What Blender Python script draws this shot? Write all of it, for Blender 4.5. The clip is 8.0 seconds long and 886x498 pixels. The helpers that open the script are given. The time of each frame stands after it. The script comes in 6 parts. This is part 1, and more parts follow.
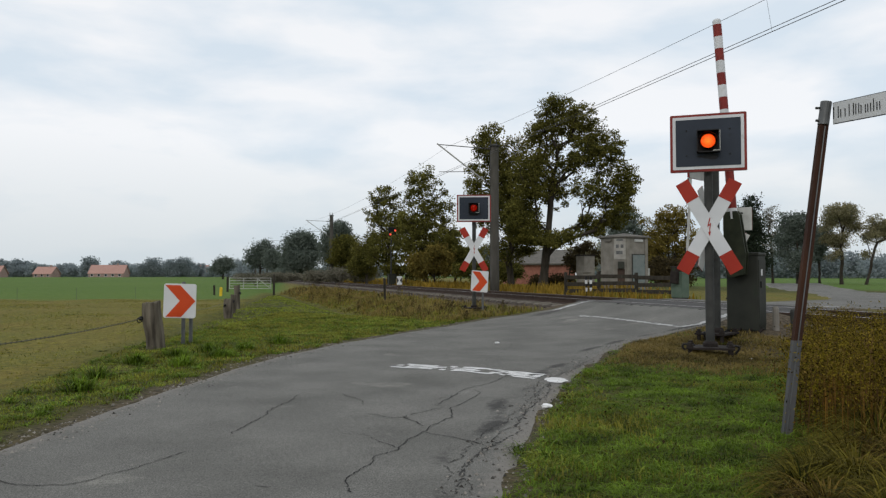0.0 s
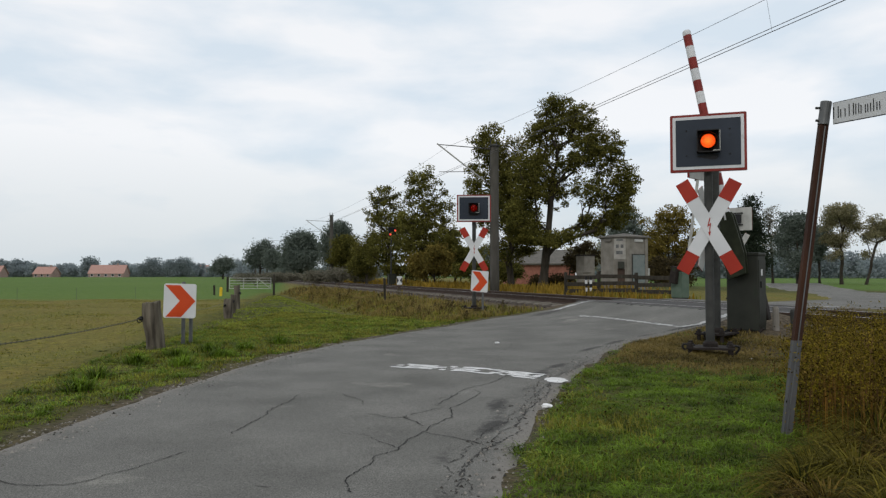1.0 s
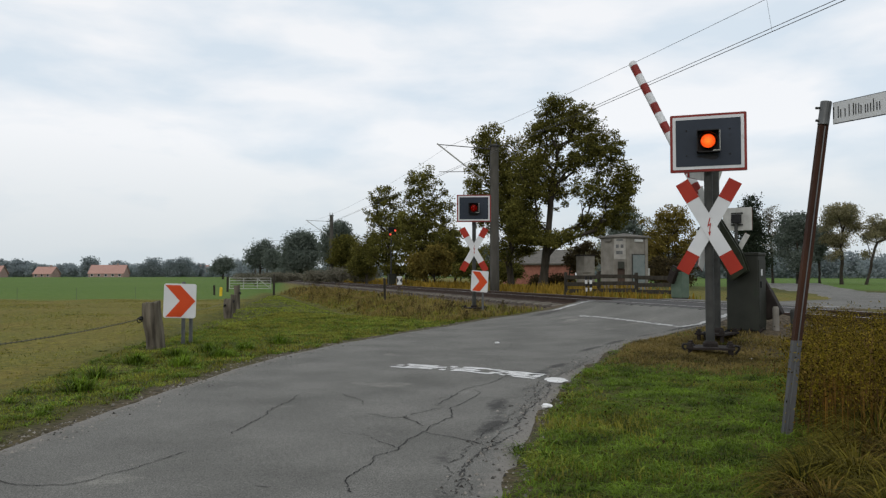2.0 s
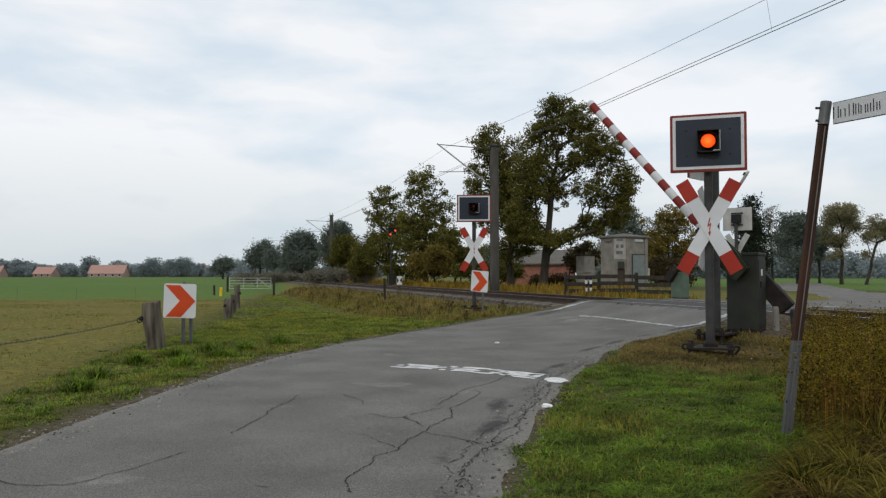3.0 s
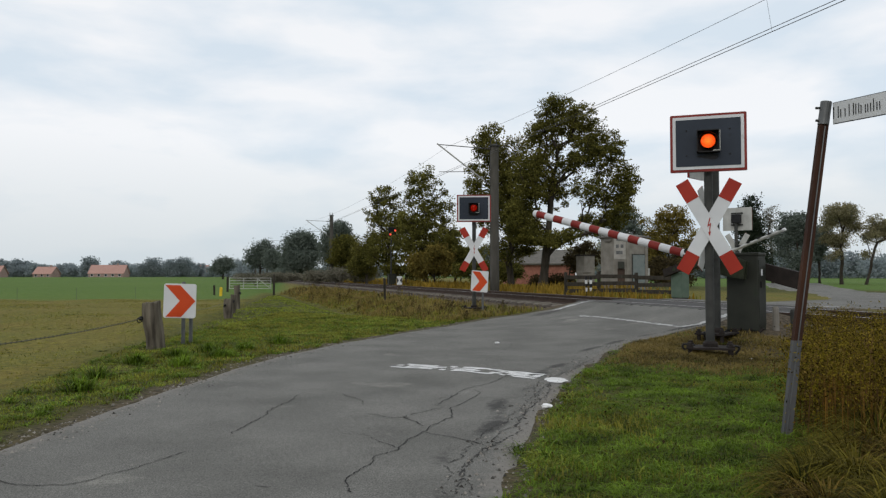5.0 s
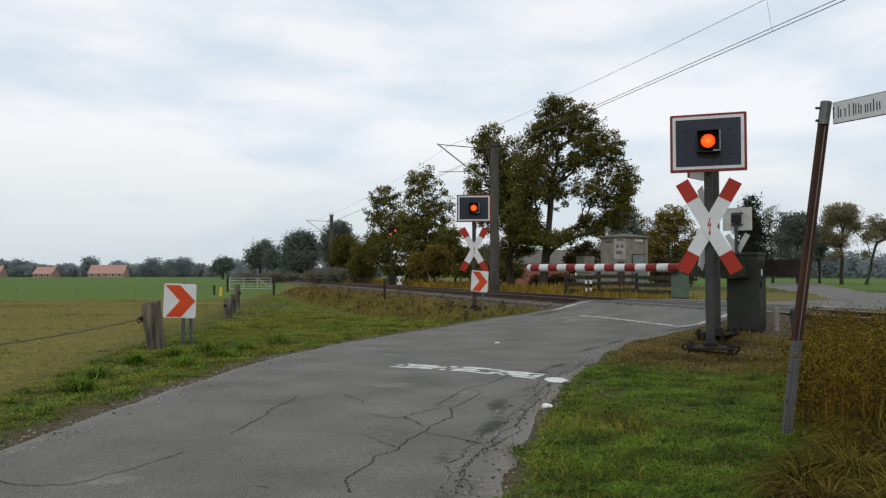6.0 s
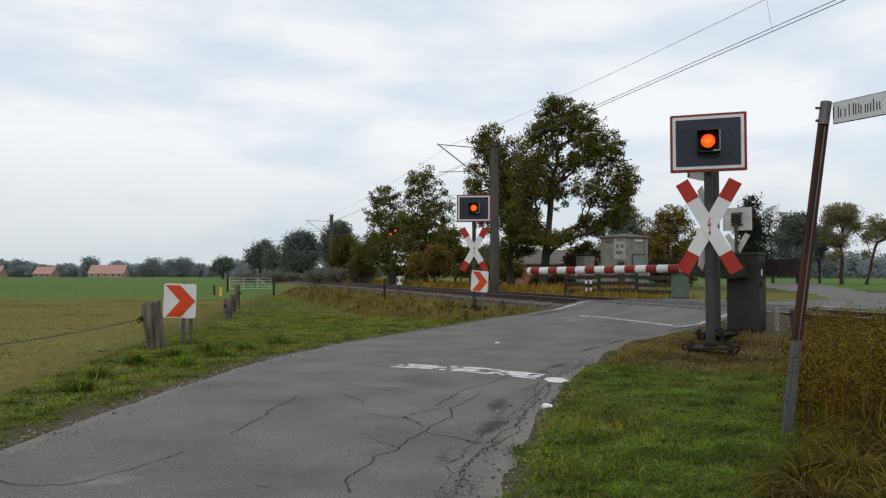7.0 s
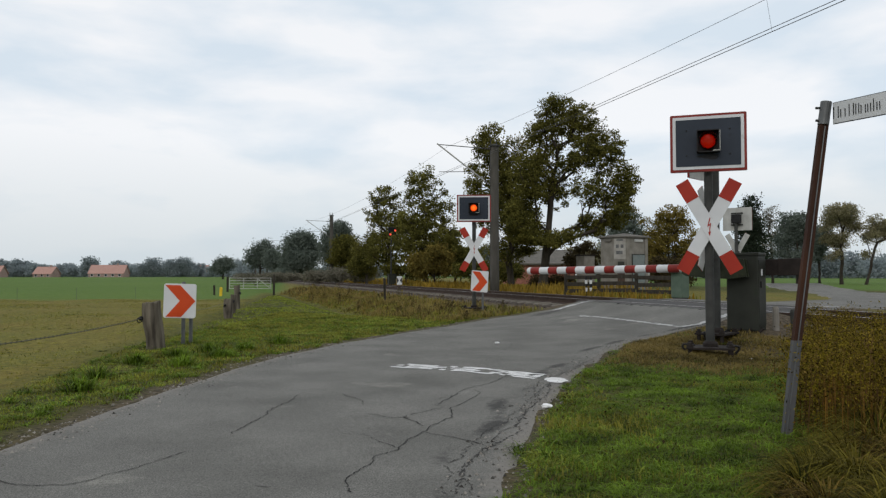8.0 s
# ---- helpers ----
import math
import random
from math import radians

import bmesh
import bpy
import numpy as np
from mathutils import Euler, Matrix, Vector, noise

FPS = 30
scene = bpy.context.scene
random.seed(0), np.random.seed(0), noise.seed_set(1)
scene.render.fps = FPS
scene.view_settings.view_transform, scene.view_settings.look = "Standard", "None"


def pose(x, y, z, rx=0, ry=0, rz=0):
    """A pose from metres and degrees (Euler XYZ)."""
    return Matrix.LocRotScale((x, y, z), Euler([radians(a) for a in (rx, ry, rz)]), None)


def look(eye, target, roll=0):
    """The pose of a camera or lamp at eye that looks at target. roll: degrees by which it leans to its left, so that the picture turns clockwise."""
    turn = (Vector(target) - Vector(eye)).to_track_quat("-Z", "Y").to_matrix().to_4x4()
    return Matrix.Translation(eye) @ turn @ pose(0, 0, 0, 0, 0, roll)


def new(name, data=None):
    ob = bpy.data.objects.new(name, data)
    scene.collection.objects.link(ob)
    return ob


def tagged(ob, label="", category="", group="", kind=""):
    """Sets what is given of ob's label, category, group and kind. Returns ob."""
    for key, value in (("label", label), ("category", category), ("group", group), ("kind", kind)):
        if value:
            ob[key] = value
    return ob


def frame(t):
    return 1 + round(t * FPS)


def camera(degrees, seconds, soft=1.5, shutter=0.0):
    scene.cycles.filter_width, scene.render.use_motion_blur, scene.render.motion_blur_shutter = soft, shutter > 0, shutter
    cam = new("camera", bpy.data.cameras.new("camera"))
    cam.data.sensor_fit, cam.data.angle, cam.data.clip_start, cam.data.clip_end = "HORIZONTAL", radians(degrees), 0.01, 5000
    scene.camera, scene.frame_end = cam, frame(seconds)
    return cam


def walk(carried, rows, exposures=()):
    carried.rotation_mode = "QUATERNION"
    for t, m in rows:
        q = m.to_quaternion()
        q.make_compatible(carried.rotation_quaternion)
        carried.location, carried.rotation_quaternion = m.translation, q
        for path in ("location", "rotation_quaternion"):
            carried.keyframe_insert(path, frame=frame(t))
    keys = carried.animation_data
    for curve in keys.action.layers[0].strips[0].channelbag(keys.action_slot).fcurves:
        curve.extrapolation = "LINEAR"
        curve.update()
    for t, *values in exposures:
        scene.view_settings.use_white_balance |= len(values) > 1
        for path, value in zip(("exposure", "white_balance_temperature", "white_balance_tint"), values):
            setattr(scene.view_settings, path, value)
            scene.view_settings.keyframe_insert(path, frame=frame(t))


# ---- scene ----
# camera: stands still on the verge, 1.1 m above the ground
cam = camera(61.0, 8.0, soft=1.3)
EYE = pose(0, 0, 1.1, 90 + 1.98, 0, 0)
walk(cam, [(0, EYE), (8, EYE)])

# ---- world, sun, exposure ----
scene.view_settings.exposure = 0.0
world = bpy.data.worlds.new("overcast_sky")
scene.world = world
world.use_nodes = True
wn, wl = world.node_tree.nodes, world.node_tree.links
wn.clear()
w_out = wn.new("ShaderNodeOutputWorld")
w_bg = wn.new("ShaderNodeBackground")
w_sky = wn.new("ShaderNodeTexSky")
w_sky.sky_type = "NISHITA"
w_sky.sun_disc = False
w_sky.sun_elevation = radians(32)
w_sky.sun_rotation = radians(200)
w_sky.dust_density = 2.0
w_dim = wn.new("ShaderNodeVectorMath")
w_dim.operation = "SCALE"
w_dim.inputs["Scale"].default_value = 0.10
w_co = wn.new("ShaderNodeTexCoord")
w_map = wn.new("ShaderNodeMapping")
w_map.inputs["Scale"].default_value = (1.0, 1.0, 3.2)
w_map.inputs["Location"].default_value = (3.1, 0.4, 1.3)
w_n1 = wn.new("ShaderNodeTexNoise")
w_n1.inputs["Scale"].default_value = 3.8
w_n1.inputs["Detail"].default_value = 7
w_n1.inputs["Roughness"].default_value = 0.5
w_n1.inputs["Distortion"].default_value = 0.15
w_r1 = wn.new("ShaderNodeValToRGB")
w_r1.color_ramp.elements[0].position = 0.37
w_r1.color_ramp.elements[0].color = (0.73, 0.82, 0.905, 1)
w_r1.color_ramp.elements[1].position = 0.57
w_r1.color_ramp.elements[1].color = (0.97, 0.98, 1.0, 1)
w_mix = wn.new("ShaderNodeMix")
w_mix.data_type = "RGBA"
w_mix.inputs["Factor"].default_value = 0.9
wl.new(w_co.outputs["Generated"], w_map.inputs["Vector"])
wl.new(w_map.outputs["Vector"], w_n1.inputs["Vector"])
wl.new(w_n1.outputs["Fac"], w_r1.inputs["Fac"])
wl.new(w_sky.outputs["Color"], w_dim.inputs[0])
wl.new(w_dim.outputs["Vector"], w_mix.inputs["A"])
wl.new(w_r1.outputs["Color"], w_mix.inputs["B"])
# grey haze towards the horizon, all round
w_sep = wn.new("ShaderNodeSeparateXYZ")
wl.new(w_co.outputs["Generated"], w_sep.inputs["Vector"])
w_haze = wn.new("ShaderNodeMapRange")
w_haze.inputs["From Min"].default_value, w_haze.inputs["From Max"].default_value = 0.0, 0.17
w_haze.inputs["To Min"].default_value, w_haze.inputs["To Max"].default_value = 0.85, 0.0
wl.new(w_sep.outputs["Z"], w_haze.inputs["Value"])
w_mix2 = wn.new("ShaderNodeMix")
w_mix2.data_type = "RGBA"
w_mix2.inputs["B"].default_value = (0.59, 0.66, 0.7, 1)
wl.new(w_haze.outputs["Result"], w_mix2.inputs["Factor"])
wl.new(w_mix.outputs["Result"], w_mix2.inputs["A"])
wl.new(w_mix2.outputs["Result"], w_bg.inputs["Color"])
w_bg.inputs["Strength"].default_value = 1.0
wl.new(w_bg.outputs["Background"], w_out.inputs["Surface"])

sun = new("sun", bpy.data.lights.new("sun", "SUN"))
sun.data.energy, sun.data.angle, sun.data.color = 0.7, radians(25), (1.0, 0.96, 0.9)
sun.matrix_world = look((0, 0, 30), (0 + 6.0, 16.0, 20.0 - 1.0))


# ---- materials ----
def material(name, low, high, rough=0.7, scale=8.0, detail=6.0, bump=0.0, fine=60.0, metal=0.0,
             spots=None, spot_at=0.62, spot_scale=3.0, stretch=(1, 1, 1), island=0.0, emit=None, random_value=0.0, spec=0.22):
    """Two-tone grain, an optional layer of stains, and fine relief."""
    m = bpy.data.materials.new(name)
    m.use_nodes = True
    n, l = m.node_tree.nodes, m.node_tree.links
    b = n["Principled BSDF"]
    co = n.new("ShaderNodeTexCoord")
    mp = n.new("ShaderNodeMapping")
    mp.inputs["Scale"].default_value = stretch
    l.new(co.outputs["Object"], mp.inputs["Vector"])
    t = n.new("ShaderNodeTexNoise")
    t.inputs["Scale"].default_value, t.inputs["Detail"].default_value = scale, detail
    l.new(mp.outputs["Vector"], t.inputs["Vector"])
    r = n.new("ShaderNodeValToRGB")
    r.color_ramp.elements[0].position, r.color_ramp.elements[1].position = 0.3, 0.7
    r.color_ramp.elements[0].color, r.color_ramp.elements[1].color = (*low, 1), (*high, 1)
    fac = t.outputs["Fac"]
    if island or random_value:
        src = n.new("ShaderNodeNewGeometry").outputs["Random Per Island"] if island else n.new("ShaderNodeObjectInfo").outputs["Random"]
        mx = n.new("ShaderNodeMix")
        mx.inputs["Factor"].default_value = island or random_value
        wide = n.new("ShaderNodeMapRange")
        wide.inputs["From Min"].default_value, wide.inputs["From Max"].default_value = 0.34, 0.66
        l.new(fac, wide.inputs["Value"])
        l.new(wide.outputs["Result"], mx.inputs["A"])
        l.new(src, mx.inputs["B"])
        fac = mx.outputs["Result"]
        r.color_ramp.elements[0].position, r.color_ramp.elements[1].position = 0.15, 0.85
    l.new(fac, r.inputs["Fac"])
    col = r.outputs["Color"]
    if spots:
        t2 = n.new("ShaderNodeTexNoise")
        t2.inputs["Scale"].default_value, t2.inputs["Detail"].default_value = spot_scale, 8
        t2.inputs["Roughness"].default_value = 0.65
        l.new(mp.outputs["Vector"], t2.inputs["Vector"])
        r2 = n.new("ShaderNodeValToRGB")
        r2.color_ramp.elements[0].position, r2.color_ramp.elements[1].position = spot_at, spot_at + 0.12
        l.new(t2.outputs["Fac"], r2.inputs["Fac"])
        m2 = n.new("ShaderNodeMix")
        m2.data_type = "RGBA"
        m2.inputs["B"].default_value = (*spots, 1)
        l.new(r2.outputs["Color"], m2.inputs["Factor"])
        l.new(col, m2.inputs["A"])
        col = m2.outputs["Result"]
    l.new(col, b.inputs["Base Color"])
    b.inputs["Roughness"].default_value, b.inputs["Metallic"].default_value = rough, metal
    b.inputs["Specular IOR Level"].default_value = spec
    if bump:
        t3 = n.new("ShaderNodeTexNoise")
        t3.inputs["Scale"].default_value, t3.inputs["Detail"].default_value = fine, 5
        l.new(mp.outputs["Vector"], t3.inputs["Vector"])
        bp = n.new("ShaderNodeBump")
        bp.inputs["Strength"].default_value, bp.inputs["Distance"].default_value = bump, 0.02
        l.new(t3.outputs["Fac"], bp.inputs["Height"])
        l.new(bp.outputs["Normal"], b.inputs["Normal"])
    if emit:
        b.inputs["Emission Color"].default_value = (*emit[0], 1)
        b.inputs["Emission Strength"].default_value = emit[1]
    return m


def leafy(name, low, high, gloss=0.7, thin=0.35, spec=0.05, patch=0.6, share=0.6):
    """Leaves and blades: every island takes its own tone; some light passes through."""
    m = material(name, low, high, gloss, scale=patch, island=share, spec=spec)
    n, l = m.node_tree.nodes, m.node_tree.links
    b, out = n["Principled BSDF"], n["Material Output"]
    tr = n.new("ShaderNodeBsdfTranslucent")
    mx = n.new("ShaderNodeMixShader")
    mx.inputs["Fac"].default_value = thin
    l.new(b.inputs["Base Color"].links[0].from_socket, tr.inputs["Color"])
    l.new(b.outputs["BSDF"], mx.inputs[1])
    l.new(tr.outputs["BSDF"], mx.inputs[2])
    l.new(mx.outputs["Shader"], out.inputs["Surface"])
    return m


M_RED = material("sign_red_film", (0.27, 0.02, 0.01), (0.34, 0.028, 0.013), 0.5, 3, bump=0.03, spots=(0.22, 0.04, 0.025), spot_at=0.68)
M_REDDARK = material("red_frame_paint", (0.15, 0.016, 0.012), (0.22, 0.024, 0.018), 0.5, 5, bump=0.05, spots=(0.12, 0.02, 0.015))
M_WHITE = material("sign_white_film", (0.5, 0.51, 0.52), (0.62, 0.63, 0.64), 0.45, 2, bump=0.03, spots=(0.36, 0.36, 0.345), spot_at=0.62)
M_ORANGE = material("orange_red_film", (0.46, 0.048, 0.009), (0.54, 0.064, 0.013), 0.45, 3, bump=0.03)
M_SLATE = material("dark_slate_enamel", (0.016, 0.023, 0.035), (0.024, 0.032, 0.047), 0.5, 3, bump=0.04, spots=(0.012, 0.016, 0.021), spot_scale=5)
M_BLACK = material("black_lamp_housing", (0.006, 0.006, 0.007), (0.014, 0.014, 0.015), 0.5, 10, bump=0.05)
M_STEEL = material("galvanised_steel", (0.08, 0.083, 0.084), (0.14, 0.144, 0.144), 0.5, 6, bump=0.08, metal=0.3, spots=(0.09, 0.085, 0.075), spot_scale=6)
M_OLDSTEEL = material("weathered_steel_post", (0.03, 0.032, 0.03), (0.058, 0.058, 0.054), 0.65, 6, bump=0.1, metal=0.1, spots=(0.024, 0.021, 0.017), spot_scale=7)
M_ZINC = material("pale_zinc_sheet", (0.32, 0.32, 0.3), (0.45, 0.45, 0.43), 0.5, 4, bump=0.05, metal=0.2)
M_BOXGREEN = material("grey_green_cabinet_paint", (0.021, 0.023, 0.018), (0.031, 0.033, 0.026), 0.6, 4, bump=0.1, spots=(0.022, 0.03, 0.018), spot_scale=4, spot_at=0.58)
M_ARM = material("dark_olive_metal", (0.016, 0.02, 0.011), (0.032, 0.037, 0.02), 0.65, 8, bump=0.15, spots=(0.012, 0.013, 0.009))
M_BALLASTIRON = material("dark_rusty_counterweight", (0.012, 0.009, 0.008), (0.025, 0.019, 0.016), 0.75, 8, bump=0.2)
M_GREENBOX = material("pale_green_cabinet_paint", (0.07, 0.105, 0.08), (0.1, 0.135, 0.105), 0.6, 4, bump=0.05)
M_RUST = material("rusty_post_metal", (0.026, 0.012, 0.008), (0.06, 0.024, 0.012), 0.8, 9, bump=0.3, fine=90, spots=(0.028, 0.018, 0.014), stretch=(1, 1, 0.25))
M_GREYPOST = material("faded_grey_post_paint", (0.06, 0.062, 0.066), (0.1, 0.1, 0.1), 0.6, 9, bump=0.15, spots=(0.06, 0.04, 0.03), stretch=(1, 1, 0.3))
M_CONCRETE = material("weathered_concrete", (0.15, 0.14, 0.12), (0.235, 0.22, 0.195), 0.9, 3, bump=0.3, spots=(0.15, 0.135, 0.115), spot_scale=5)
M_DARKPOST = material("dark_mast_concrete", (0.05, 0.047, 0.04), (0.085, 0.08, 0.07), 0.9, 4, bump=0.3, stretch=(1, 1, 0.3))
M_ROOFFELT = material("grey_roof_felt", (0.1, 0.095, 0.085), (0.15, 0.14, 0.125), 0.9, 4, bump=0.2, spots=(0.06, 0.07, 0.04))
M_PLASTER = material("pale_stained_plaster", (0.24, 0.23, 0.21), (0.33, 0.32, 0.295), 0.9, 4, bump=0.15, spots=(0.17, 0.155, 0.135), spot_scale=6)
M_DOOR = material("grey_green_steel_door", (0.13, 0.16, 0.16), (0.17, 0.195, 0.19), 0.6, 4, bump=0.05)
M_WOOD = material("weathered_grey_wood", (0.035, 0.029, 0.022), (0.17, 0.148, 0.115), 0.9, 14, bump=0.6, fine=40, stretch=(1, 1, 0.12), spots=(0.05, 0.055, 0.03), spot_at=0.6)
M_DARKWOOD = material("dark_damp_wood", (0.02, 0.018, 0.014), (0.05, 0.043, 0.034), 0.9, 10, bump=0.4, stretch=(1, 1, 0.2))
M_RAIL = material("rail_rust", (0.035, 0.022, 0.016), (0.06, 0.038, 0.028), 0.7, 8, bump=0.2)
M_RAILTOP = material("worn_rail_head", (0.3, 0.29, 0.28), (0.4, 0.39, 0.38), 0.35, 8, metal=0.9)
M_SLEEPER = material("concrete_sleeper", (0.08, 0.07, 0.058), (0.2, 0.18, 0.15), 0.9, 6, bump=0.3, random_value=0.4)
M_BALLAST = material("brown_track_ballast", (0.028, 0.021, 0.016), (0.075, 0.058, 0.045), 0.95, 16, bump=1.0, fine=22, spots=(0.045, 0.03, 0.02))
M_STONE = material("ballast_stone", (0.025, 0.019, 0.015), (0.095, 0.075, 0.06), 0.95, 5, island=0.8)
M_RUBBER = material("crossing_panel", (0.05, 0.049, 0.048), (0.075, 0.073, 0.07), 0.9, 8, bump=0.3, fine=80, random_value=0.5)
M_CRACK = material("dark_crack", (0.014, 0.014, 0.013), (0.04, 0.039, 0.037), 0.95, 20)
M_CRUMBLE = material("crumbled_dark_asphalt", (0.025, 0.024, 0.023), (0.075, 0.072, 0.068), 0.95, 25, bump=0.6, fine=120)
M_PAINT = material("worn_road_paint", (0.55, 0.55, 0.54), (0.7, 0.7, 0.69), 0.75, 14, bump=0.2, spots=(0.3, 0.3, 0.3), spot_at=0.62, spot_scale=9)
M_EDGEPAINT = material("faded_edge_paint", (0.36, 0.36, 0.35), (0.55, 0.55, 0.54), 0.8, 10, spots=(0.13, 0.13, 0.13), spot_at=0.52, spot_scale=7)
M_BARK = material("tree_bark", (0.022, 0.018, 0.013), (0.055, 0.047, 0.036), 0.95, 6, bump=0.6, fine=14, stretch=(1, 1, 0.2))
M_BRICK = material("red_brick_wall", (0.2, 0.085, 0.06), (0.3, 0.13, 0.095), 0.9, 5, bump=0.2)
# tiles and brick of the far houses, paled to paint in distance haze
M_ROOFRED = material("hazy_red_tiles", (0.34, 0.2, 0.165), (0.41, 0.25, 0.21), 0.85, 1.5, spots=(0.22, 0.1, 0.07), spot_scale=0.6)
M_HAZYBRICK = material("hazy_brick", (0.27, 0.19, 0.165), (0.34, 0.25, 0.22), 0.9, 1.2, bump=0.1)
M_GLASSDARK = material("dark_window_pane", (0.02, 0.022, 0.025), (0.03, 0.033, 0.036), 0.15, 2)
M_WIRE = material("dark_wire", (0.03, 0.03, 0.03), (0.06, 0.06, 0.06), 0.5, 10, metal=0.4)
M_YELLOW = material("yellow_plastic", (0.6, 0.4, 0.02), (0.68, 0.47, 0.03), 0.5, 5)
M_LITTER = material("white_litter", (0.7, 0.7, 0.7), (0.78, 0.78, 0.78), 0.6, 20, bump=0.2)
# dull red that stands in for the faint glow of the unlit lamp
M_AFTERGLOW = material("painted_red_afterglow", (0.04, 0.003, 0.002), (0.09, 0.006, 0.003), 0.6, 30, bump=0.3)
M_GLOW = material("lit_signal_lamp", (0.2, 0.02, 0.0), (0.3, 0.04, 0.0), 0.5, 10, emit=((1.0, 0.16, 0.008), 1.0))


def glow_texture(m):
    """The lamp is brightest in its middle and mottled by its lens."""
    n, l = m.node_tree.nodes, m.node_tree.links
    co = n.new("ShaderNodeTexCoord")
    d = n.new("ShaderNodeVectorMath")
    d.operation = "LENGTH"
    l.new(co.outputs["Object"], d.inputs[0])
    v = n.new("ShaderNodeTexVoronoi")
    v.inputs["Scale"].default_value = 55
    l.new(co.outputs["Object"], v.inputs["Vector"])
    a = n.new("ShaderNodeMath")
    a.operation = "MULTIPLY_ADD"
    a.inputs[1].default_value = 0.05
    l.new(v.outputs["Distance"], a.inputs[0])
    l.new(d.outputs["Value"], a.inputs[2])
    r = n.new("ShaderNodeValToRGB")
    r.color_ramp.elements[0].position, r.color_ramp.elements[0].color = 0.02, (1.0, 0.42, 0.04, 1)
    r.color_ramp.elements[1].position, r.color_ramp.elements[1].color = 0.12, (1.0, 0.09, 0.005, 1)
    l.new(a.outputs["Value"], r.inputs["Fac"])
    l.new(r.outputs["Color"], n["Principled BSDF"].inputs["Emission Color"])


glow_texture(M_GLOW)


def lens_glass():
    m = bpy.data.materials.new("red_signal_glass")
    m.use_nodes = True
    n, l = m.node_tree.nodes, m.node_tree.links
    n.remove(n["Principled BSDF"])
    t = n.new("ShaderNodeBsdfTransparent")
    t.inputs["Color"].default_value = (0.95, 0.8, 0.75, 1)
    g = n.new("ShaderNodeBsdfGlossy")
    g.inputs["Color"].default_value = (0.6, 0.3, 0.28, 1)
    g.inputs["Roughness"].default_value = 0.25
    x = n.new("ShaderNodeMixShader")
    x.inputs["Fac"].default_value = 0.015
    l.new(t.outputs["BSDF"], x.inputs[1])
    l.new(g.outputs["BSDF"], x.inputs[2])
    l.new(x.outputs["Shader"], n["Material Output"].inputs["Surface"])
    return m


M_LENS = lens_glass()


def filter_glass():
    m = bpy.data.materials.new("added_dimming_filter")
    m.use_nodes = True
    n, l = m.node_tree.nodes, m.node_tree.links
    n.remove(n["Principled BSDF"])
    t = n.new("ShaderNodeBsdfTransparent")
    t.inputs["Color"].default_value = (0.68, 0.42, 0.5, 1)
    l.new(t.outputs["BSDF"], n["Material Output"].inputs["Surface"])
    return m


M_FILTER = filter_glass()


# ---- mesh helpers ----
def mesh_of(name, bm, mats, smooth=False):
    me = bpy.data.meshes.new(name)
    bm.to_mesh(me)
    bm.free()
    for m in (mats if isinstance(mats, (list, tuple)) else [mats]):
        me.materials.append(m)
    if smooth:
        me.polygons.foreach_set("use_smooth", [True] * len(me.polygons))
    return me


def part(name, bm, mats, parent, label="", smooth=False, at=None):
    ob = new(name, mesh_of(name, bm, mats, smooth))
    ob.parent = parent
    if at is not None:
        ob.matrix_basis = at
    if label:
        tagged(ob, label)
    return ob


def thing(name, m, label, category, group="", kind=""):
    ob = new(name)
    ob.empty_display_size = 0.2
    ob.matrix_basis = m
    return tagged(ob, label, category, group, kind)


def block(bm, size, at=(0, 0, 0), m=None, bevel=0.0, mat=0):
    """A box of that size with its centre at the place given."""
    r = bmesh.ops.create_cube(bm, size=1.0)
    vs = r["verts"]
    bmesh.ops.scale(bm, vec=size, verts=vs)
    if bevel:
        es = list({e for v in vs for e in v.link_edges})
        o = bmesh.ops.bevel(bm, geom=es, offset=bevel, segments=2, affect="EDGES", profile=0.6)
        vs = list({v for f in o["faces"] for v in f.verts} | {v for v in vs if v.is_valid})
    bmesh.ops.transform(bm, matrix=Matrix.Translation(at) @ (m or Matrix.Identity(4)), verts=vs)
    if mat:
        for f in {f for v in vs for f in v.link_faces}:
            f.material_index = mat
    return bm


def rod(bm, a, b, r0, r1=None, n=10, mat=0, caps=True):
    """A tapered bar from a to b."""
    a, b = Vector(a), Vector(b)
    r1 = r0 if r1 is None else r1
    q = (b - a).to_track_quat("Z", "Y").to_matrix()
    rings = []
    for c, r in ((a, r0), (b, r1)):
        rings.append([bm.verts.new(c + q @ Vector((r * math.cos(2 * math.pi * i / n), r * math.sin(2 * math.pi * i / n), 0))) for i in range(n)])
    fs = [bm.faces.new((rings[0][i], rings[0][(i + 1) % n], rings[1][(i + 1) % n], rings[1][i])) for i in range(n)]
    if caps:
        fs += [bm.faces.new(rings[0][::-1]), bm.faces.new(rings[1])]
    for f in fs:
        f.material_index = mat
    return bm


def lathe(bm, profile, n=16, mat=0, m=None):
    """Turns (radius, height) pairs about z."""
    rings = []
    for r, z in profile:
        rings.append([bm.verts.new((m or Matrix.Identity(4)) @ Vector((r * math.cos(2 * math.pi * i / n), r * math.sin(2 * math.pi * i / n), z))) for i in range(n)])
    for k in range(len(rings) - 1):
        for i in range(n):
            bm.faces.new((rings[k][i], rings[k][(i + 1) % n], rings[k + 1][(i + 1) % n], rings[k + 1][i])).material_index = mat
    bm.faces.new(rings[0][::-1]).material_index = mat
    bm.faces.new(rings[-1]).material_index = mat
    return bm


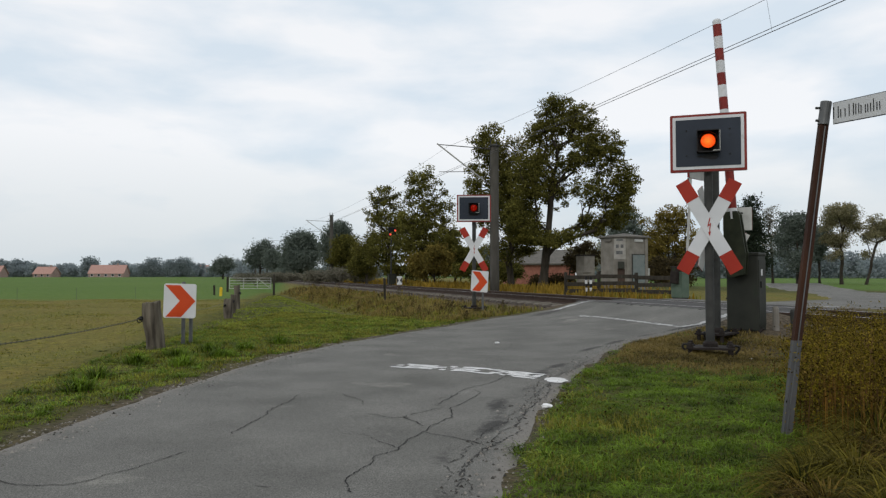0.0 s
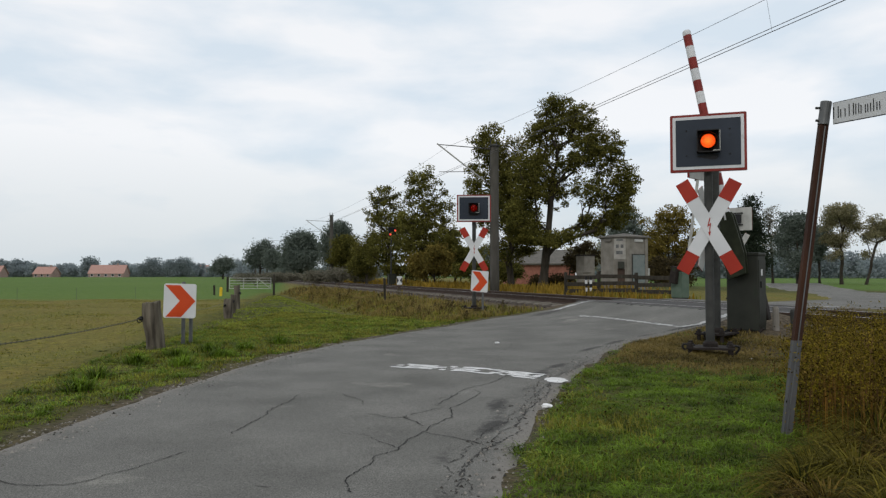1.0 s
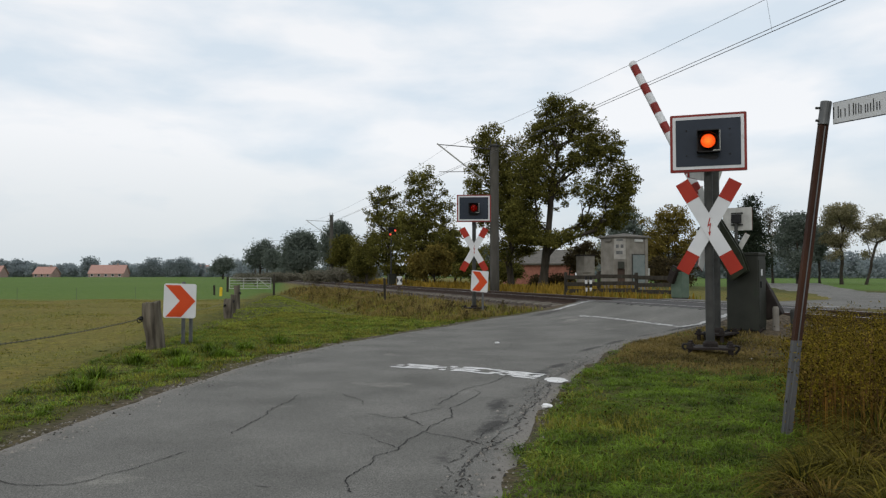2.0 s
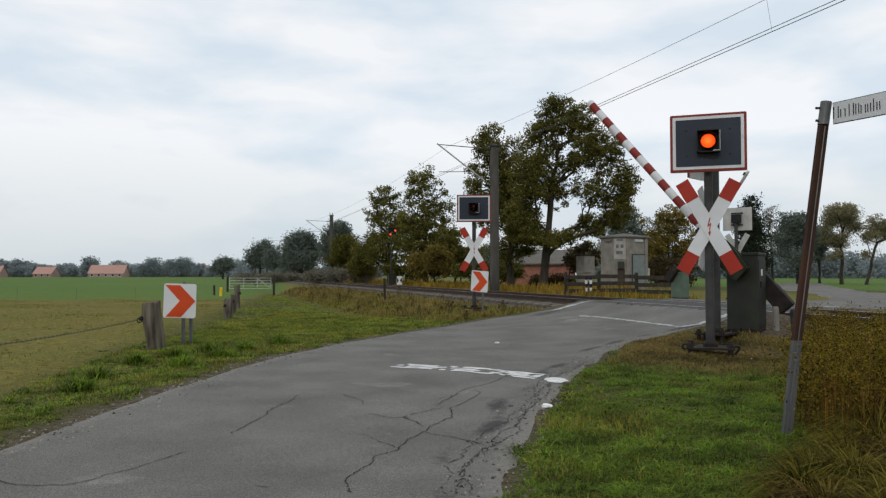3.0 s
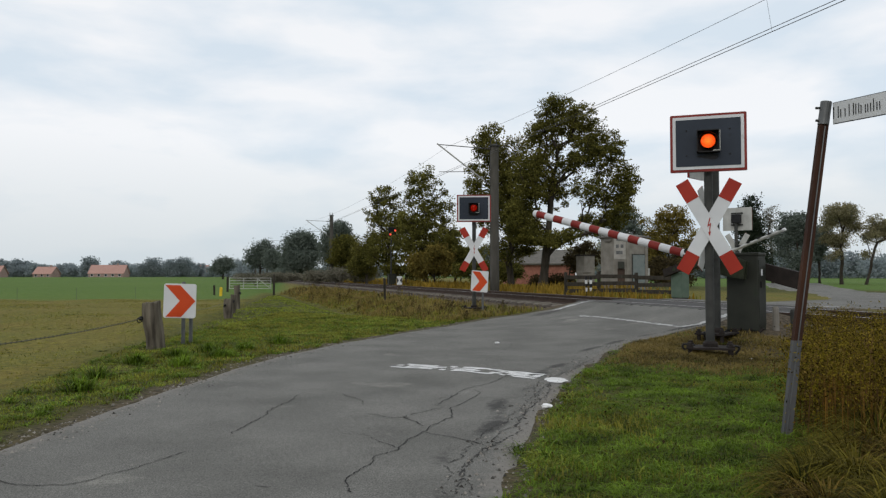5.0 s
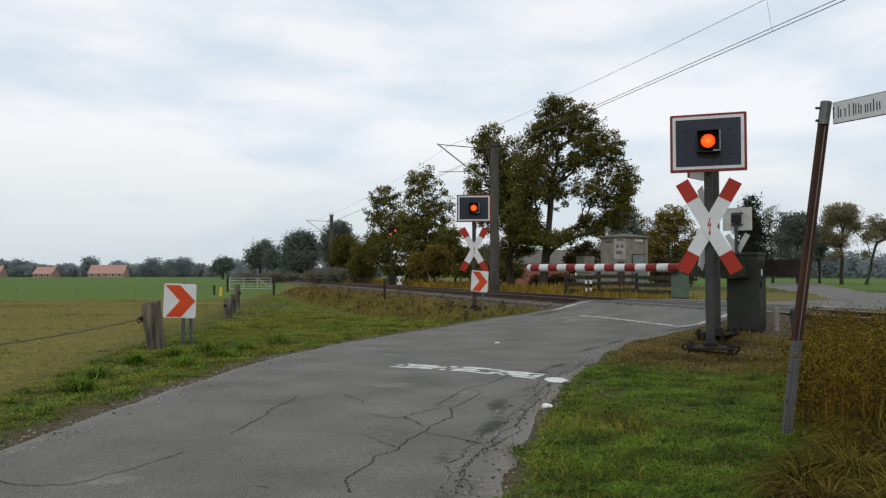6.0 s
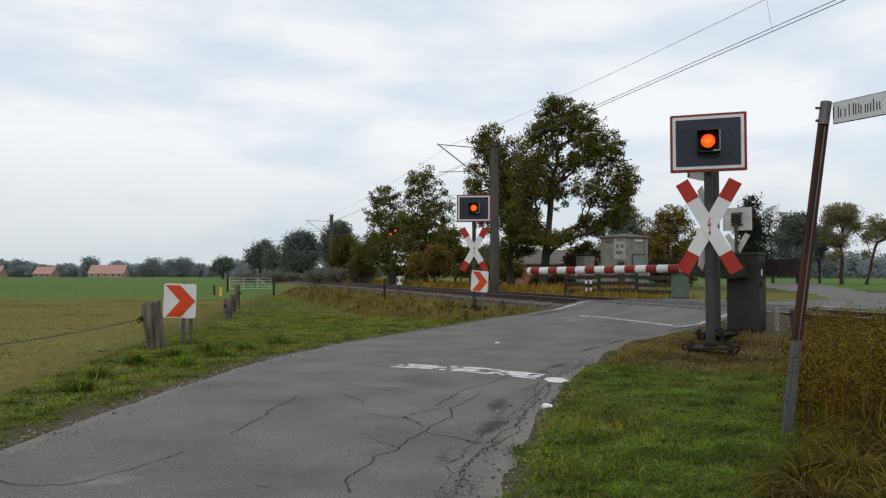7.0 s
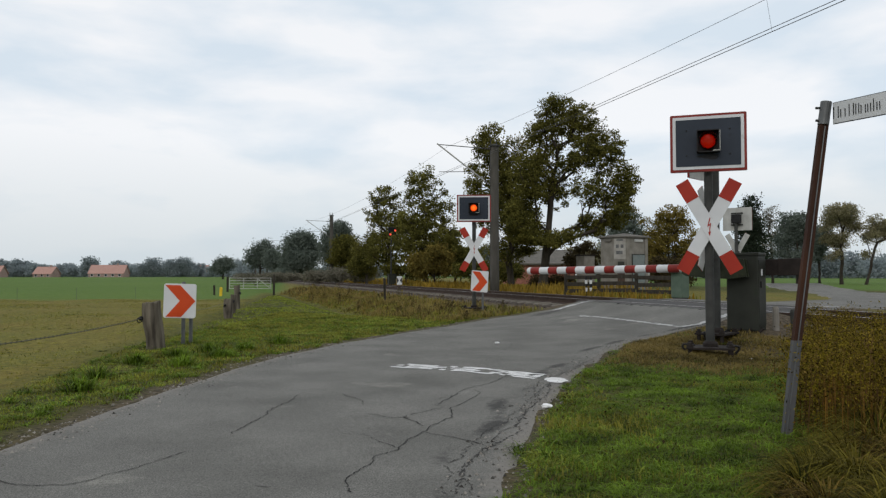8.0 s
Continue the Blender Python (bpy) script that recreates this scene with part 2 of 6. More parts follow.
def plate(bm, outline, thick, y=0.0, mat=0, m=None):
    """A plate from an outline in x and z, its front at y, its back at y + thick."""
    t = m or Matrix.Identity(4)
    front = [bm.verts.new(t @ Vector((x, y, z))) for x, z in outline]
    back = [bm.verts.new(t @ Vector((x, y + thick, z))) for x, z in outline]
    fs = [bm.faces.new(front), bm.faces.new(back[::-1])]
    for i in range(len(outline)):
        j = (i + 1) % len(outline)
        fs.append(bm.faces.new((front[j], front[i], back[i], back[j])))
    for f in fs:
        f.material_index = mat
    return bm


def rounded(w, h, r, n=4):
    pts = []
    for cx, cz, a0 in ((w / 2 - r, h / 2 - r, 0), (-w / 2 + r, h / 2 - r, 90), (-w / 2 + r, -h / 2 + r, 180), (w / 2 - r, -h / 2 + r, 270)):
        pts += [(cx + r * math.cos(radians(a0 + 90 * i / n)), cz + r * math.sin(radians(a0 + 90 * i / n))) for i in range(n + 1)]
    return pts[::-1]


def soup(name, verts, faces, mat, parent=None, smooth=False):
    """One mesh from computed arrays."""
    me = bpy.data.meshes.new(name)
    verts = np.asarray(verts, dtype=np.float32)
    faces = np.asarray(faces, dtype=np.int32)
    k = faces.shape[1]
    me.vertices.add(len(verts))
    me.vertices.foreach_set("co", verts.ravel())
    me.loops.add(faces.size)
    me.loops.foreach_set("vertex_index", faces.ravel())
    me.polygons.add(len(faces))
    me.polygons.foreach_set("loop_start", np.arange(0, faces.size, k, dtype=np.int32))
    me.polygons.foreach_set("loop_total", np.full(len(faces), k, dtype=np.int32))
    if smooth:
        me.polygons.foreach_set("use_smooth", np.ones(len(faces), dtype=bool))
    me.update(calc_edges=True)
    me.materials.append(mat)
    ob = new(name, me)
    ob.parent = parent
    return ob


# ---- lie of the land ----
TRACK_DIR = Vector((-0.2943, 0.9557, 0))
TRACK_NORMAL = Vector((0.9557, 0.2943, 0))
TRACK_ORIGIN = Vector((10.8, 0, 0))
RAIL_TOP = 0.45
EDGE_LEFT = [(-3.3, -12), (-3.0, -4), (-2.9, 1), (-2.86, 4.8), (-2.47, 9.4), (-1.75, 12.0), (-0.9, 14.2), (0.35, 16.9), (1.5, 18.4), (2.75, 18.9), (3.9, 19.2), (7.4, 21.9), (9.2, 23.6), (10.8, 24.8), (14.0, 27.0), (22.0, 32.5), (40, 44)]
EDGE_RIGHT = [(0.3, -12), (0.2, -4), (0.15, 1), (0.27, 3.7), (0.83, 6.28), (1.66, 8.98), (2.75, 11.5), (3.6, 12.4), (4.6, 13.0), (5.74, 13.3), (7.1, 14.5), (8.97, 15.9), (11.0, 17.6), (15, 20.2), (24, 26), (36, 33.5), (52, 42)]


def track_q(x, y):
    return 0.9557 * (x - 10.8) + 0.2943 * y


def track_s(x, y):
    return -0.2943 * (x - 10.8) + 0.9557 * y


def on_track(s, q, z=0.0):
    return TRACK_ORIGIN + TRACK_DIR * s + TRACK_NORMAL * q + Vector((0, 0, z))


def polygon_distance(px, py, poly):
    """Signed distance to a polygon, less than 0 inside it."""
    best = np.full(np.shape(px), 1e9)
    inside = np.zeros(np.shape(px), dtype=bool)
    for (ax, ay), (bx, by) in zip(poly, poly[1:] + poly[:1]):
        dx, dy = bx - ax, by - ay
        t = np.clip(((px - ax) * dx + (py - ay) * dy) / (dx * dx + dy * dy + 1e-9), 0, 1)
        best = np.minimum(best, np.hypot(px - ax - t * dx, py - ay - t * dy))
        cross = (ay > py) != (by > py)
        inside ^= cross & (px < (bx - ax) * (py - ay) / (by - ay + 1e-12) + ax)
    return np.where(inside, -best, best)


ROAD = EDGE_LEFT + EDGE_RIGHT[::-1]
SIDE_LEFT = [(12.0, 25.0), (14.6, 28.0), (17.8, 36.0), (22.6, 52.0), (34, 80)]
SIDE_RIGHT = [(19.0, 29.0), (20.5, 33.0), (23.0, 41.0), (27.5, 52.0), (40, 80)]
SIDE = SIDE_LEFT + SIDE_RIGHT[::-1]


def ease(a, b, v):
    t = np.clip((v - a) / (b - a), 0, 1)
    return t * t * (3 - 2 * t)


def land(x, y):
    """Height of the bare ground."""
    x, y = np.asarray(x, dtype=float), np.asarray(y, dtype=float)
    q, s = track_q(x, y), track_s(x, y)
    bed = 0.2 * (1 - ease(1.9, 3.4, np.abs(q)))
    far = 0.2 * ease(1.0, 4.0, q)
    left = ease(21, 30, s)
    ditch = -0.38 * np.exp(-((q + 5.6) / 1.0) ** 2) * left
    open_land = np.maximum(bed, far) + ditch
    ramp = np.interp(-q, [0, 1.4, 1.55, 2.2, 3.2, 5.5], [0.44, 0.44, 0.40, 0.23, 0.11, 0.0])
    road = np.where(q < 0, ramp, 0.44 - 0.22 * ease(1.4, 6.5, q))
    near = 1 - ease(0.0, 1.6, polygon_distance(x, y, ROAD))
    z = open_land + (road - open_land) * near
    wave = 0.04 * np.sin(x * 1.1 + 2) * np.sin(y * 0.9) * (1 - near) * ease(1.5, 4, np.abs(q))
    return z + wave


def height(x, y):
    return float(land(np.array([x]), np.array([y]))[0])


# ---- ground ----
def ground_material():
    m = bpy.data.materials.new("meadow_ground")
    m.use_nodes = True
    n, l = m.node_tree.nodes, m.node_tree.links
    b = n["Principled BSDF"]
    b.inputs["Roughness"].default_value = 0.95
    b.inputs["Specular IOR Level"].default_value = 0.15
    co = n.new("ShaderNodeTexCoord")
    at = n.new("ShaderNodeAttribute")
    at.attribute_name = "soil"

    def grain(scale, low, high, p0=0.35, p1=0.68, detail=8, stretch=None):
        t = n.new("ShaderNodeTexNoise")
        t.inputs["Scale"].default_value, t.inputs["Detail"].default_value, t.inputs["Roughness"].default_value = scale, detail, 0.65
        src = co.outputs["Object"]
        if stretch:
            mp = n.new("ShaderNodeMapping")
            mp.inputs["Scale"].default_value = stretch
            l.new(src, mp.inputs["Vector"])
            src = mp.outputs["Vector"]
        l.new(src, t.inputs["Vector"])
        r = n.new("ShaderNodeValToRGB")
        r.color_ramp.elements[0].position, r.color_ramp.elements[1].position = p0, p1
        r.color_ramp.elements[0].color, r.color_ramp.elements[1].color = (*low, 1), (*high, 1)
        l.new(t.outputs["Fac"], r.inputs["Fac"])
        return r.outputs["Color"]

    def blend(f, a, c):
        x = n.new("ShaderNodeMix")
        x.data_type = "RGBA"
        l.new(f, x.inputs["Factor"])
        l.new(a, x.inputs["A"])
        l.new(c, x.inputs["B"])
        return x.outputs["Result"]

    sep = n.new("ShaderNodeSeparateColor")
    l.new(at.outputs["Color"], sep.inputs["Color"])
    # lush ground, its colour darkened to deepen the shade between the blades
    lush = blend(grain(0.7, (0, 0, 0), (1, 1, 1)), grain(14, (0.014, 0.02, 0.004), (0.075, 0.1, 0.014)), grain(14, (0.03, 0.028, 0.006), (0.13, 0.115, 0.02)))
    dry = blend(grain(0.8, (0, 0, 0), (1, 1, 1), 0.42, 0.58, stretch=(1, 0.4, 1)), grain(9, (0.085, 0.07, 0.014), (0.22, 0.18, 0.038)), grain(9, (0.065, 0.07, 0.011), (0.19, 0.17, 0.031)))
    crop = blend(grain(0.06, (0, 0, 0), (1, 1, 1), stretch=(1, 0.3, 1)), grain(2, (0.055, 0.105, 0.018), (0.085, 0.145, 0.024)), grain(2, (0.075, 0.13, 0.022), (0.11, 0.165, 0.03)))
    earth = grain(16, (0.025, 0.019, 0.012), (0.15, 0.118, 0.08))
    c = blend(sep.outputs["Red"], lush, dry)
    c = blend(sep.outputs["Green"], c, crop)
    c = blend(sep.outputs["Blue"], c, earth)
    l.new(c, b.inputs["Base Color"])
    t = n.new("ShaderNodeTexNoise")
    t.inputs["Scale"].default_value, t.inputs["Detail"].default_value = 25, 6
    l.new(co.outputs["Object"], t.inputs["Vector"])
    bp = n.new("ShaderNodeBump")
    bp.inputs["Strength"].default_value, bp.inputs["Distance"].default_value = 0.7, 0.04
    l.new(t.outputs["Fac"], bp.inputs["Height"])
    l.new(bp.outputs["Normal"], b.inputs["Normal"])
    return m


M_GROUND = ground_material()


def pasture_line(x):
    """Where the near pasture meets the far green field."""
    return 33.0 + 0.02 * x


def fence_line(y):
    return -4.35 - 0.17 * (y - 11.2)


def soils(x, y):
    """Shares of dry pasture, green crop and bare earth."""
    q, s = track_q(x, y), track_s(x, y)
    rd = polygon_distance(x, y, ROAD)
    fence_x = fence_line(y)
    pasture = ease(0.0, 0.9, fence_x - x)
    bank = (1 - ease(4.6, 6.2, np.abs(q))) * ease(20, 24, s) * 0.9
    far_dry = ease(2.0, 3.0, q) * (1 - ease(13, 20, q) * ease(9, 13, x)) * (1 - ease(50, 70, q)) * 0.85 * (1 - ease(30, 36, x * 1.6))
    dry = np.clip(np.maximum.reduce([pasture, bank, far_dry]), 0, 1)
    crop = ease(0, 2.5, y - pasture_line(x)) * ease(0, 0.5, fence_x - 0.5 - x) + ease(24, 30, q) * ease(9, 13, x) + ease(50, 70, q) + ease(3, 5, -q) * ease(60, 75, s)
    weed_soil = ease(0, 0.06, x / np.maximum(y, 0.5) - 0.44) * (1 - ease(11, 12, y)) * ease(2.5, 3.0, y)
    box_patch = np.exp(-((x - 3.7) / 1.9) ** 4 - ((y - 10.7) / 1.9) ** 4)
    gate_patch = 0.8 * np.exp(-((x + 2.5) / 0.45) ** 2 - ((y - 10.9) / 0.7) ** 2) + 0.6 * np.exp(-((x + 3.6) / 0.35) ** 2 - ((y - 16) / 1.6) ** 2)
    margin = 0.9 * (1 - ease(0.05, 0.34, rd))
    bed = 1 - ease(2.0, 2.5, np.abs(q))
    earth = np.clip(np.maximum.reduce([box_patch * 0.95, gate_patch, margin, bed, weed_soil * 0.15]), 0, 1)
    return dry, np.clip(crop, 0, 1), earth


def ground():
    u = np.linspace(-1, 1, 420)
    k = 5.2
    gx = np.sinh(u * k) / np.sinh(k) * 1800 + 1.0
    v = np.linspace(0, 1, 420)
    gy = 8 + np.sinh((v * 2 - 0.72) * 4.6) / np.sinh(1.28 * 4.6) * 2600
    X, Y = np.meshgrid(gx, gy)
    Z = land(X, Y)
    rd = np.minimum(polygon_distance(X, Y, ROAD), polygon_distance(X, Y, SIDE))
    Z = np.where(rd < -0.12, Z - 0.05, Z)
    nx = len(gx)
    verts = np.stack([X.ravel(), Y.ravel(), Z.ravel()], 1)
    i = np.arange(len(gy) - 1)[:, None] * nx + np.arange(nx - 1)[None]
    i = i.ravel()
    faces = np.stack([i, i + 1, i + nx + 1, i + nx], 1)
    ob = soup("ground", verts, faces, M_GROUND, smooth=True)
    dry, crop, earth = soils(X.ravel(), Y.ravel())
    col = ob.data.color_attributes.new("soil", "FLOAT_COLOR", "POINT")
    col.data.foreach_set("color", np.stack([dry, crop, earth, np.ones_like(dry)], 1).astype(np.float32).ravel())
    return tagged(ob, "flat autumn meadow ground with grass and dry patches", "ground", kind="structure")


ground()


# ---- road ----
def asphalt(name, low, high):
    m = material(name, low, high, 0.85, 1.1, 9, bump=0.35, fine=130, spots=(high[0] * 1.35, high[1] * 1.34, high[2] * 1.3), spot_at=0.6, spot_scale=0.9, spec=0.2)
    n, l = m.node_tree.nodes, m.node_tree.links
    b = n["Principled BSDF"]
    co = n.new("ShaderNodeTexCoord")
    t = n.new("ShaderNodeTexNoise")
    t.inputs["Scale"].default_value, t.inputs["Detail"].default_value = 140, 3
    l.new(co.outputs["Object"], t.inputs["Vector"])
    r = n.new("ShaderNodeMapRange")
    r.inputs["From Min"].default_value, r.inputs["From Max"].default_value = 0.3, 0.7
    r.inputs["To Min"].default_value, r.inputs["To Max"].default_value = 0.45, 1.5
    l.new(t.outputs["Fac"], r.inputs["Value"])
    at = n.new("ShaderNodeAttribute")
    at.attribute_name = "grit"
    t2 = n.new("ShaderNodeTexNoise")
    t2.inputs["Scale"].default_value, t2.inputs["Detail"].default_value, t2.inputs["Roughness"].default_value = 11, 12, 0.82
    l.new(co.outputs["Object"], t2.inputs["Vector"])
    mul = n.new("ShaderNodeMath")
    mul.operation = "MULTIPLY"
    sp = n.new("ShaderNodeSeparateColor")
    l.new(at.outputs["Color"], sp.inputs["Color"])
    l.new(sp.outputs["Red"], mul.inputs[0])
    l.new(t2.outputs["Fac"], mul.inputs[1])
    rr = n.new("ShaderNodeMapRange")
    rr.inputs["From Min"].default_value, rr.inputs["From Max"].default_value = 0.36, 0.66
    l.new(mul.outputs["Value"], rr.inputs["Value"])
    src = b.inputs["Base Color"].links[0].from_socket
    v = n.new("ShaderNodeVectorMath")
    v.operation = "SCALE"
    l.new(src, v.inputs[0])
    l.new(r.outputs["Result"], v.inputs["Scale"])
    x = n.new("ShaderNodeMix")
    x.data_type = "RGBA"
    x.inputs["B"].default_value = (0.215, 0.2, 0.178, 1)
    l.new(rr.outputs["Result"], x.inputs["Factor"])
    l.new(v.outputs["Vector"], x.inputs["A"])
    # broken, darker asphalt
    mul2 = n.new("ShaderNodeMath")
    mul2.operation = "MULTIPLY"
    l.new(sp.outputs["Green"], mul2.inputs[0])
    l.new(t2.outputs["Fac"], mul2.inputs[1])
    r3 = n.new("ShaderNodeMapRange")
    r3.inputs["From Min"].default_value, r3.inputs["From Max"].default_value = 0.36, 0.56
    r3.inputs["To Max"].default_value = 0.85
    l.new(mul2.outputs["Value"], r3.inputs["Value"])
    x2 = n.new("ShaderNodeMix")
    x2.data_type = "RGBA"
    x2.inputs["B"].default_value = (0.036, 0.035, 0.033, 1)
    l.new(r3.outputs["Result"], x2.inputs["Factor"])
    l.new(x.outputs["Result"], x2.inputs["A"])
    l.new(x2.outputs["Result"], b.inputs["Base Color"])
    return m


M_ASPHALT = asphalt("old_grey_asphalt", (0.106, 0.104, 0.094), (0.17, 0.166, 0.151))


def resample(pts, n):
    p = np.array(pts, dtype=float)
    # soften the corners first
    for _ in range(2):
        a, b = p[:-1] * 0.75 + p[1:] * 0.25, p[:-1] * 0.25 + p[1:] * 0.75
        p = np.vstack([p[:1], np.stack([a, b], 1).reshape(-1, 2), p[-1:]])
    d = np.concatenate([[0], np.cumsum(np.hypot(*np.diff(p, axis=0).T))])
    t = np.linspace(0, d[-1], n)
    return np.stack([np.interp(t, d, p[:, 0]), np.interp(t, d, p[:, 1])], 1)


def strip_road(name, left, right, n, cols, lift, label):
    a, b = resample(left, n), resample(right, n)
    rng = np.random.default_rng(4)
    wob = lambda k: np.convolve(rng.normal(0, 1, n + 30), np.ones(5) / 5, "same")[15:n + 15] * k
    across = (b - a) / np.linalg.norm(b - a, axis=1)[:, None]
    a = a + across * wob(0.04)[:, None]
    b = b + across * wob(0.035)[:, None]
    w = np.linspace(0, 1, cols)
    X = a[:, None, 0] * (1 - w) + b[:, None, 0] * w
    Y = a[:, None, 1] * (1 - w) + b[:, None, 1] * w
    q = track_q(X, Y)
    Z = land(X, Y) + lift
    edge = np.minimum(w, 1 - w)
    Z = Z - 0.03 * (edge < 1e-6)[None]
    verts = np.stack([X.ravel(), Y.ravel(), Z.ravel()], 1)
    i = (np.arange(n - 1)[:, None] * cols + np.arange(cols - 1)[None])
    keep = np.abs((q[:-1, :-1] + q[1:, 1:]) / 2) > 1.35
    i = i[keep] if name == "road" else i.ravel()
    faces = np.stack([i, i + 1, i + cols + 1, i + cols], 1)
    ob = soup(name, verts, faces, M_ASPHALT, smooth=True)
    wide = np.linalg.norm(b - a, axis=1)[:, None]
    dl, dr = w[None] * wide, (1 - w[None]) * wide
    g = np.clip(1.3 - np.minimum(dl / 0.42, dr / 0.3), 0, 1.3)
    patchy = 0.95 + 0.25 * np.sin(2.3 * Y + 0.7) + 0.3 * np.sin(5.9 * Y + 3.0 * X)
    dark = patchy * np.exp(-((dr - 0.4 - 0.08 * np.sin(3.1 * Y)) / 0.15) ** 2) * (Y < 14) + 0.5 * np.exp(-((dl - 1.0) / 0.3) ** 2) + 0.72 * np.exp(-((q + 2.6) / 0.7) ** 2)
    col = ob.data.color_attributes.new("grit", "FLOAT_COLOR", "POINT")
    col.data.foreach_set("color", np.stack([g.ravel(), dark.ravel(), g.ravel() * 0, np.ones(g.size)], 1).astype(np.float32).ravel())
    return tagged(ob, label, "road", kind="structure")


strip_road("road", EDGE_LEFT, EDGE_RIGHT, 620, 44, 0.012, "old grey cracked asphalt country road bending to the crossing")
strip_road("road_side", SIDE_LEFT, SIDE_RIGHT, 160, 12, 0.018, "pale grey asphalt side road beyond the railway track")


def ribbon(name, pts, width, mat, lift, label, rng, rough=0.0, gaps=0.0, step=0.05):
    """A thin flat strip laid on the road along a wandering line."""
    p = np.array(pts, dtype=float)
    d = np.concatenate([[0], np.cumsum(np.hypot(*np.diff(p, axis=0).T))])
    n = max(6, int(d[-1] / step))
    t = np.linspace(0, d[-1], n)
    c = np.stack([np.interp(t, d, p[:, 0]), np.interp(t, d, p[:, 1])], 1)
    if rough:
        j = np.cumsum(rng.normal(0, rough, (n, 2)), axis=0)
        j -= np.linspace(0, 1, n)[:, None] * j[-1] + (1 - np.linspace(0, 1, n)[:, None]) * j[0]
        c = c + j
    tan = np.gradient(c, axis=0)
    tan /= np.linalg.norm(tan, axis=1)[:, None] + 1e-9
    nor = np.stack([-tan[:, 1], tan[:, 0]], 1)
    wl_ = width * (0.5 + (rng.random(n) - 0.5) * 0.7 * (rough > 0 or gaps > 0))
    wr_ = width * (0.5 + (rng.random(n) - 0.5) * 0.7 * (rough > 0 or gaps > 0))
    a, b = c + nor * wl_[:, None], c - nor * wr_[:, None]
    xy = np.stack([a, b], 1).reshape(-1, 2)
    z = land(xy[:, 0], xy[:, 1]) + lift
    faces = [(2 * i, 2 * i + 1, 2 * i + 3, 2 * i + 2) for i in range(n - 1) if rng.random() >= gaps]
    ob = soup(name, np.column_stack([xy, z]), faces, mat)
    return tagged(ob, label, "road marking" if "line" in name else "crack", kind="structure")


RNG = np.random.default_rng(11)
CRACKS = [[(-0.46, 4.26), (-0.41, 4.6), (-0.3, 4.75), (-0.26, 4.99), (-0.15, 5.31), (-0.14, 5.45), (0.03, 5.81), (0.07, 6.21), (0.23, 6.6), (0.32, 7.01), (0.29, 7.18)], [(-0.14, 5.45), (-0.21, 5.66), (-0.26, 5.81), (-0.11, 6.0), (0.03, 6.21), (-0.04, 6.31), (0.11, 6.84), (0.31, 7.36), (0.56, 7.75), (0.71, 8.18)], [(-0.25, 5.77), (-0.4, 5.77), (-0.59, 5.93)], [(-0.13, 5.25), (0.02, 5.12), (0.13, 4.99), (0.26, 4.85)], [(-0.46, 4.26), (-0.51, 3.98), (-0.46, 3.8)], [(-2.34, 4.01), (-2.12, 3.95), (-1.95, 3.96), (-1.76, 4.26), (-1.58, 4.67)], [(-1.44, 5.16), (-1.43, 5.66), (-1.44, 6.13), (-1.32, 6.84)]]
FINE_CRACKS = [[(0.99, 11.37), (1.21, 12.33), (1.41, 12.87), (2.14, 13.85), (2.73, 14.83)], [(-0.89, 6.84), (-0.69, 6.4), (-0.63, 6.26)], [(-0.13, 8.83), (-0.28, 8.42), (-0.41, 7.96)], [(1.42, 10.78), (1.62, 10.04)], [(-1.2, 7.18), (-0.94, 6.84), (-0.76, 6.66)], [(-0.3, 4.75), (-0.55, 5.16), (-0.71, 5.2)], [(0.08, 6.84), (-0.12, 6.48)], [(-0.97, 3.92), (-0.88, 3.9)], [(0.3, 6.69), (0.58, 6.66), (0.8, 6.84)], [(-1.74, 9.51), (-1.42, 10.32), (-1.0, 10.78)], [(0.99, 11.37), (0.74, 10.32), (0.54, 9.51)]]
CRUMBLED = [[(0.06, 3.77), (0.09, 4.03), (0.13, 4.39), (0.21, 4.67), (0.34, 5.07), (0.46, 5.35), (0.6, 5.88), (0.81, 6.54), (1.0, 7.36), (1.23, 8.18), (1.58, 8.93), (1.86, 9.51), (2.41, 10.54)]]
for pts in CRACKS:
    ribbon("road_crack", pts, 0.0075, M_CRACK, 0.016, "dark jagged crack in grey asphalt", RNG, 0.006, 0.06, 0.02)
for pts in FINE_CRACKS:
    ribbon("road_crack", pts, 0.005, M_CRACK, 0.016, "fine dark crack in grey asphalt", RNG, 0.008, 0.25, 0.025)
for pts in CRUMBLED:
    for off, wide in ((-0.05, 0.007), (0.0, 0.012), (0.08, 0.007)):
        ribbon("road_crack", [(x + off, y) for x, y in pts], wide, M_CRUMBLE, 0.0155 + abs(off) * 0.01, "crumbled dark asphalt along the road edge", RNG, 0.007, 0.25, 0.014)

# worn stop line: rows of broken paint
for off, w, gap in ((0.0, 0.07, 0.12), (0.08, 0.07, 0.45), (0.16, 0.09, 0.4), (0.25, 0.075, 0.1)):
    ribbon("stop_line", [(-0.62 + off * 0.5, 8.95 + off * 1.1), (0.25 + off * 0.5, 8.55 + off * 1.1), (0.98 + off * 0.5, 7.95 + off * 1.1)], w, M_PAINT, 0.017, "worn broken white stop line paint", RNG, 0.003, gap, 0.075)


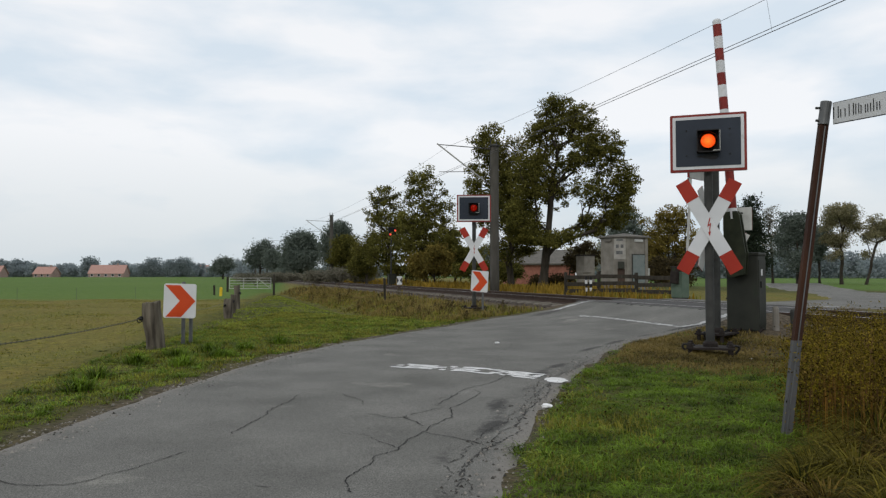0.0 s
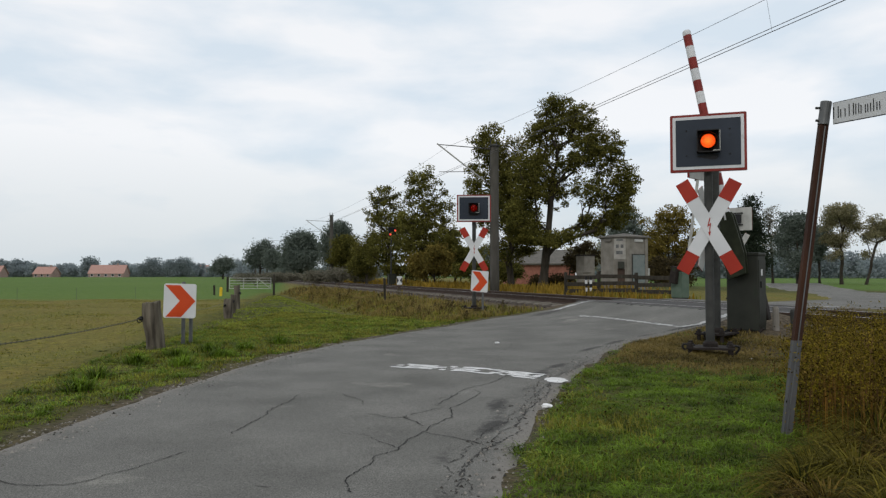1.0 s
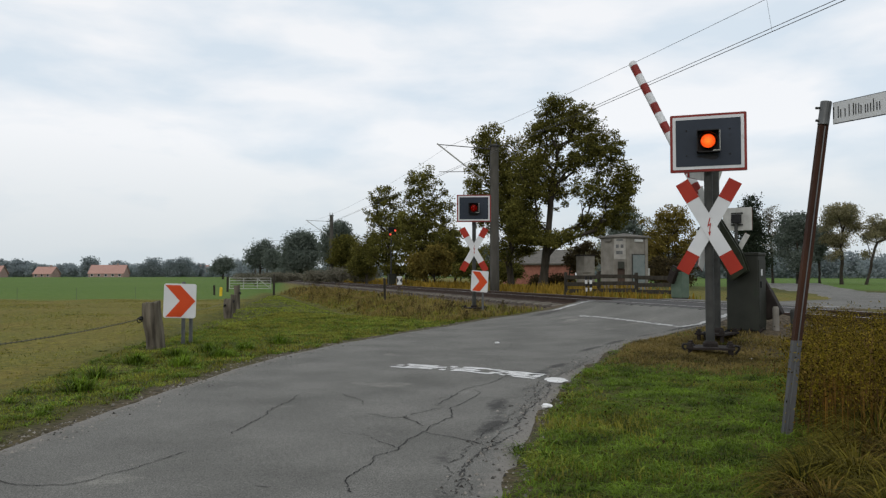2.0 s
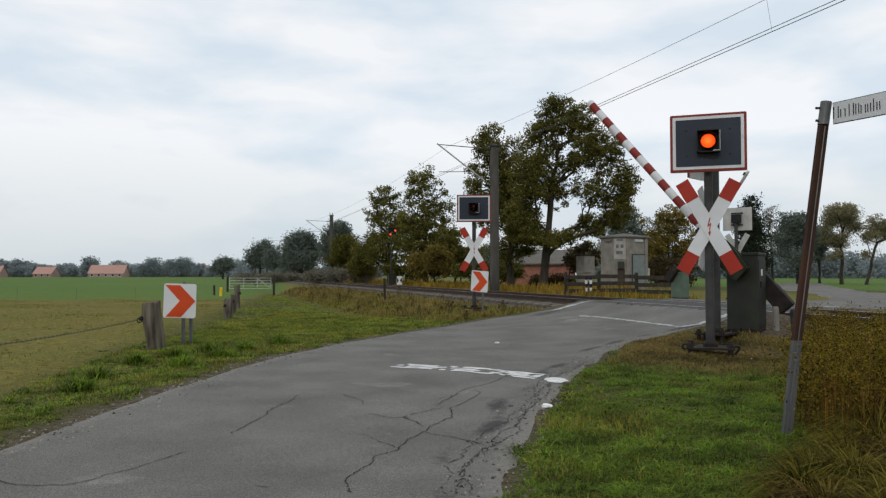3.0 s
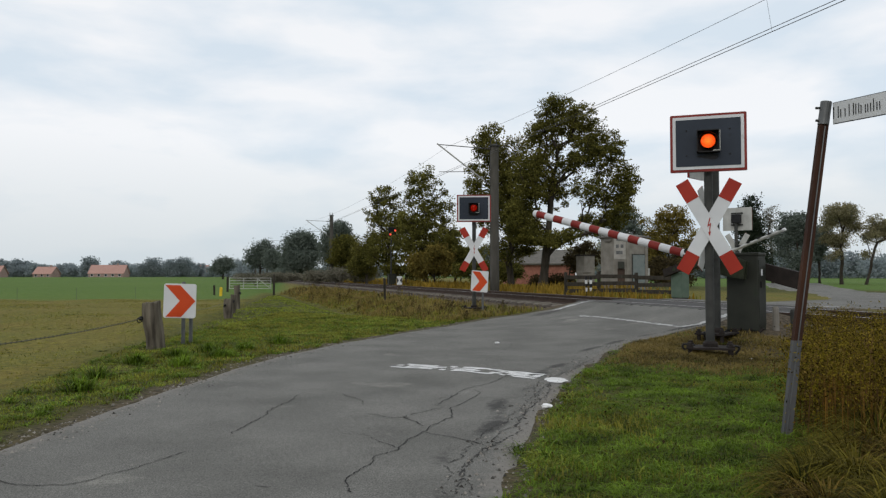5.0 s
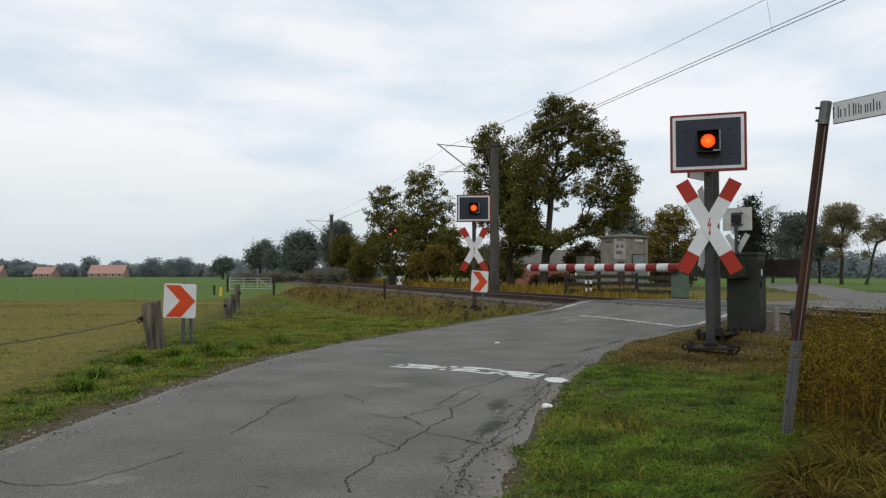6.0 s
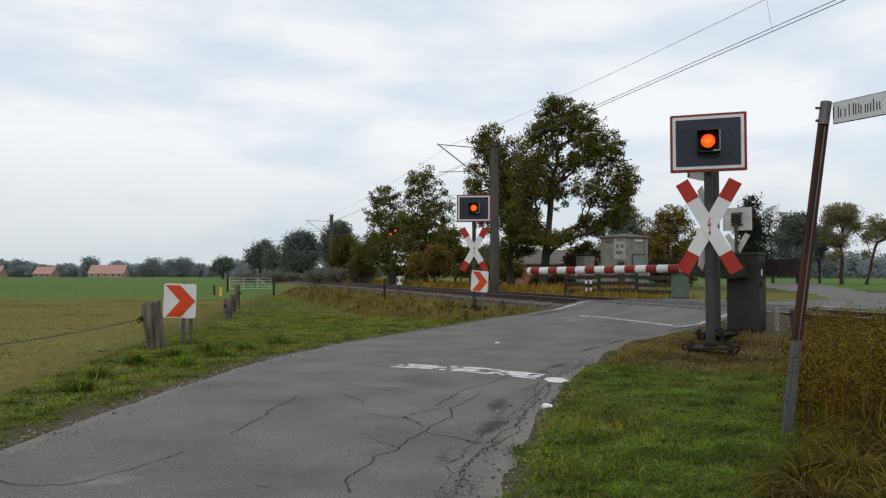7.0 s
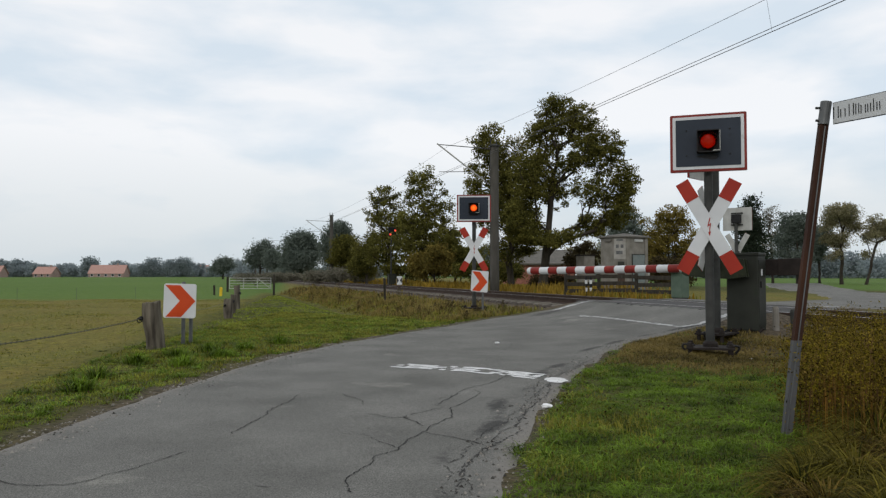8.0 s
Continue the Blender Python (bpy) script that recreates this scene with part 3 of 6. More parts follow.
def paint_patch(x, y, rx, ry, seed):
    r = random.Random(seed)
    n = 22
    ring = [(x + rx * math.cos(2 * math.pi * k / n) * r.uniform(0.82, 1.1), y + ry * math.sin(2 * math.pi * k / n) * r.uniform(0.8, 1.12)) for k in range(n)]
    xy = np.array([(x, y)] + ring)
    z = land(xy[:, 0], xy[:, 1]) + 0.018
    tris = [(0, 1 + k, 1 + (k + 1) % n) for k in range(n)]
    tagged(soup("stop_line", np.column_stack([xy, z]), tris, M_PAINT), "bright white paint patch ending the stop line", "road marking", kind="structure")


paint_patch(1.17, 7.82, 0.12, 0.2, 3)
ribbon("edge_line", [(2.7, 18.55), (3.2, 18.6), (3.75, 18.65)], 0.16, M_EDGEPAINT, 0.02, "faded white edge line at the crossing", RNG, 0.002, 0.05)
ribbon("edge_line", [(3.0, 16.6), (3.3, 15.9), (3.75, 14.4), (4.1, 13.05)], 0.09, M_EDGEPAINT, 0.02, "faint white line across the road", RNG, 0.003, 0.15)
ribbon("edge_line", [(4.13, 13.02), (4.6, 13.15), (5.1, 13.3), (5.45, 13.42)], 0.14, M_EDGEPAINT, 0.02, "white edge line at the crossing", RNG, 0.002, 0.03)
ribbon("edge_line", [(7.2, 15.0), (8.2, 15.7), (9.2, 16.5), (10.4, 17.5)], 0.13, M_EDGEPAINT, 0.02, "white edge line beyond the track", RNG, 0.002, 0.03)


# ---- railway track ----
def rail_profile():
    h, f, w = 0.16, 0.07, 0.036
    return [(-f, 0), (f, 0), (f, 0.015), (0.012, 0.035), (0.012, h - 0.045), (w, h - 0.035), (w, h - 0.004), (w - 0.006, h), (-w + 0.006, h), (-w, h - 0.004), (-w, h - 0.035), (-0.012, h - 0.045), (-0.012, 0.035), (-f, 0.015)]


def railway():
    track = thing("railway_track", pose(0, 0, 0), "single electrified railway track with rusty rails and concrete sleepers", "railway track", kind="structure")
    for q in (-0.75, 0.75):
        bm = bmesh.new()
        prof = rail_profile()
        rings = []
        for s in np.concatenate([np.linspace(-40, 60, 26), np.linspace(70, 700, 30)]):
            rings.append([bm.verts.new(on_track(s, q + x, RAIL_TOP - 0.16 + z)) for x, z in prof])
        n = len(prof)
        for k in range(len(rings) - 1):
            for i in range(n):
                f = bm.faces.new((rings[k][i], rings[k][(i + 1) % n], rings[k + 1][(i + 1) % n], rings[k + 1][i]))
                f.material_index = 1 if i == 7 else 0
        part("rail", bm, [M_RAIL, M_RAILTOP], track, "rusty steel rail with a worn bright head")
    # ballast bed with a sloping shoulder
    bm = bmesh.new()
    rings = []
    prof = [(-2.5, 0.0), (-1.6, 0.19), (-1.25, 0.235), (-0.6, 0.255), (0, 0.24), (0.6, 0.255), (1.25, 0.235), (1.6, 0.19), (2.5, 0.0)]
    for s in np.concatenate([np.linspace(-40, 60, 201), np.linspace(62, 700, 80)]):
        rings.append([bm.verts.new(on_track(s, q, z + random.uniform(-0.015, 0.015))) for q, z in prof])
    for k in range(len(rings) - 1):
        for i in range(len(prof) - 1):
            bm.faces.new((rings[k][i], rings[k + 1][i], rings[k + 1][i + 1], rings[k][i + 1]))
    bmesh.ops.reverse_faces(bm, faces=bm.faces)
    part("ballast_bed", bm, M_BALLAST, track, "brown stained ballast bed")
    # loose stones on the shoulders
    rng = np.random.default_rng(3)
    n = 9000
    s = rng.uniform(8, 75, n)
    q = rng.uniform(-2.3, 2.2, n)
    z = np.interp(np.abs(q), [0, 1.25, 1.6, 2.5], [0.24, 0.225, 0.19, 0.0])
    base = np.array([(1, 0, 0), (-1, 0, 0), (0, 1, 0), (0, -1, 0), (0, 0, 1), (0, 0, -1)], dtype=float)
    tri = np.array([(0, 2, 4), (2, 1, 4), (1, 3, 4), (3, 0, 4), (2, 0, 5), (1, 2, 5), (3, 1, 5), (0, 3, 5)])
    size = rng.uniform(0.018, 0.045, (n, 1, 1)) * rng.uniform(0.6, 1.3, (n, 6, 1))
    c = np.stack([10.8 - 0.2943 * s + 0.9557 * q, 0.9557 * s + 0.2943 * q, z], 1)
    far = polygon_distance(c[:, 0], c[:, 1], ROAD) > 0.1
    v = (c[:, None] + base[None] * size + rng.normal(0, 0.006, (n, 6, 3)))[far]
    k = len(v)
    faces = (np.arange(k)[:, None, None] * 6 + tri[None]).reshape(-1, 3)
    tagged(soup("ballast_stones", v.reshape(-1, 3), faces, M_STONE, track), "loose brown ballast stones", kind="stuff")
    # sleepers, 0.6 m apart
    bm = bmesh.new()
    ends = [(-1.3, 0.0), (-1.3, 0.15), (-0.95, 0.185), (-0.5, 0.185), (-0.3, 0.14), (0.3, 0.14), (0.5, 0.185), (0.95, 0.185), (1.3, 0.15), (1.3, 0.0)]
    plate(bm, [(x, z) for x, z in ends][::-1], 0.26, -0.13)
    me = mesh_of("sleeper", bm, M_SLEEPER)
    for i in range(250):
        s = 3 + i * 0.6
        p = on_track(s, 0, 0.112 + random.uniform(-0.006, 0.006))
        if polygon_distance(np.array([p.x]), np.array([p.y]), ROAD)[0] < -0.4:
            continue
        ob = new("sleeper", me)
        ob.parent = track
        ob.matrix_basis = pose(p.x, p.y, p.z, 0, 0, 17.1 + random.uniform(-0.6, 0.6))
    # crossing panels between and beside the rails
    for q0, q1 in ((-1.36, -0.80), (-0.67, -0.02), (0.02, 0.67), (0.80, 1.36)):
        bm = bmesh.new()
        block(bm, (q1 - q0 - 0.01, 0.59, 0.12), bevel=0.008)
        pm = mesh_of("crossing_panel", bm, M_RUBBER)
        for i in range(18):
            s = 12.6 + i * 0.6
            p = on_track(s, (q0 + q1) / 2, RAIL_TOP - 0.065)
            if polygon_distance(np.array([p.x]), np.array([p.y]), ROAD)[0] > 0.25:
                continue
            ob = new("crossing_panel", pm)
            ob.parent = track
            ob.matrix_basis = pose(p.x, p.y, p.z, 0, 0, 17.1)
    return track


railway()


# ---- overhead line ----
def overhead_mast(s, h, base_z):
    p = on_track(s, 2.3, base_z)
    t = thing("overhead_line_mast", pose(p.x, p.y, p.z, 0, 0, 17.1), "dark concrete railway mast carrying a slanted wire bracket", "railway mast", "masts along the track")
    bm = bmesh.new()
    lathe(bm, [(0.23, -0.2), (0.22, 1.0), (0.2, h - 0.1), (0.2, h)], 14)
    part("pole", bm, M_DARKPOST, t, smooth=True)
    bm = bmesh.new()
    lathe(bm, [(0.27, h), (0.27, h + 0.06), (0.05, h + 0.12)], 10)
    for a in (-0.18, 0.1):
        rod(bm, (a, 0, h + 0.1), (a, 0, h + 0.38), 0.035, 0.02, 6)
    part("cap", bm, M_OLDSTEEL, t)
    bm = bmesh.new()
    top = 7.0 - base_z
    rod(bm, (-0.15, 0, top), (-2.75, 0, top + 0.08), 0.022)
    part("top_tube", bm, M_STEEL, t, "thin horizontal steel tube")
    bm = bmesh.new()
    rod(bm, (-0.15, 0, top - 1.75), (-2.8, 0, top + 0.12), 0.032)
    part("slanted_tube", bm, M_ZINC, t, "pale slanted steel tube")
    bm = bmesh.new()
    rod(bm, (-1.0, 0, top - 1.1), (-2.7, 0, top - 1.18), 0.016)
    part("steady_arm", bm, M_STEEL, t)
    for k, (a, b) in enumerate((((-0.18, 0, top), (-0.6, 0, top + 0.01)), ((-0.18, 0, top - 1.72), (-0.52, 0, top - 1.48)))):
        bm = bmesh.new()
        for i in range(4):
            c0 = Vector(a).lerp(Vector(b), 0.25 * i)
            c1 = Vector(a).lerp(Vector(b), 0.25 * i + 0.12)
            rod(bm, c0, c1, 0.075, 0.045, 8)
        part("insulator", bm, M_DARKWOOD, t, "dark ribbed insulator")
    return t


for s, h in ((36.0, 7.0), (86.0, 7.5), (136.0, 7.3), (186, 7.3), (236, 7.3)):
    overhead_mast(s, h, 0.12)


def wire(name, pts, r, label):
    cu = bpy.data.curves.new(name, "CURVE")
    cu.dimensions, cu.bevel_depth, cu.bevel_resolution = "3D", r, 1
    sp = cu.splines.new("POLY")
    sp.points.add(len(pts) - 1)
    for p, c in zip(sp.points, pts):
        p.co = (*c, 1)
    cu.materials.append(M_WIRE)
    ob = new(name, cu)
    return tagged(ob, label, "overhead wire")


def catenary(s):
    """The catenary hangs lowest midway between the masts."""
    return 6.48 + 0.52 * (1 - ((s - 36.0) % 50) / 25) ** 2


SS = np.linspace(-16, 235, 160)
wire("contact_wire", [on_track(s, 0.12, 5.86) for s in SS], 0.0075, "straight dark contact wire over the track")
wire("contact_wire", [on_track(s, 0.22, 5.98) for s in SS[:60]], 0.0068, "second dark wire beside the contact wire")
wire("catenary_wire", [on_track(s, 0.0, catenary(s)) for s in SS], 0.005, "thin sagging catenary wire above the track")
for s in (15.2, 24.0, 42.5, 51.5):
    wire("dropper_wire", [on_track(s, 0.12, 5.86), on_track(s, 0.0, catenary(s))], 0.003, "thin dropper wire between two overhead wires")


# ---- crossing signals ----
def arm_outline(a, length, width):
    c, s = math.cos(a), math.sin(a)
    pts = [(-length, -width), (length, -width), (length, width), (-length, width)]
    return [(x * c - z * s, x * s + z * c) for x, z in pts]


LAMPS = []
FILTERS = (-0.281, -0.267, -0.253, -0.239)
LAMP_SEATS = (-0.29, -0.274, -0.26, -0.246, -0.228)


def crossing_signal(x, y, yaw, group_label, foot=0.1, zc=2.86, cross_z=1.715, shift=0.0, narrow=1.0):
    z = height(x, y)
    t = thing("crossing_signal", pose(x, y, z, 0, 0, yaw), group_label, "crossing signal", "crossing signals")
    bm = bmesh.new()
    lathe(bm, [(0.058, foot), (0.058, zc - 0.11), (0.05, zc - 0.1)], 16)
    part("pole", bm, M_OLDSTEEL, t, smooth=False)
    bm = bmesh.new()
    block(bm, (0.62, 0.46, 0.03), (0, 0, foot), bevel=0.005)
    lathe(bm, [(0.1, foot), (0.1, foot + 0.06), (0.075, foot + 0.09)], 14)
    part("foot_plate", bm, M_BALLASTIRON, t, "dark rusty foot plate")
    for dx in (-0.26, 0.26):
        for dy in (-0.18, 0.18):
            bm = bmesh.new()
            lathe(bm, [(0.03, -0.1), (0.03, foot + 0.07), (0.022, foot + 0.075)], 8, m=Matrix.Translation((dx, dy, 0)))
            lathe(bm, [(0.045, foot + 0.015), (0.045, foot + 0.045)], 6, m=Matrix.Translation((dx, dy, 0)))
            part("anchor_bolt", bm, M_BALLASTIRON, t)
    for k, side in enumerate((-1, 1)):
        bm = bmesh.new()
        arc = [Vector((side * (0.2 + 0.17 * math.sin(math.pi * i / 10)), 0.05 - 0.1 * k, foot + 0.02 + 0.09 * math.sin(math.pi * i / 10) - 0.02 * i)) for i in range(11)]
        for p0, p1 in zip(arc, arc[1:]):
            rod(bm, p0, p1, 0.016, n=8)
        part("cable", bm, M_BLACK, t, "black cable loop at the foot")
    # board, front face at local -y
    bm = bmesh.new()
    plate(bm, rounded(0.985, 0.79, 0.015), 0.035, -0.16)
    board = part("board", bm, M_REDDARK, t, "dark signal board with a red and white border", at=pose(shift, 0, zc) @ Matrix.Diagonal((narrow, 1, 1, 1)))
    bm = bmesh.new()
    plate(bm, rounded(0.92, 0.725, 0.012), 0.004, -0.165)
    part("white_border", bm, M_WHITE, board)
    bm = bmesh.new()
    plate(bm, rounded(0.838, 0.645, 0.01), 0.004, -0.17)
    part("dark_panel", bm, M_SLATE, board)
    rs = random.Random(int(abs(x) * 100))
    bm = bmesh.new()
    for k in range(9):
        sx, sz, sw, sh = rs.uniform(-0.12, 0.12), rs.uniform(-0.23, -0.175), rs.uniform(0.05, 0.12), rs.uniform(0.008, 0.02)
        plate(bm, [(sx + sw * math.cos(a) * rs.uniform(0.7, 1.1), sz - sh * math.sin(a) * rs.uniform(0.7, 1.2)) for a in [math.pi * i / 6 for i in range(12)]], 0.001, -0.1715 - 0.0004 * k)
    part("soot_stain", bm, M_BLACK, board, "dark soot stain below the lamp")
    bm = bmesh.new()
    plate(bm, rounded(0.992, 0.797, 0.012), 0.006, -0.124)
    part("back_sheet", bm, M_ZINC, board, "pale bare metal back")
    for cx in (-0.28, 0.28):
        for cz in (-0.17, 0.17):
            bm = bmesh.new()
            lathe(bm, [(0.012, 0), (0.009, 0.008)], 8, m=Matrix.Translation((cx, -0.17, cz)) @ pose(0, 0, 0, 90))
            part("rivet", bm, M_BLACK, board)
    bm = bmesh.new()
    block(bm, (0.3, 0.2, 0.3), (0, -0.02, zc), bevel=0.02)
    part("lamp_case", bm, M_BLACK, t, "black case behind the board")
    # lamp: open housing with a hood
    bm = bmesh.new()
    w = 0.14
    for sx in (-1, 1):
        block(bm, (0.012, 0.17, 2 * w), (sx * w, -0.253, 0))
    block(bm, (2 * w, 0.17, 0.012), (0, -0.253, w + 0.002))
    block(bm, (2 * w, 0.1, 0.012), (0, -0.22, -w))
    block(bm, (2 * w, 0.012, 2 * w), (0, -0.178, 0))
    for i in range(20):
        a, b2 = math.pi * i / 20, math.pi * (i + 1) / 20
        r = 0.118
        c0, c1 = (r * math.cos(a), r * math.sin(a)), (r * math.cos(b2), r * math.sin(b2))
        vs = [bm.verts.new((c0[0], -0.2, c0[1])), bm.verts.new((c1[0], -0.2, c1[1])), bm.verts.new((c1[0], -0.36, c1[1])), bm.verts.new((c0[0], -0.36, c0[1]))]
        bm.faces.new(vs)
    housing = part("lamp_housing", bm, M_BLACK, t, "black hooded lamp housing", at=pose(0, 0, zc))
    bm = bmesh.new()
    block(bm, (0.008, 0.17, 0.27), (w + 0.011, -0.255, 0))
    block(bm, (0.09, 0.006, 0.012), (w - 0.035, -0.345, -w + 0.002))
    part("hinge_strip", bm, M_ZINC, housing, "bright metal hinge strip")
    bm = bmesh.new()
    lathe(bm, [(0.05, 0.0), (0.046, 0.008)], 20, m=Matrix.Translation((0, -0.186, 0)) @ pose(0, 0, 0, 90))
    part("afterglow_disc", bm, M_AFTERGLOW, housing, "dull red disc standing in for the lamp's faint glow")
    bm = bmesh.new()
    rr = [(0.104, 0.0), (0.1, 0.012), (0.08, 0.024), (0.05, 0.031), (0.015, 0.034)]
    lathe(bm, rr, 28, m=Matrix.Translation((0, -0.298, 0)) @ pose(0, 0, 0, 90))
    lens = part("lens", bm, M_LENS, housing, "red glass lens", smooth=True)
    lens.visible_shadow = False
    # added red filters behind the lens: the lamp sinks behind them to imitate its dimming
    for fy in FILTERS:
        bm = bmesh.new()
        lathe(bm, [(0.1, -0.0005), (0.1, 0.0005)], 28, m=Matrix.Translation((0, fy, 0)) @ pose(0, 0, 0, 90))
        pane = part("dimming_filter", bm, M_FILTER, housing, "thin dark red filter added to dim the lamp")
        pane.visible_shadow = False
    bm = bmesh.new()
    lathe(bm, [(0.094, -0.001), (0.094, 0.001)], 32, m=pose(0, 0, 0, 90))
    disc = part("lamp_disc", bm, M_GLOW, t, "glowing orange lamp disc", at=pose(0, LAMP_SEATS[0], zc))
    LAMPS.append((disc, zc))
    # cross of two arms
    a = math.atan2(0.61, 0.345)
    for k, (ang, y0) in enumerate(((a, -0.10), (math.pi - a, -0.114))):
        bm = bmesh.new()
        plate(bm, arm_outline(ang, 0.705, 0.092), 0.009, y0 + 0.003)
        arm = part("cross_arm", bm, M_ZINC, t, "white cross arm with red ends", at=pose(0, 0, cross_z))
        bm = bmesh.new()
        plate(bm, arm_outline(ang, 0.7, 0.09), 0.003, y0)
        part("white_face", bm, M_WHITE, arm)
        for sg in (-1, 1):
            bm = bmesh.new()
            c, s_ = math.cos(ang), math.sin(ang)
            o = [(sg * 0.42, -0.092), (sg * 0.707, -0.092), (sg * 0.707, 0.092), (sg * 0.42, 0.092)]
            o = [(x_ * c - z_ * s_, x_ * s_ + z_ * c) for x_, z_ in o]
            if sg < 0:
                o = o[::-1]
            plate(bm, o, 0.004, y0 - 0.003)
            part("red_end", bm, M_RED, arm)
    bm = bmesh.new()
    plate(bm, [(0.01, 0.15), (-0.03, -0.01), (0.012, 0.02), (0.0, -0.1), (-0.018, -0.09), (0.012, -0.165), (0.036, -0.08), (0.016, -0.092), (0.036, 0.06), (-0.002, 0.03), (0.03, 0.15)], 0.004, -0.119)
    part("lightning_arrow", bm, M_RED, t, "small red lightning arrow", at=pose(0, 0, cross_z) @ Matrix.Diagonal((0.75, 1, 0.8, 1)))
    for wd, by, bz in ((0.15, -0.075, cross_z), (0.4, -0.09, zc + 0.2), (0.4, -0.09, zc - 0.2)):
        bm = bmesh.new()
        block(bm, (wd, 0.05, 0.05), (0, by, bz))
        part("bracket", bm, M_OLDSTEEL, t)
    return t


crossing_signal(3.665, 10.35, -19, "flashing crossing signal with a red-tipped white cross beside the road", zc=2.9, cross_z=1.755)
crossing_signal(0.91, 22.0, -4, "flashing crossing signal with a red-tipped white cross near the track", zc=3.0, cross_z=1.8)
crossing_signal(4.25, 11.7, 228, "crossing signal turned away, its bare metal back showing", zc=2.87, cross_z=1.72, shift=0.4, narrow=0.52)
crossing_signal(10.15, 26.0, 140, "crossing signal beyond the track seen from its back")


# ---- barriers ----
ARMS = []


def barrier(x, y, turn, base_z, box_mat, label, stripes_dark=True, box_h=1.17):
    t = thing("level_crossing_barrier", pose(x, y, base_z, 0, 0, turn), label, "barrier", "barriers of the crossing")
    piv = 1.22 - base_z if stripes_dark else 1.1
    BX = -0.02
    # drive cabinet
    bm = bmesh.new()
    block(bm, (0.5, 0.34, box_h), (BX, -0.28, 0.12 + box_h / 2), bevel=0.018)
    cab = part("cabinet", bm, box_mat, t, "painted sheet-metal drive cabinet")
    bm = bmesh.new()
    block(bm, (0.53, 0.37, 0.05), (BX, -0.28, 0.12 + box_h + 0.01), bevel=0.015)
    part("cabinet_lid", bm, box_mat, cab)
    bm = bmesh.new()
    block(bm, (0.012, 0.3, box_h - 0.16), (BX - 0.254, -0.28, 0.12 + box_h / 2), bevel=0.004)
    part("side_door", bm, box_mat, cab)
    bm = bmesh.new()
    block(bm, (0.006, 0.06, 0.1), (BX - 0.264, -0.24, box_h - 0.16), bevel=0.002)
    part("label_plate", bm, M_WHITE, cab, "small white label plate")
    bm = bmesh.new()
    block(bm, (0.02, 0.03, 0.1), (BX - 0.268, -0.2, 0.85), bevel=0.004)
    part("door_handle", bm, M_BLACK, cab)
    bm = bmesh.new()
    block(bm, (0.42, 0.3, 0.2), (BX, -0.28, 0.03), bevel=0.01)
    for i in range(3):
        rod(bm, (0.0 - i * 0.16, -0.1 - i * 0.03, 0.16), (0.12 - i * 0.15, -0.02, -0.02), 0.022, n=8)
    part("plinth", bm, M_BALLASTIRON, t, "dark iron plinth with cables")
    bm = bmesh.new()
    rod(bm, (0, -0.6, piv), (0, 0.08, piv), 0.07, n=14)
    part("axle", bm, M_ARM, t)
    bm = bmesh.new()
    lathe(bm, [(0.12, 0.0), (0.12, 0.02), (0.085, 0.035)], 20, m=Matrix.Translation((0, -0.105, piv)) @ pose(0, 0, 0, -90))
    part("hub", bm, M_BALLASTIRON, t, "dark round bearing hub")
    # arm that turns about the axle
    bm = bmesh.new()
    side = [(-0.16, -0.15), (-0.12, 0.13), (0.2, 0.17), (0.82, 0.12), (0.89, 0.08), (0.89, -0.09), (0.82, -0.13), (0.15, -0.18)]
    plate(bm, side, 0.03, 0.0)
    plate(bm, side, 0.03, -0.1)
    block(bm, (0.66, 0.08, 0.2), (0.51, -0.035, 0))
    if not stripes_dark:
        bmesh.ops.scale(bm, vec=(0.7, 1, 0.45), verts=bm.verts)
    arm = part("boom_arm", bm, M_ARM, t, "dark boom bracket")
    arm.matrix_basis = pose(0, 0.06, piv)
    # boom of red and white lengths
    L = 4.03
    r = 0.068 if stripes_dark else 0.05
    k, x0 = 0, L - 0.09
    bm = bmesh.new()
    lathe(bm, [(r, x0), (r, L - 0.025), (r * 0.8, L)], 16, m=Matrix.Translation((0, -0.035, 0)) @ pose(0, 0, 0, 0, 90))
    part("boom_length", bm, M_WHITE, arm, "white boom tip", smooth=False)
    while x0 > 0.87 if stripes_dark else x0 > 0.6:
        x1 = max(x0 - 0.2, 0.77 if stripes_dark else 0.5)
        bm = bmesh.new()
        lathe(bm, [(r, x1), (r, x0)], 16, m=Matrix.Translation((0, -0.035, 0)) @ pose(0, 0, 0, 0, 90))
        if stripes_dark:
            part("boom_length", bm, M_REDDARK if k % 2 == 0 else M_WHITE, arm, "red boom length" if k % 2 == 0 else "white boom length", smooth=False)
        else:
            part("boom_length", bm, M_ZINC, arm, "pale grey boom length", smooth=False)
            if k % 2 == 0:
                bm = bmesh.new()
                block(bm, (0.11, 0.15, 0.05), (x0 - 0.05, -0.035, 0.045), bevel=0.008)
                part("boom_clip", bm, M_BLACK, arm, "small black clip on the boom")
        k, x0 = k + 1, x1
    # counterweight behind the cabinet
    bm = bmesh.new()
    cw = 0.98 if stripes_dark else 0.6
    block(bm, (cw, 0.1, 0.26), (-cw / 2 + 0.1, -0.6, 0), bevel=0.012)
    block(bm, (0.42, 0.15, 0.27), (-cw + 0.32, -0.6, 0), bevel=0.015)
    part("counterweight", bm, M_BALLASTIRON, arm, "dark iron counterweight")
    ARMS.append((arm, piv))
    return t


barrier(4.665, 11.9, 138.0, 0.1, M_BOXGREEN, "half barrier with a red and white boom and grey-green cabinet", box_h=1.2)
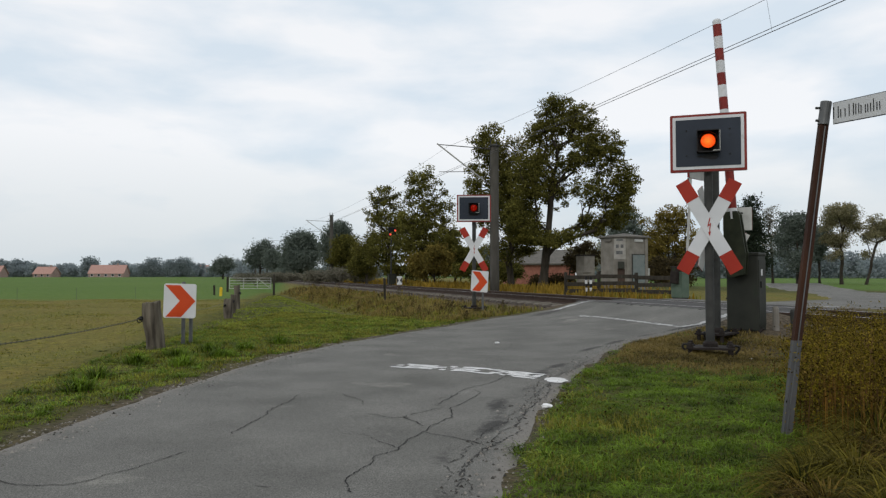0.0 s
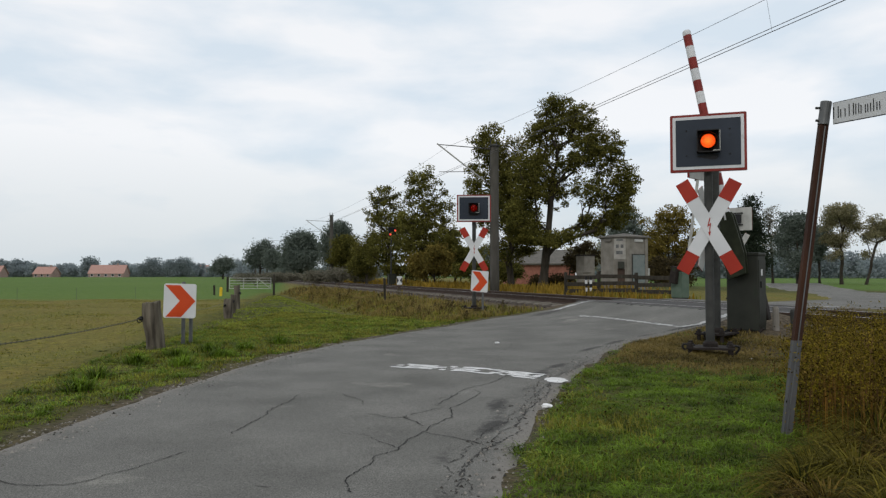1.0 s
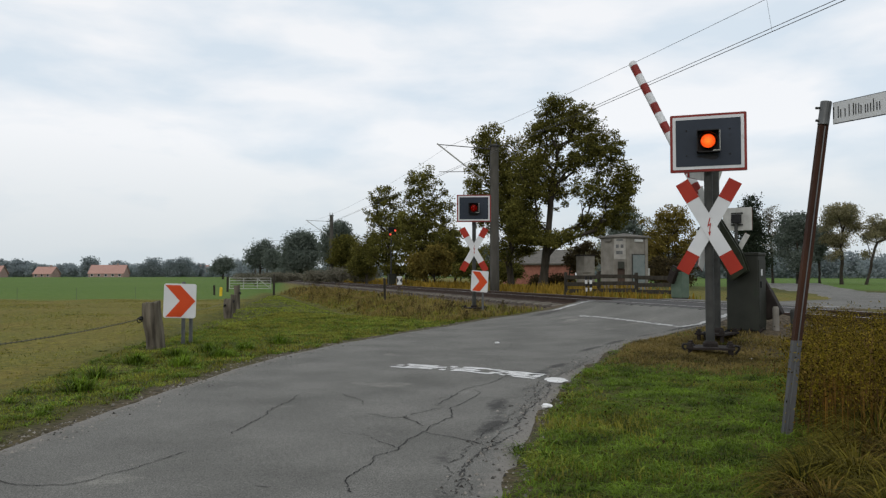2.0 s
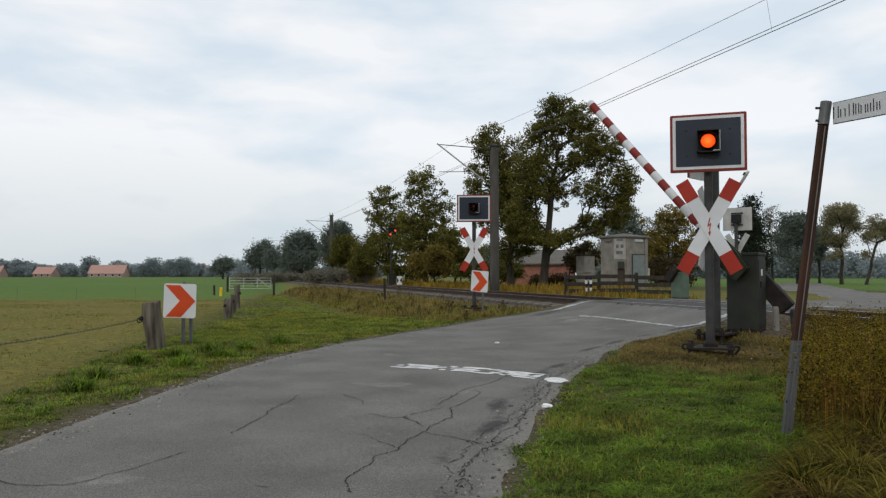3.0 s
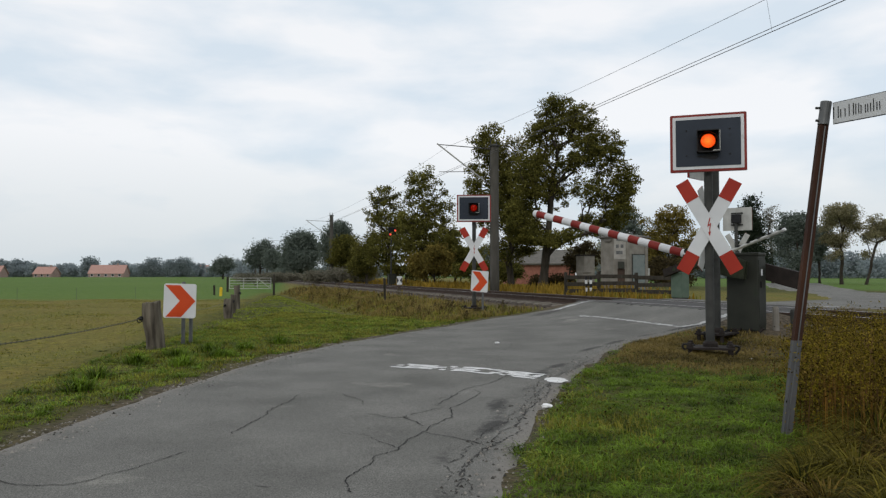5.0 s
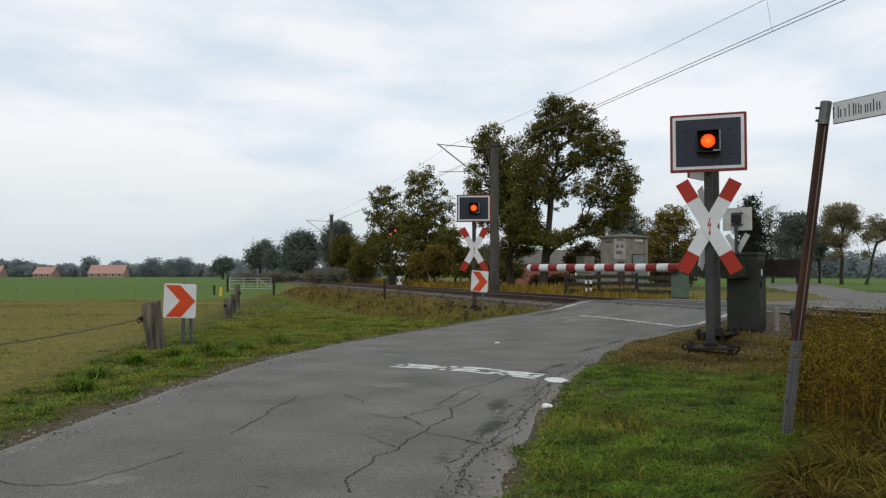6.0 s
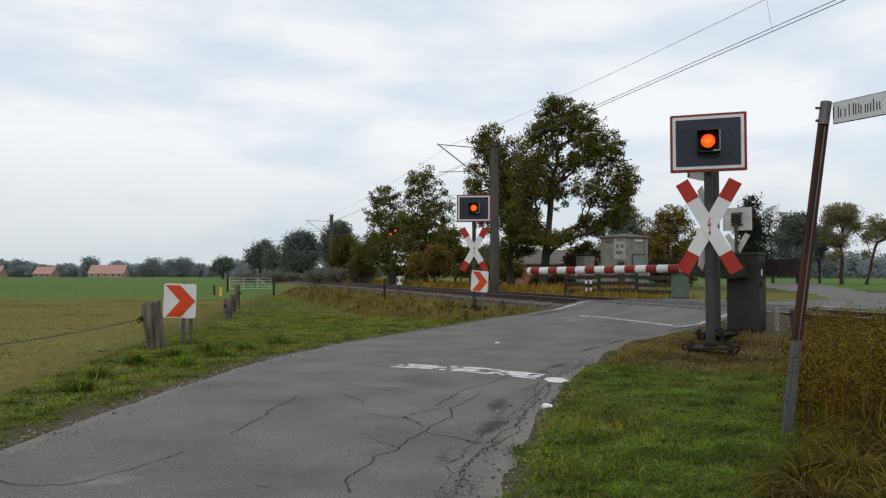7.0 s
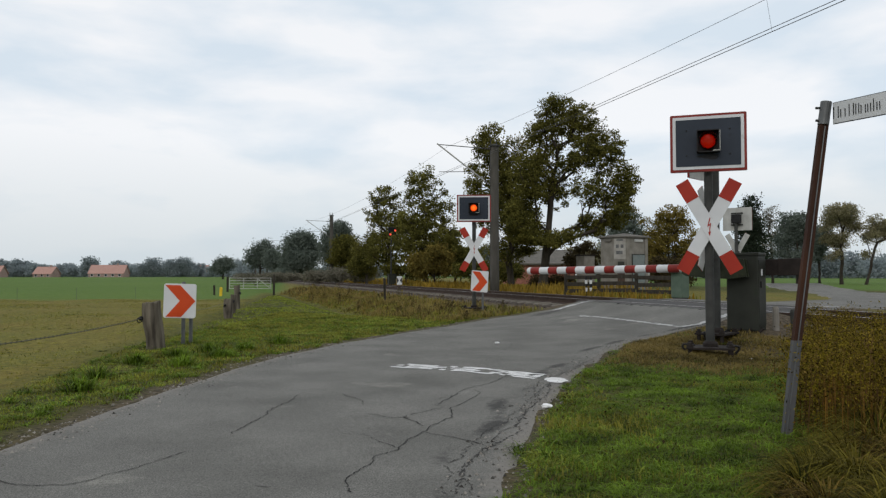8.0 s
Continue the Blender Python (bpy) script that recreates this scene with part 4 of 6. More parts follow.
barrier(8.4, 26.0, -60.0, 0.2, M_GREENBOX, "half barrier with pale green cabinet beyond the track", False, 0.85)


# ---- plants ----
LEAF_DARK = leafy("dark_oak_leaves", (0.035, 0.04, 0.01), (0.185, 0.168, 0.04))
LEAF_OLIVE = leafy("olive_leaves", (0.05, 0.054, 0.014), (0.2, 0.185, 0.046))
LEAF_YELLOW = leafy("yellowing_leaves", (0.09, 0.078, 0.02), (0.24, 0.18, 0.045))
# green paled and greyed: the haze over far trees is in the colour
LEAF_GREY = leafy("hazy_green_leaves", (0.09, 0.112, 0.093), (0.155, 0.18, 0.15))
LEAF_PALE = leafy("pale_dry_leaves", (0.12, 0.115, 0.085), (0.2, 0.185, 0.14))
LEAF_BROWN = leafy("brown_leaves", (0.035, 0.028, 0.014), (0.09, 0.07, 0.032))
LEAF_CONIFER = leafy("dark_needles", (0.02, 0.03, 0.02), (0.045, 0.058, 0.036))
# distance haze is put into this pale blue-grey leaf colour
LEAF_FAR = leafy("haze_tinted_far_leaves", (0.23, 0.27, 0.285), (0.29, 0.33, 0.335), 0.9, 0.45)
GRASS_GREEN = leafy("fresh_grass", (0.014, 0.025, 0.002), (0.19, 0.295, 0.03), 0.6, 0.28, 0.06, 2.6, 0.5)
GRASS_LIGHT = leafy("yellow_green_grass", (0.075, 0.095, 0.012), (0.31, 0.36, 0.055), 0.6, 0.35, 0.06, 1.6, 0.45)
GRASS_MIX = leafy("autumn_grass", (0.04, 0.045, 0.006), (0.3, 0.28, 0.045), 0.6, 0.35, 0.15, 1.6, 0.5)
GRASS_DRY = leafy("dry_brown_grass", (0.05, 0.042, 0.012), (0.3, 0.225, 0.075), 0.7, 0.35, 0.1, 1.2, 0.5)
WEED_LEAF = leafy("yellow_green_weed_leaves", (0.006, 0.008, 0.001), (0.25, 0.19, 0.02), 0.7, 0.2, 0.03, 2.2, 0.75)
# autumn leaf tones, lightened to carry the haze in their colour
LEAF_AUTUMN = leafy("hazy_autumn_leaves", (0.13, 0.125, 0.07), (0.31, 0.275, 0.15))
GRASS_ORANGE = leafy("orange_brown_grass", (0.11, 0.074, 0.014), (0.34, 0.225, 0.036), 0.7, 0.4)
TUSSOCK_MIX = leafy("tussock_grass", (0.012, 0.016, 0.002), (0.17, 0.14, 0.022), 0.7, 0.15, 0.03, 3.0, 0.8)
TUSSOCK_DRY = leafy("dry_tussock_grass", (0.018, 0.013, 0.003), (0.18, 0.12, 0.028), 0.7, 0.15, 0.03, 3.0, 0.8)
STALK_ORANGE = leafy("rust_orange_stalks", (0.05, 0.026, 0.006), (0.3, 0.15, 0.03), 0.7, 0.2, 0.1, 2.0, 0.6)
WEED_STEM = leafy("rusty_weed_stems", (0.05, 0.028, 0.012), (0.13, 0.075, 0.03), 0.7, 0.1)


def leaf_cloud(name, centres, size, mat, parent, rng, slim=0.55):
    """Many small diamond leaves, each turned its own way."""
    n = len(centres)
    a = rng.normal(0, 1, (n, 3))
    a /= np.linalg.norm(a, axis=1)[:, None]
    b = rng.normal(0, 1, (n, 3))
    b -= a * (a * b).sum(1)[:, None]
    b /= np.linalg.norm(b, axis=1)[:, None] + 1e-9
    s = (size * rng.uniform(0.55, 1.35, n))[:, None]
    v = np.stack([centres - a * s, centres + b * s * slim, centres + a * s, centres - b * s * slim], 1).reshape(-1, 3)
    f = np.arange(n * 4).reshape(-1, 4)
    return soup(name, v, f, mat, parent)


def limbs_of(name, segs, parent):
    """Tapered six-sided limbs from rows of (start, end, radius, radius)."""
    a, b = np.array([g[0] for g in segs]), np.array([g[1] for g in segs])
    r0, r1 = np.array([g[2] for g in segs]), np.array([g[3] for g in segs])
    d = b - a
    d /= np.linalg.norm(d, axis=1)[:, None] + 1e-9
    u = np.cross(d, np.where(np.abs(d[:, 2:]) > 0.9, [[1.0, 0, 0]], [[0, 0, 1.0]]))
    u /= np.linalg.norm(u, axis=1)[:, None] + 1e-9
    w = np.cross(d, u)
    k = 6
    ang = 2 * np.pi * np.arange(k) / k
    ring = u[:, None] * np.cos(ang)[None, :, None] + w[:, None] * np.sin(ang)[None, :, None]
    v = np.concatenate([a[:, None] + ring * r0[:, None, None], b[:, None] + ring * r1[:, None, None]], 1).reshape(-1, 3)
    i = np.arange(k)
    quad = np.stack([i, (i + 1) % k, (i + 1) % k + k, i + k], 1)
    fs = (np.arange(len(segs))[:, None, None] * 2 * k + quad[None]).reshape(-1, 4)
    return tagged(soup(name, v, fs, M_BARK, parent, smooth=True), "dark branching trunk")


def tree(name, label, x, y, trunk_r, mat, count, leaf, lobes, seed):
    """Leaf clumps fill the lobes of the crown; limbs grow from the trunk to every clump."""
    rng = np.random.default_rng(seed)
    z0 = height(x, y) - 0.05
    t = thing(name, pose(x, y, z0), label, "shrub" if name == "shrub" else "tree", "trees and shrubs behind the track")
    bush = name == "shrub"
    spread = leaf * 2.5
    if y > 65:
        leaf, count = leaf * 0.7, count * 2
    lobes = [(*l, 1.0)[:5] for l in lobes]
    total = sum(l[2] * l[2] * l[3] * l[4] for l in lobes)
    per = 46
    waves = rng.normal(0, 1, (6, 3)) / (leaf * 5.5)
    phase = rng.uniform(0, 6.3, 6)
    spots = []
    for lx, lz, rx, rz, share in lobes:
        m = max(6, int(1.35 * count * rx * rx * rz * share / total / per))
        d = rng.normal(0, 1, (m, 3))
        d /= np.linalg.norm(d, axis=1)[:, None]
        deep = rng.uniform(-0.75, 0.75) * rx
        q = np.array([lx, deep, lz - z0]) + d * (rng.random(m) ** 0.4)[:, None] * np.array([rx, rx, rz])
        thick = np.sin(q @ waves.T + phase).sum(1) / 6
        spots.append(q[(thick > -0.27) & (q[:, 2] > 0.12)])
    spots = np.concatenate(spots)
    top = spots[:, 2].max()
    # trunk, a little crooked
    head = np.array([np.mean(spots[:, 0]) * 0.45, 0.0, 0.62 * top])
    n0 = 8
    node = [head * (k / (n0 - 1)) + np.array([rng.normal(0, 0.05), rng.normal(0, 0.05), 0]) * (0 < k) * (not bush) for k in range(n0)]
    parent = [-1] + list(range(n0 - 1))
    path = [float(np.linalg.norm(q)) for q in node]
    first = 0 if bush else max(1, int(0.35 * n0))
    order = np.argsort(np.linalg.norm(spots - head * 0.6, axis=1))
    weight = [0.0] * n0
    for i in order:
        q = spots[i]
        pts = np.array(node[first:])
        gap = np.linalg.norm(pts - q, axis=1)
        cost = gap + 0.42 * np.array(path[first:]) + 0.5 * np.maximum(pts[:, 2] - q[2] - 0.1, 0)
        k = int(np.argmin(cost)) + first
        reach = float(gap[k - first])
        steps = max(1, min(4, int(reach / (leaf * 7))))
        start = node[k]
        for j in range(1, steps + 1):
            e = start + (q - start) * j / steps
            if j < steps:
                e = e + rng.normal(0, 0.07, 3) * reach / steps + np.array([0, 0, 0.05 * reach])
            path.append(path[k] + float(np.linalg.norm(e - node[k])))
            node.append(e)
            parent.append(k)
            weight.append(1.0 if j == steps else 0.0)
            k = len(node) - 1
    for k in range(len(node) - 1, 0, -1):
        weight[parent[k]] += weight[k]
    size = lambda k: max(leaf * 0.1, trunk_r * (weight[k] / weight[0]) ** 0.5)
    segs = [(node[parent[k]], node[k], size(parent[k]) * (1.35 if parent[k] == 0 else 1.0) if k < n0 else min(size(parent[k]), size(k) * 1.3), size(k)) for k in range(1, len(node))]
    limbs_of("trunk", segs, t)
    grow = rng.uniform(0.65, 1.3, len(spots))
    num = (per * rng.uniform(0.55, 1.45, len(spots))).astype(int)
    c = np.repeat(spots, num, axis=0)
    pts = c + np.clip(rng.normal(0, 1, c.shape), -1.7, 1.7) * (spread * np.repeat(grow, num))[:, None] * np.array([1, 1, 0.62])
    leaf_cloud("crown", pts[pts[:, 2] > 0.05], leaf, mat, t, rng)
    return t


# trees and shrubs: place, trunk, leaves, and the lobes of the crown (sideways, height, half width, half height)
tree("deciduous_tree", "tall dark green tree with an open rounded crown turning brown", 5.55, 42, 0.25, LEAF_DARK, 62000, 0.064, [(0.79, 10.06, 1.14, 1.07, 1), (2.21, 9.46, 1.26, 1.26, 1), (3.53, 8.01, 1.2, 1.33, 1), (4.42, 6.21, 0.88, 1.26, 1.2), (4.17, 4.6, 0.9, 0.95, 1.5), (2.84, 3.9, 1.05, 0.65, 1.8), (3.5, 5.4, 0.8, 0.8, 1.2), (0.06, 8.42, 1.01, 1.51, 1), (-0.63, 6.37, 1.2, 1.58, 1.1), (1.89, 7.63, 1.33, 1.07, 0.8), (0.79, 5.9, 0.88, 1.14, 0.8), (-1.26, 4.1, 1.14, 1.2, 1), (0.47, 3.1, 1.5, 0.5, 1.5), (2.52, 5.8, 1.14, 0.82, 0.75)], 100)
tree("deciduous_tree", "dark green tree with dense crown behind the mast", 4.18, 46, 0.22, LEAF_DARK, 29000, 0.074, [(-1.19, 8.98, 1.31, 1.24), (0.02, 7.59, 1.38, 2.07), (-1.89, 7.24, 1.11, 1.04), (-0.68, 5.15, 1.73, 1.73), (0.7, 3.76, 1.21, 1.73), (-2.07, 6.02, 0.76, 0.86), (-0.17, 2.72, 1.38, 1.04)], 101)
tree("deciduous_tree", "dense olive tree with yellowing leaves beside the track", -1.22, 56, 0.2, LEAF_OLIVE, 24000, 0.084, [(-0.13, 7.94, 1.35, 1.26), (0.84, 6.03, 1.26, 1.68), (-0.85, 5.61, 1.26, 1.89), (0.21, 3.5, 1.89, 1.68), (-1.48, 3.92, 1.05, 1.68), (0.0, 2.03, 2.1, 1.05)], 102)
tree("deciduous_tree", "olive tree with a thin ragged crown beside the track", -4.38, 62, 0.18, LEAF_OLIVE, 16000, 0.084, [(-0.48, 7.5, 1.3, 1.02), (0.46, 5.62, 1.3, 1.63), (-1.18, 5.86, 0.93, 1.4), (-0.0, 3.52, 1.63, 1.63), (-1.17, 2.82, 1.16, 1.4)], 103)
tree("shrub", "yellowing bush at the foot of the trees", -0.57, 54, 0.07, LEAF_YELLOW, 6750, 0.088, [(0.2, 2.19, 1.01, 1.3), (-1.01, 1.79, 0.89, 0.89)], 104)
tree("deciduous_tree", "small round dark green tree in the field edge", -10.60, 82, 0.16, LEAF_DARK, 6732, 0.133, [(-0.01, 4.0, 1.48, 1.36), (-0.74, 2.76, 1.23, 1.11), (0.98, 2.89, 1.11, 1.23)], 105)
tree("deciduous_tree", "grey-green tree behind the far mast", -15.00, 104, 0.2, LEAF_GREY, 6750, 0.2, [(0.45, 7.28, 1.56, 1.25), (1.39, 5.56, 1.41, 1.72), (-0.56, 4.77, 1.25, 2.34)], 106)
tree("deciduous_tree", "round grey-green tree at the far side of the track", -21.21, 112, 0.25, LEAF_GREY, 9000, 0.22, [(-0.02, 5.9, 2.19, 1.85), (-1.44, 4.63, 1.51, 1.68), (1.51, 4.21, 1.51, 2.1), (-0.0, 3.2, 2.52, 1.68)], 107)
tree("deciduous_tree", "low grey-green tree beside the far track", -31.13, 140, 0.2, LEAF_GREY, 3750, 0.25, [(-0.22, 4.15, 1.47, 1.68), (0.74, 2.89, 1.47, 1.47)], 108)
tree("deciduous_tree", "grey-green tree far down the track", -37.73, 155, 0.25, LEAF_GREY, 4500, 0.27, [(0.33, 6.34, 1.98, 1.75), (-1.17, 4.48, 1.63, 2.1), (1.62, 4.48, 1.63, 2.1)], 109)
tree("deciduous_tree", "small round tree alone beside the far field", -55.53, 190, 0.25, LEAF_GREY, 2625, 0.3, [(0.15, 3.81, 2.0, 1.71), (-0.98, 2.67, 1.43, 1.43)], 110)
tree("deciduous_tree", "low dark tree closing the row by the track", -6.74, 66, 0.14, LEAF_DARK, 5984, 0.109, [(-0.15, 2.69, 1.09, 1.49), (0.59, 3.93, 0.79, 1.09), (-0.39, 1.69, 1.29, 0.79)], 111)
tree("deciduous_tree", "yellow-brown tree with sparse autumn leaves", 17.47, 58, 0.13, LEAF_YELLOW, 15750, 0.088, [(-1.06, 4.9, 1.13, 1.22), (0.47, 5.33, 1.31, 1.22), (-0.21, 3.15, 1.96, 1.74), (1.32, 3.58, 0.96, 1.74), (-1.52, 2.49, 1.09, 1.53)], 112)
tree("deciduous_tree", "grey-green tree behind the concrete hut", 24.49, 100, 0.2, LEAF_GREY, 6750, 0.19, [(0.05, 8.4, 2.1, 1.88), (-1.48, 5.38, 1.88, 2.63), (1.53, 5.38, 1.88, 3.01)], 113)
tree("conifer_tree", "dark green conifer behind the crossing", 27.32, 66, 0.16, LEAF_CONIFER, 9000, 0.13, [(-0.43, 6.66, 0.79, 1.39), (0.03, 4.42, 1.29, 1.98), (0.0, 2.44, 1.59, 1.49)], 114)
tree("deciduous_tree", "nearly bare pale tree with few leaves", 34.17, 78, 0.12, LEAF_PALE, 1350, 0.11, [(-0.22, 7.09, 0.94, 1.29), (0.34, 5.62, 0.94, 1.29), (-0.39, 3.85, 0.82, 1.41)], 115)
tree("deciduous_tree", "grey-green tree in the row beyond the field", 34.92, 74, 0.16, LEAF_GREY, 7500, 0.14, [(-0.05, 6.22, 1.45, 1.22), (-0.92, 4.27, 1.11, 1.56), (1.04, 4.83, 1.22, 1.45), (-0.39, 2.6, 1.22, 1.22)], 116)
tree("deciduous_tree", "yellow-green tree with clear trunk in the row", 38.14, 72, 0.15, LEAF_AUTUMN, 9562, 0.104, [(0.03, 6.9, 1.51, 1.08), (-0.97, 5.81, 0.87, 0.76), (1.09, 5.7, 1.08, 0.76), (-0.02, 4.46, 1.41, 0.76), (-0.74, 3.1, 0.87, 0.54)], 117)
tree("deciduous_tree", "leaning thin tree with yellow-green crown", 39.34, 70, 0.12, LEAF_AUTUMN, 7312, 0.104, [(1.54, 5.68, 1.05, 1.16), (0.73, 4.89, 0.84, 0.84), (3.11, 5.15, 1.37, 1.26), (0.7, 3.05, 0.74, 0.63)], 118)
tree("deciduous_tree", "slender grey-green tree in the row", 40.03, 80, 0.12, LEAF_GREY, 3375, 0.15, [(0.05, 5.13, 0.96, 1.32), (-0.29, 3.32, 0.84, 1.08)], 119)
tree("shrub", "dark bush below the trees by the track", -2.89, 60, 0.06, LEAF_DARK, 3740, 0.094, [(-0.9, 1.64, 1.17, 0.72), (0.68, 1.42, 0.9, 0.63)], 120)
tree("shrub", "brown hedge bush beside the concrete hut", 8.11, 50, 0.06, LEAF_BROWN, 4500, 0.09, [(0.9, 2.1, 0.8, 0.9), (1.6, 2.5, 0.75, 0.98)], 121)
tree("shrub", "dark dense bush behind the far signal", 0.90, 57, 0.08, LEAF_OLIVE, 9520, 0.094, [(0.0, 3.11, 1.03, 1.88), (1.07, 2.47, 1.03, 1.46), (-0.64, 1.83, 1.03, 0.94)], 122)
tree("shrub", "low pale brush along the far side of the track", -7.05, 70, 0.05, LEAF_PALE, 5000, 0.13, [(-2.62, 1.05, 1.16, 0.47), (-0.52, 1.1, 1.26, 0.53), (-4.73, 0.94, 1.05, 0.37)], 123)
tree("shrub", "dark brush below the trees behind the mast", 3.75, 52, 0.05, LEAF_DARK, 8160, 0.094, [(-1.17, 1.45, 1.17, 0.7), (0.78, 1.3, 1.17, 0.63), (-2.34, 1.3, 0.7, 0.47)], 124)
tree("shrub", "brown brush behind the paddock fence", 7.80, 44, 0.05, LEAF_BROWN, 6000, 0.08, [(-0.9, 0.75, 0.8, 0.42), (-1.99, 0.7, 0.8, 0.36), (4.95, 1.33, 0.99, 0.86), (6.44, 1.33, 0.66, 0.79)], 125)
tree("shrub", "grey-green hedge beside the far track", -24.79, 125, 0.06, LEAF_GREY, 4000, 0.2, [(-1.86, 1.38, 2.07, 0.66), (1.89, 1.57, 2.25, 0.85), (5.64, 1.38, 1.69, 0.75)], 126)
tree("shrub", "pale brown hedge running along the far lane", -23.84, 95, 0.06, LEAF_PALE, 3500, 0.16, [(-0.7, 0.81, 1.71, 0.36), (2.16, 0.81, 1.71, 0.36), (4.65, 0.81, 1.43, 0.36)], 127)
tree("shrub", "hazy autumn thicket behind the brick house and hut", 11.6, 88, 0.08, LEAF_AUTUMN, 9000, 0.12, [(0.2, 3.0, 2.0, 1.6), (3.2, 2.8, 1.8, 1.6), (-2.6, 3.0, 1.8, 1.5), (5.6, 3.2, 1.8, 1.8)], 128)
tree("shrub", "hazy green thicket behind the dark trees", 2.0, 84, 0.08, LEAF_GREY, 8000, 0.13, [(0.0, 2.6, 2.4, 1.6), (3.0, 2.8, 2.0, 1.7), (-3.2, 2.4, 2.4, 1.5)], 129)


def far_wood(name, label, spots, leaf, per, seed, z0=0.0):
    """A belt of distant trees: (x, y, height, half width) each."""
    rng = np.random.default_rng(seed)
    cl = []
    for x, y, h, w in spots:
        k = int(per * w * h / 40) + 30
        for j in range(max(4, int(k / 40))):
            c = np.array([x + rng.uniform(-0.75, 0.75) * w, y + rng.uniform(-2, 2), z0 + h * rng.uniform(0.12, 0.82)])
            c[0] = x + (c[0] - x) * (1.15 - 0.6 * (c[2] - z0) / h)
            cl.append(c + np.clip(rng.normal(0, 1, (40, 3)), -1.5, 1.5) * np.array([0.16 * w + 0.3, 1.0, 0.09 * h + 0.1]))
    p = np.concatenate(cl)
    p = p[p[:, 2] > z0]
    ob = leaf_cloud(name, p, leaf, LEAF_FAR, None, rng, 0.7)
    return tagged(ob, label, "far woods", kind="stuff")


frng = np.random.default_rng(77)
spots = []
for k in range(70):
    b = -0.62 + k * 0.0052
    d = frng.uniform(385, 460)
    h = frng.uniform(4.5, 8.5) * (1.35 if frng.random() < 0.15 else 1.0)
    spots.append((b * d, d, h, frng.uniform(3.5, 6.5)))
spots += [(-0.468 * 390, 390, 11.5, 5.0), (-0.385 * 395, 395, 11.0, 5.5), (-0.36 * 395, 395, 9.5, 5), (-0.555 * 400, 400, 9.5, 5)]
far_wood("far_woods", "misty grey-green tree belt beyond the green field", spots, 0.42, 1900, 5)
spots = []
for k in range(46):
    b = 0.2 + k * 0.0092
    d = frng.uniform(190, 240)
    spots.append((b * d, d, frng.uniform(6, 10.5) * (0.8 if b > 0.5 else 1.0), frng.uniform(3.5, 6)))
for k in range(18):
    b = -0.27 + k * 0.012
    d = frng.uniform(230, 290)
    spots.append((b * d, d, frng.uniform(4, 7), frng.uniform(3, 5)))
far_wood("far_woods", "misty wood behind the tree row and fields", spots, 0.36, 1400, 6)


def blades(name, x, y, h, w, mat, rng, lean=0.35, label="", z=None, droop=0.5):
    """Bent grass blades: three triangles each."""
    n = len(x)
    z = land(x, y) if z is None else z
    a = rng.uniform(0, 2 * np.pi, n)
    tip = rng.normal(0, lean, n) * h
    dx, dy = np.cos(a), np.sin(a)
    px, py = -dy, dx
    g = np.stack([x, y, z - 0.01], 1)
    side = np.stack([px, py, np.zeros(n)], 1) * (w / 2)[:, None]
    mid = g + np.stack([dx * tip * 0.3, dy * tip * 0.3, h * 0.6], 1)
    end = g + np.stack([dx * tip, dy * tip, h * (1 - droop * np.minimum(np.abs(tip) / h, 1.2) * 0.6)], 1)
    v = np.stack([g - side, g + side, mid + side * 0.75, mid - side * 0.75, end], 1).reshape(-1, 3)
    o = np.arange(n)[:, None, None] * 5
    f = (o + np.array([(0, 1, 2), (0, 2, 3), (3, 2, 4)])[None]).reshape(-1, 3)
    ob = soup(name, v, f, mat)
    return tagged(ob, label, "grass", kind="stuff")


def scatter(n, x0, x1, y0, y1, rng, power=1.0):
    """Points in a box, denser towards small y where power is over 1."""
    y = y0 + (y1 - y0) * rng.random(n) ** power
    return rng.uniform(x0, x1, n), y


def clumpy(x, y, scale, seed):
    """A soft patchiness between 0 and 1."""
    r = np.random.default_rng(seed)
    v = np.zeros_like(x)
    for _ in range(7):
        k = r.normal(0, scale, 2)
        v += np.sin(x * k[0] + y * k[1] + r.uniform(0, 6.3))
    return np.clip(0.5 + v / 7, 0, 1)


grng = np.random.default_rng(21)


def verge(n, x0, x1, y0, y1, power, keep, hmin, hmax, wmin, mat, label, lean=0.4, patch=1.6, seed=1):
    x, y = scatter(n, x0, x1, y0, y1, grng, power)
    k = keep(x, y)
    x, y = x[k], y[k]
    c = clumpy(x, y, patch, seed)
    h = (hmin + (hmax - hmin) * c) * grng.uniform(0.6, 1.2, len(x))
    w = wmin * grng.uniform(0.7, 1.4, len(x)) * (0.6 + y / 14)
    return blades("grass", x, y, h, w, mat, grng, lean, label)


rdist = lambda x, y: polygon_distance(x, y, ROAD)
right_keep = lambda x, y: (rdist(x, y) > -0.06 + 0.2 * clumpy(x, y, 4, 9)) & (x > 0) & (track_q(x, y) < -2.4) & (np.hypot((x - 3.6) / 2.1, (y - 10.7) / 2.2) > 0.4 + 0.75 * grng.random(len(x)))
left_keep = lambda x, y: (rdist(x, y) > 0.0 + 0.22 * clumpy(x, y, 4, 8)) & (x > fence_line(y) - 0.4) & (track_q(x, y) < -4.0)
verge(120000, 0.1, 4.8, 2.6, 12.5, 1.5, right_keep, 0.018, 0.045, 0.0055, GRASS_GREEN, "short green grass on the road verge", 1.7, 2.6, 3)
verge(70000, 0.1, 5.2, 2.6, 13, 1.4, lambda x, y: right_keep(x, y) & (clumpy(x, y, 2.4, 44) > 0.5), 0.02, 0.065, 0.0055, GRASS_MIX, "yellowish autumn grass on the road verge", 0.8, 3.0, 4)
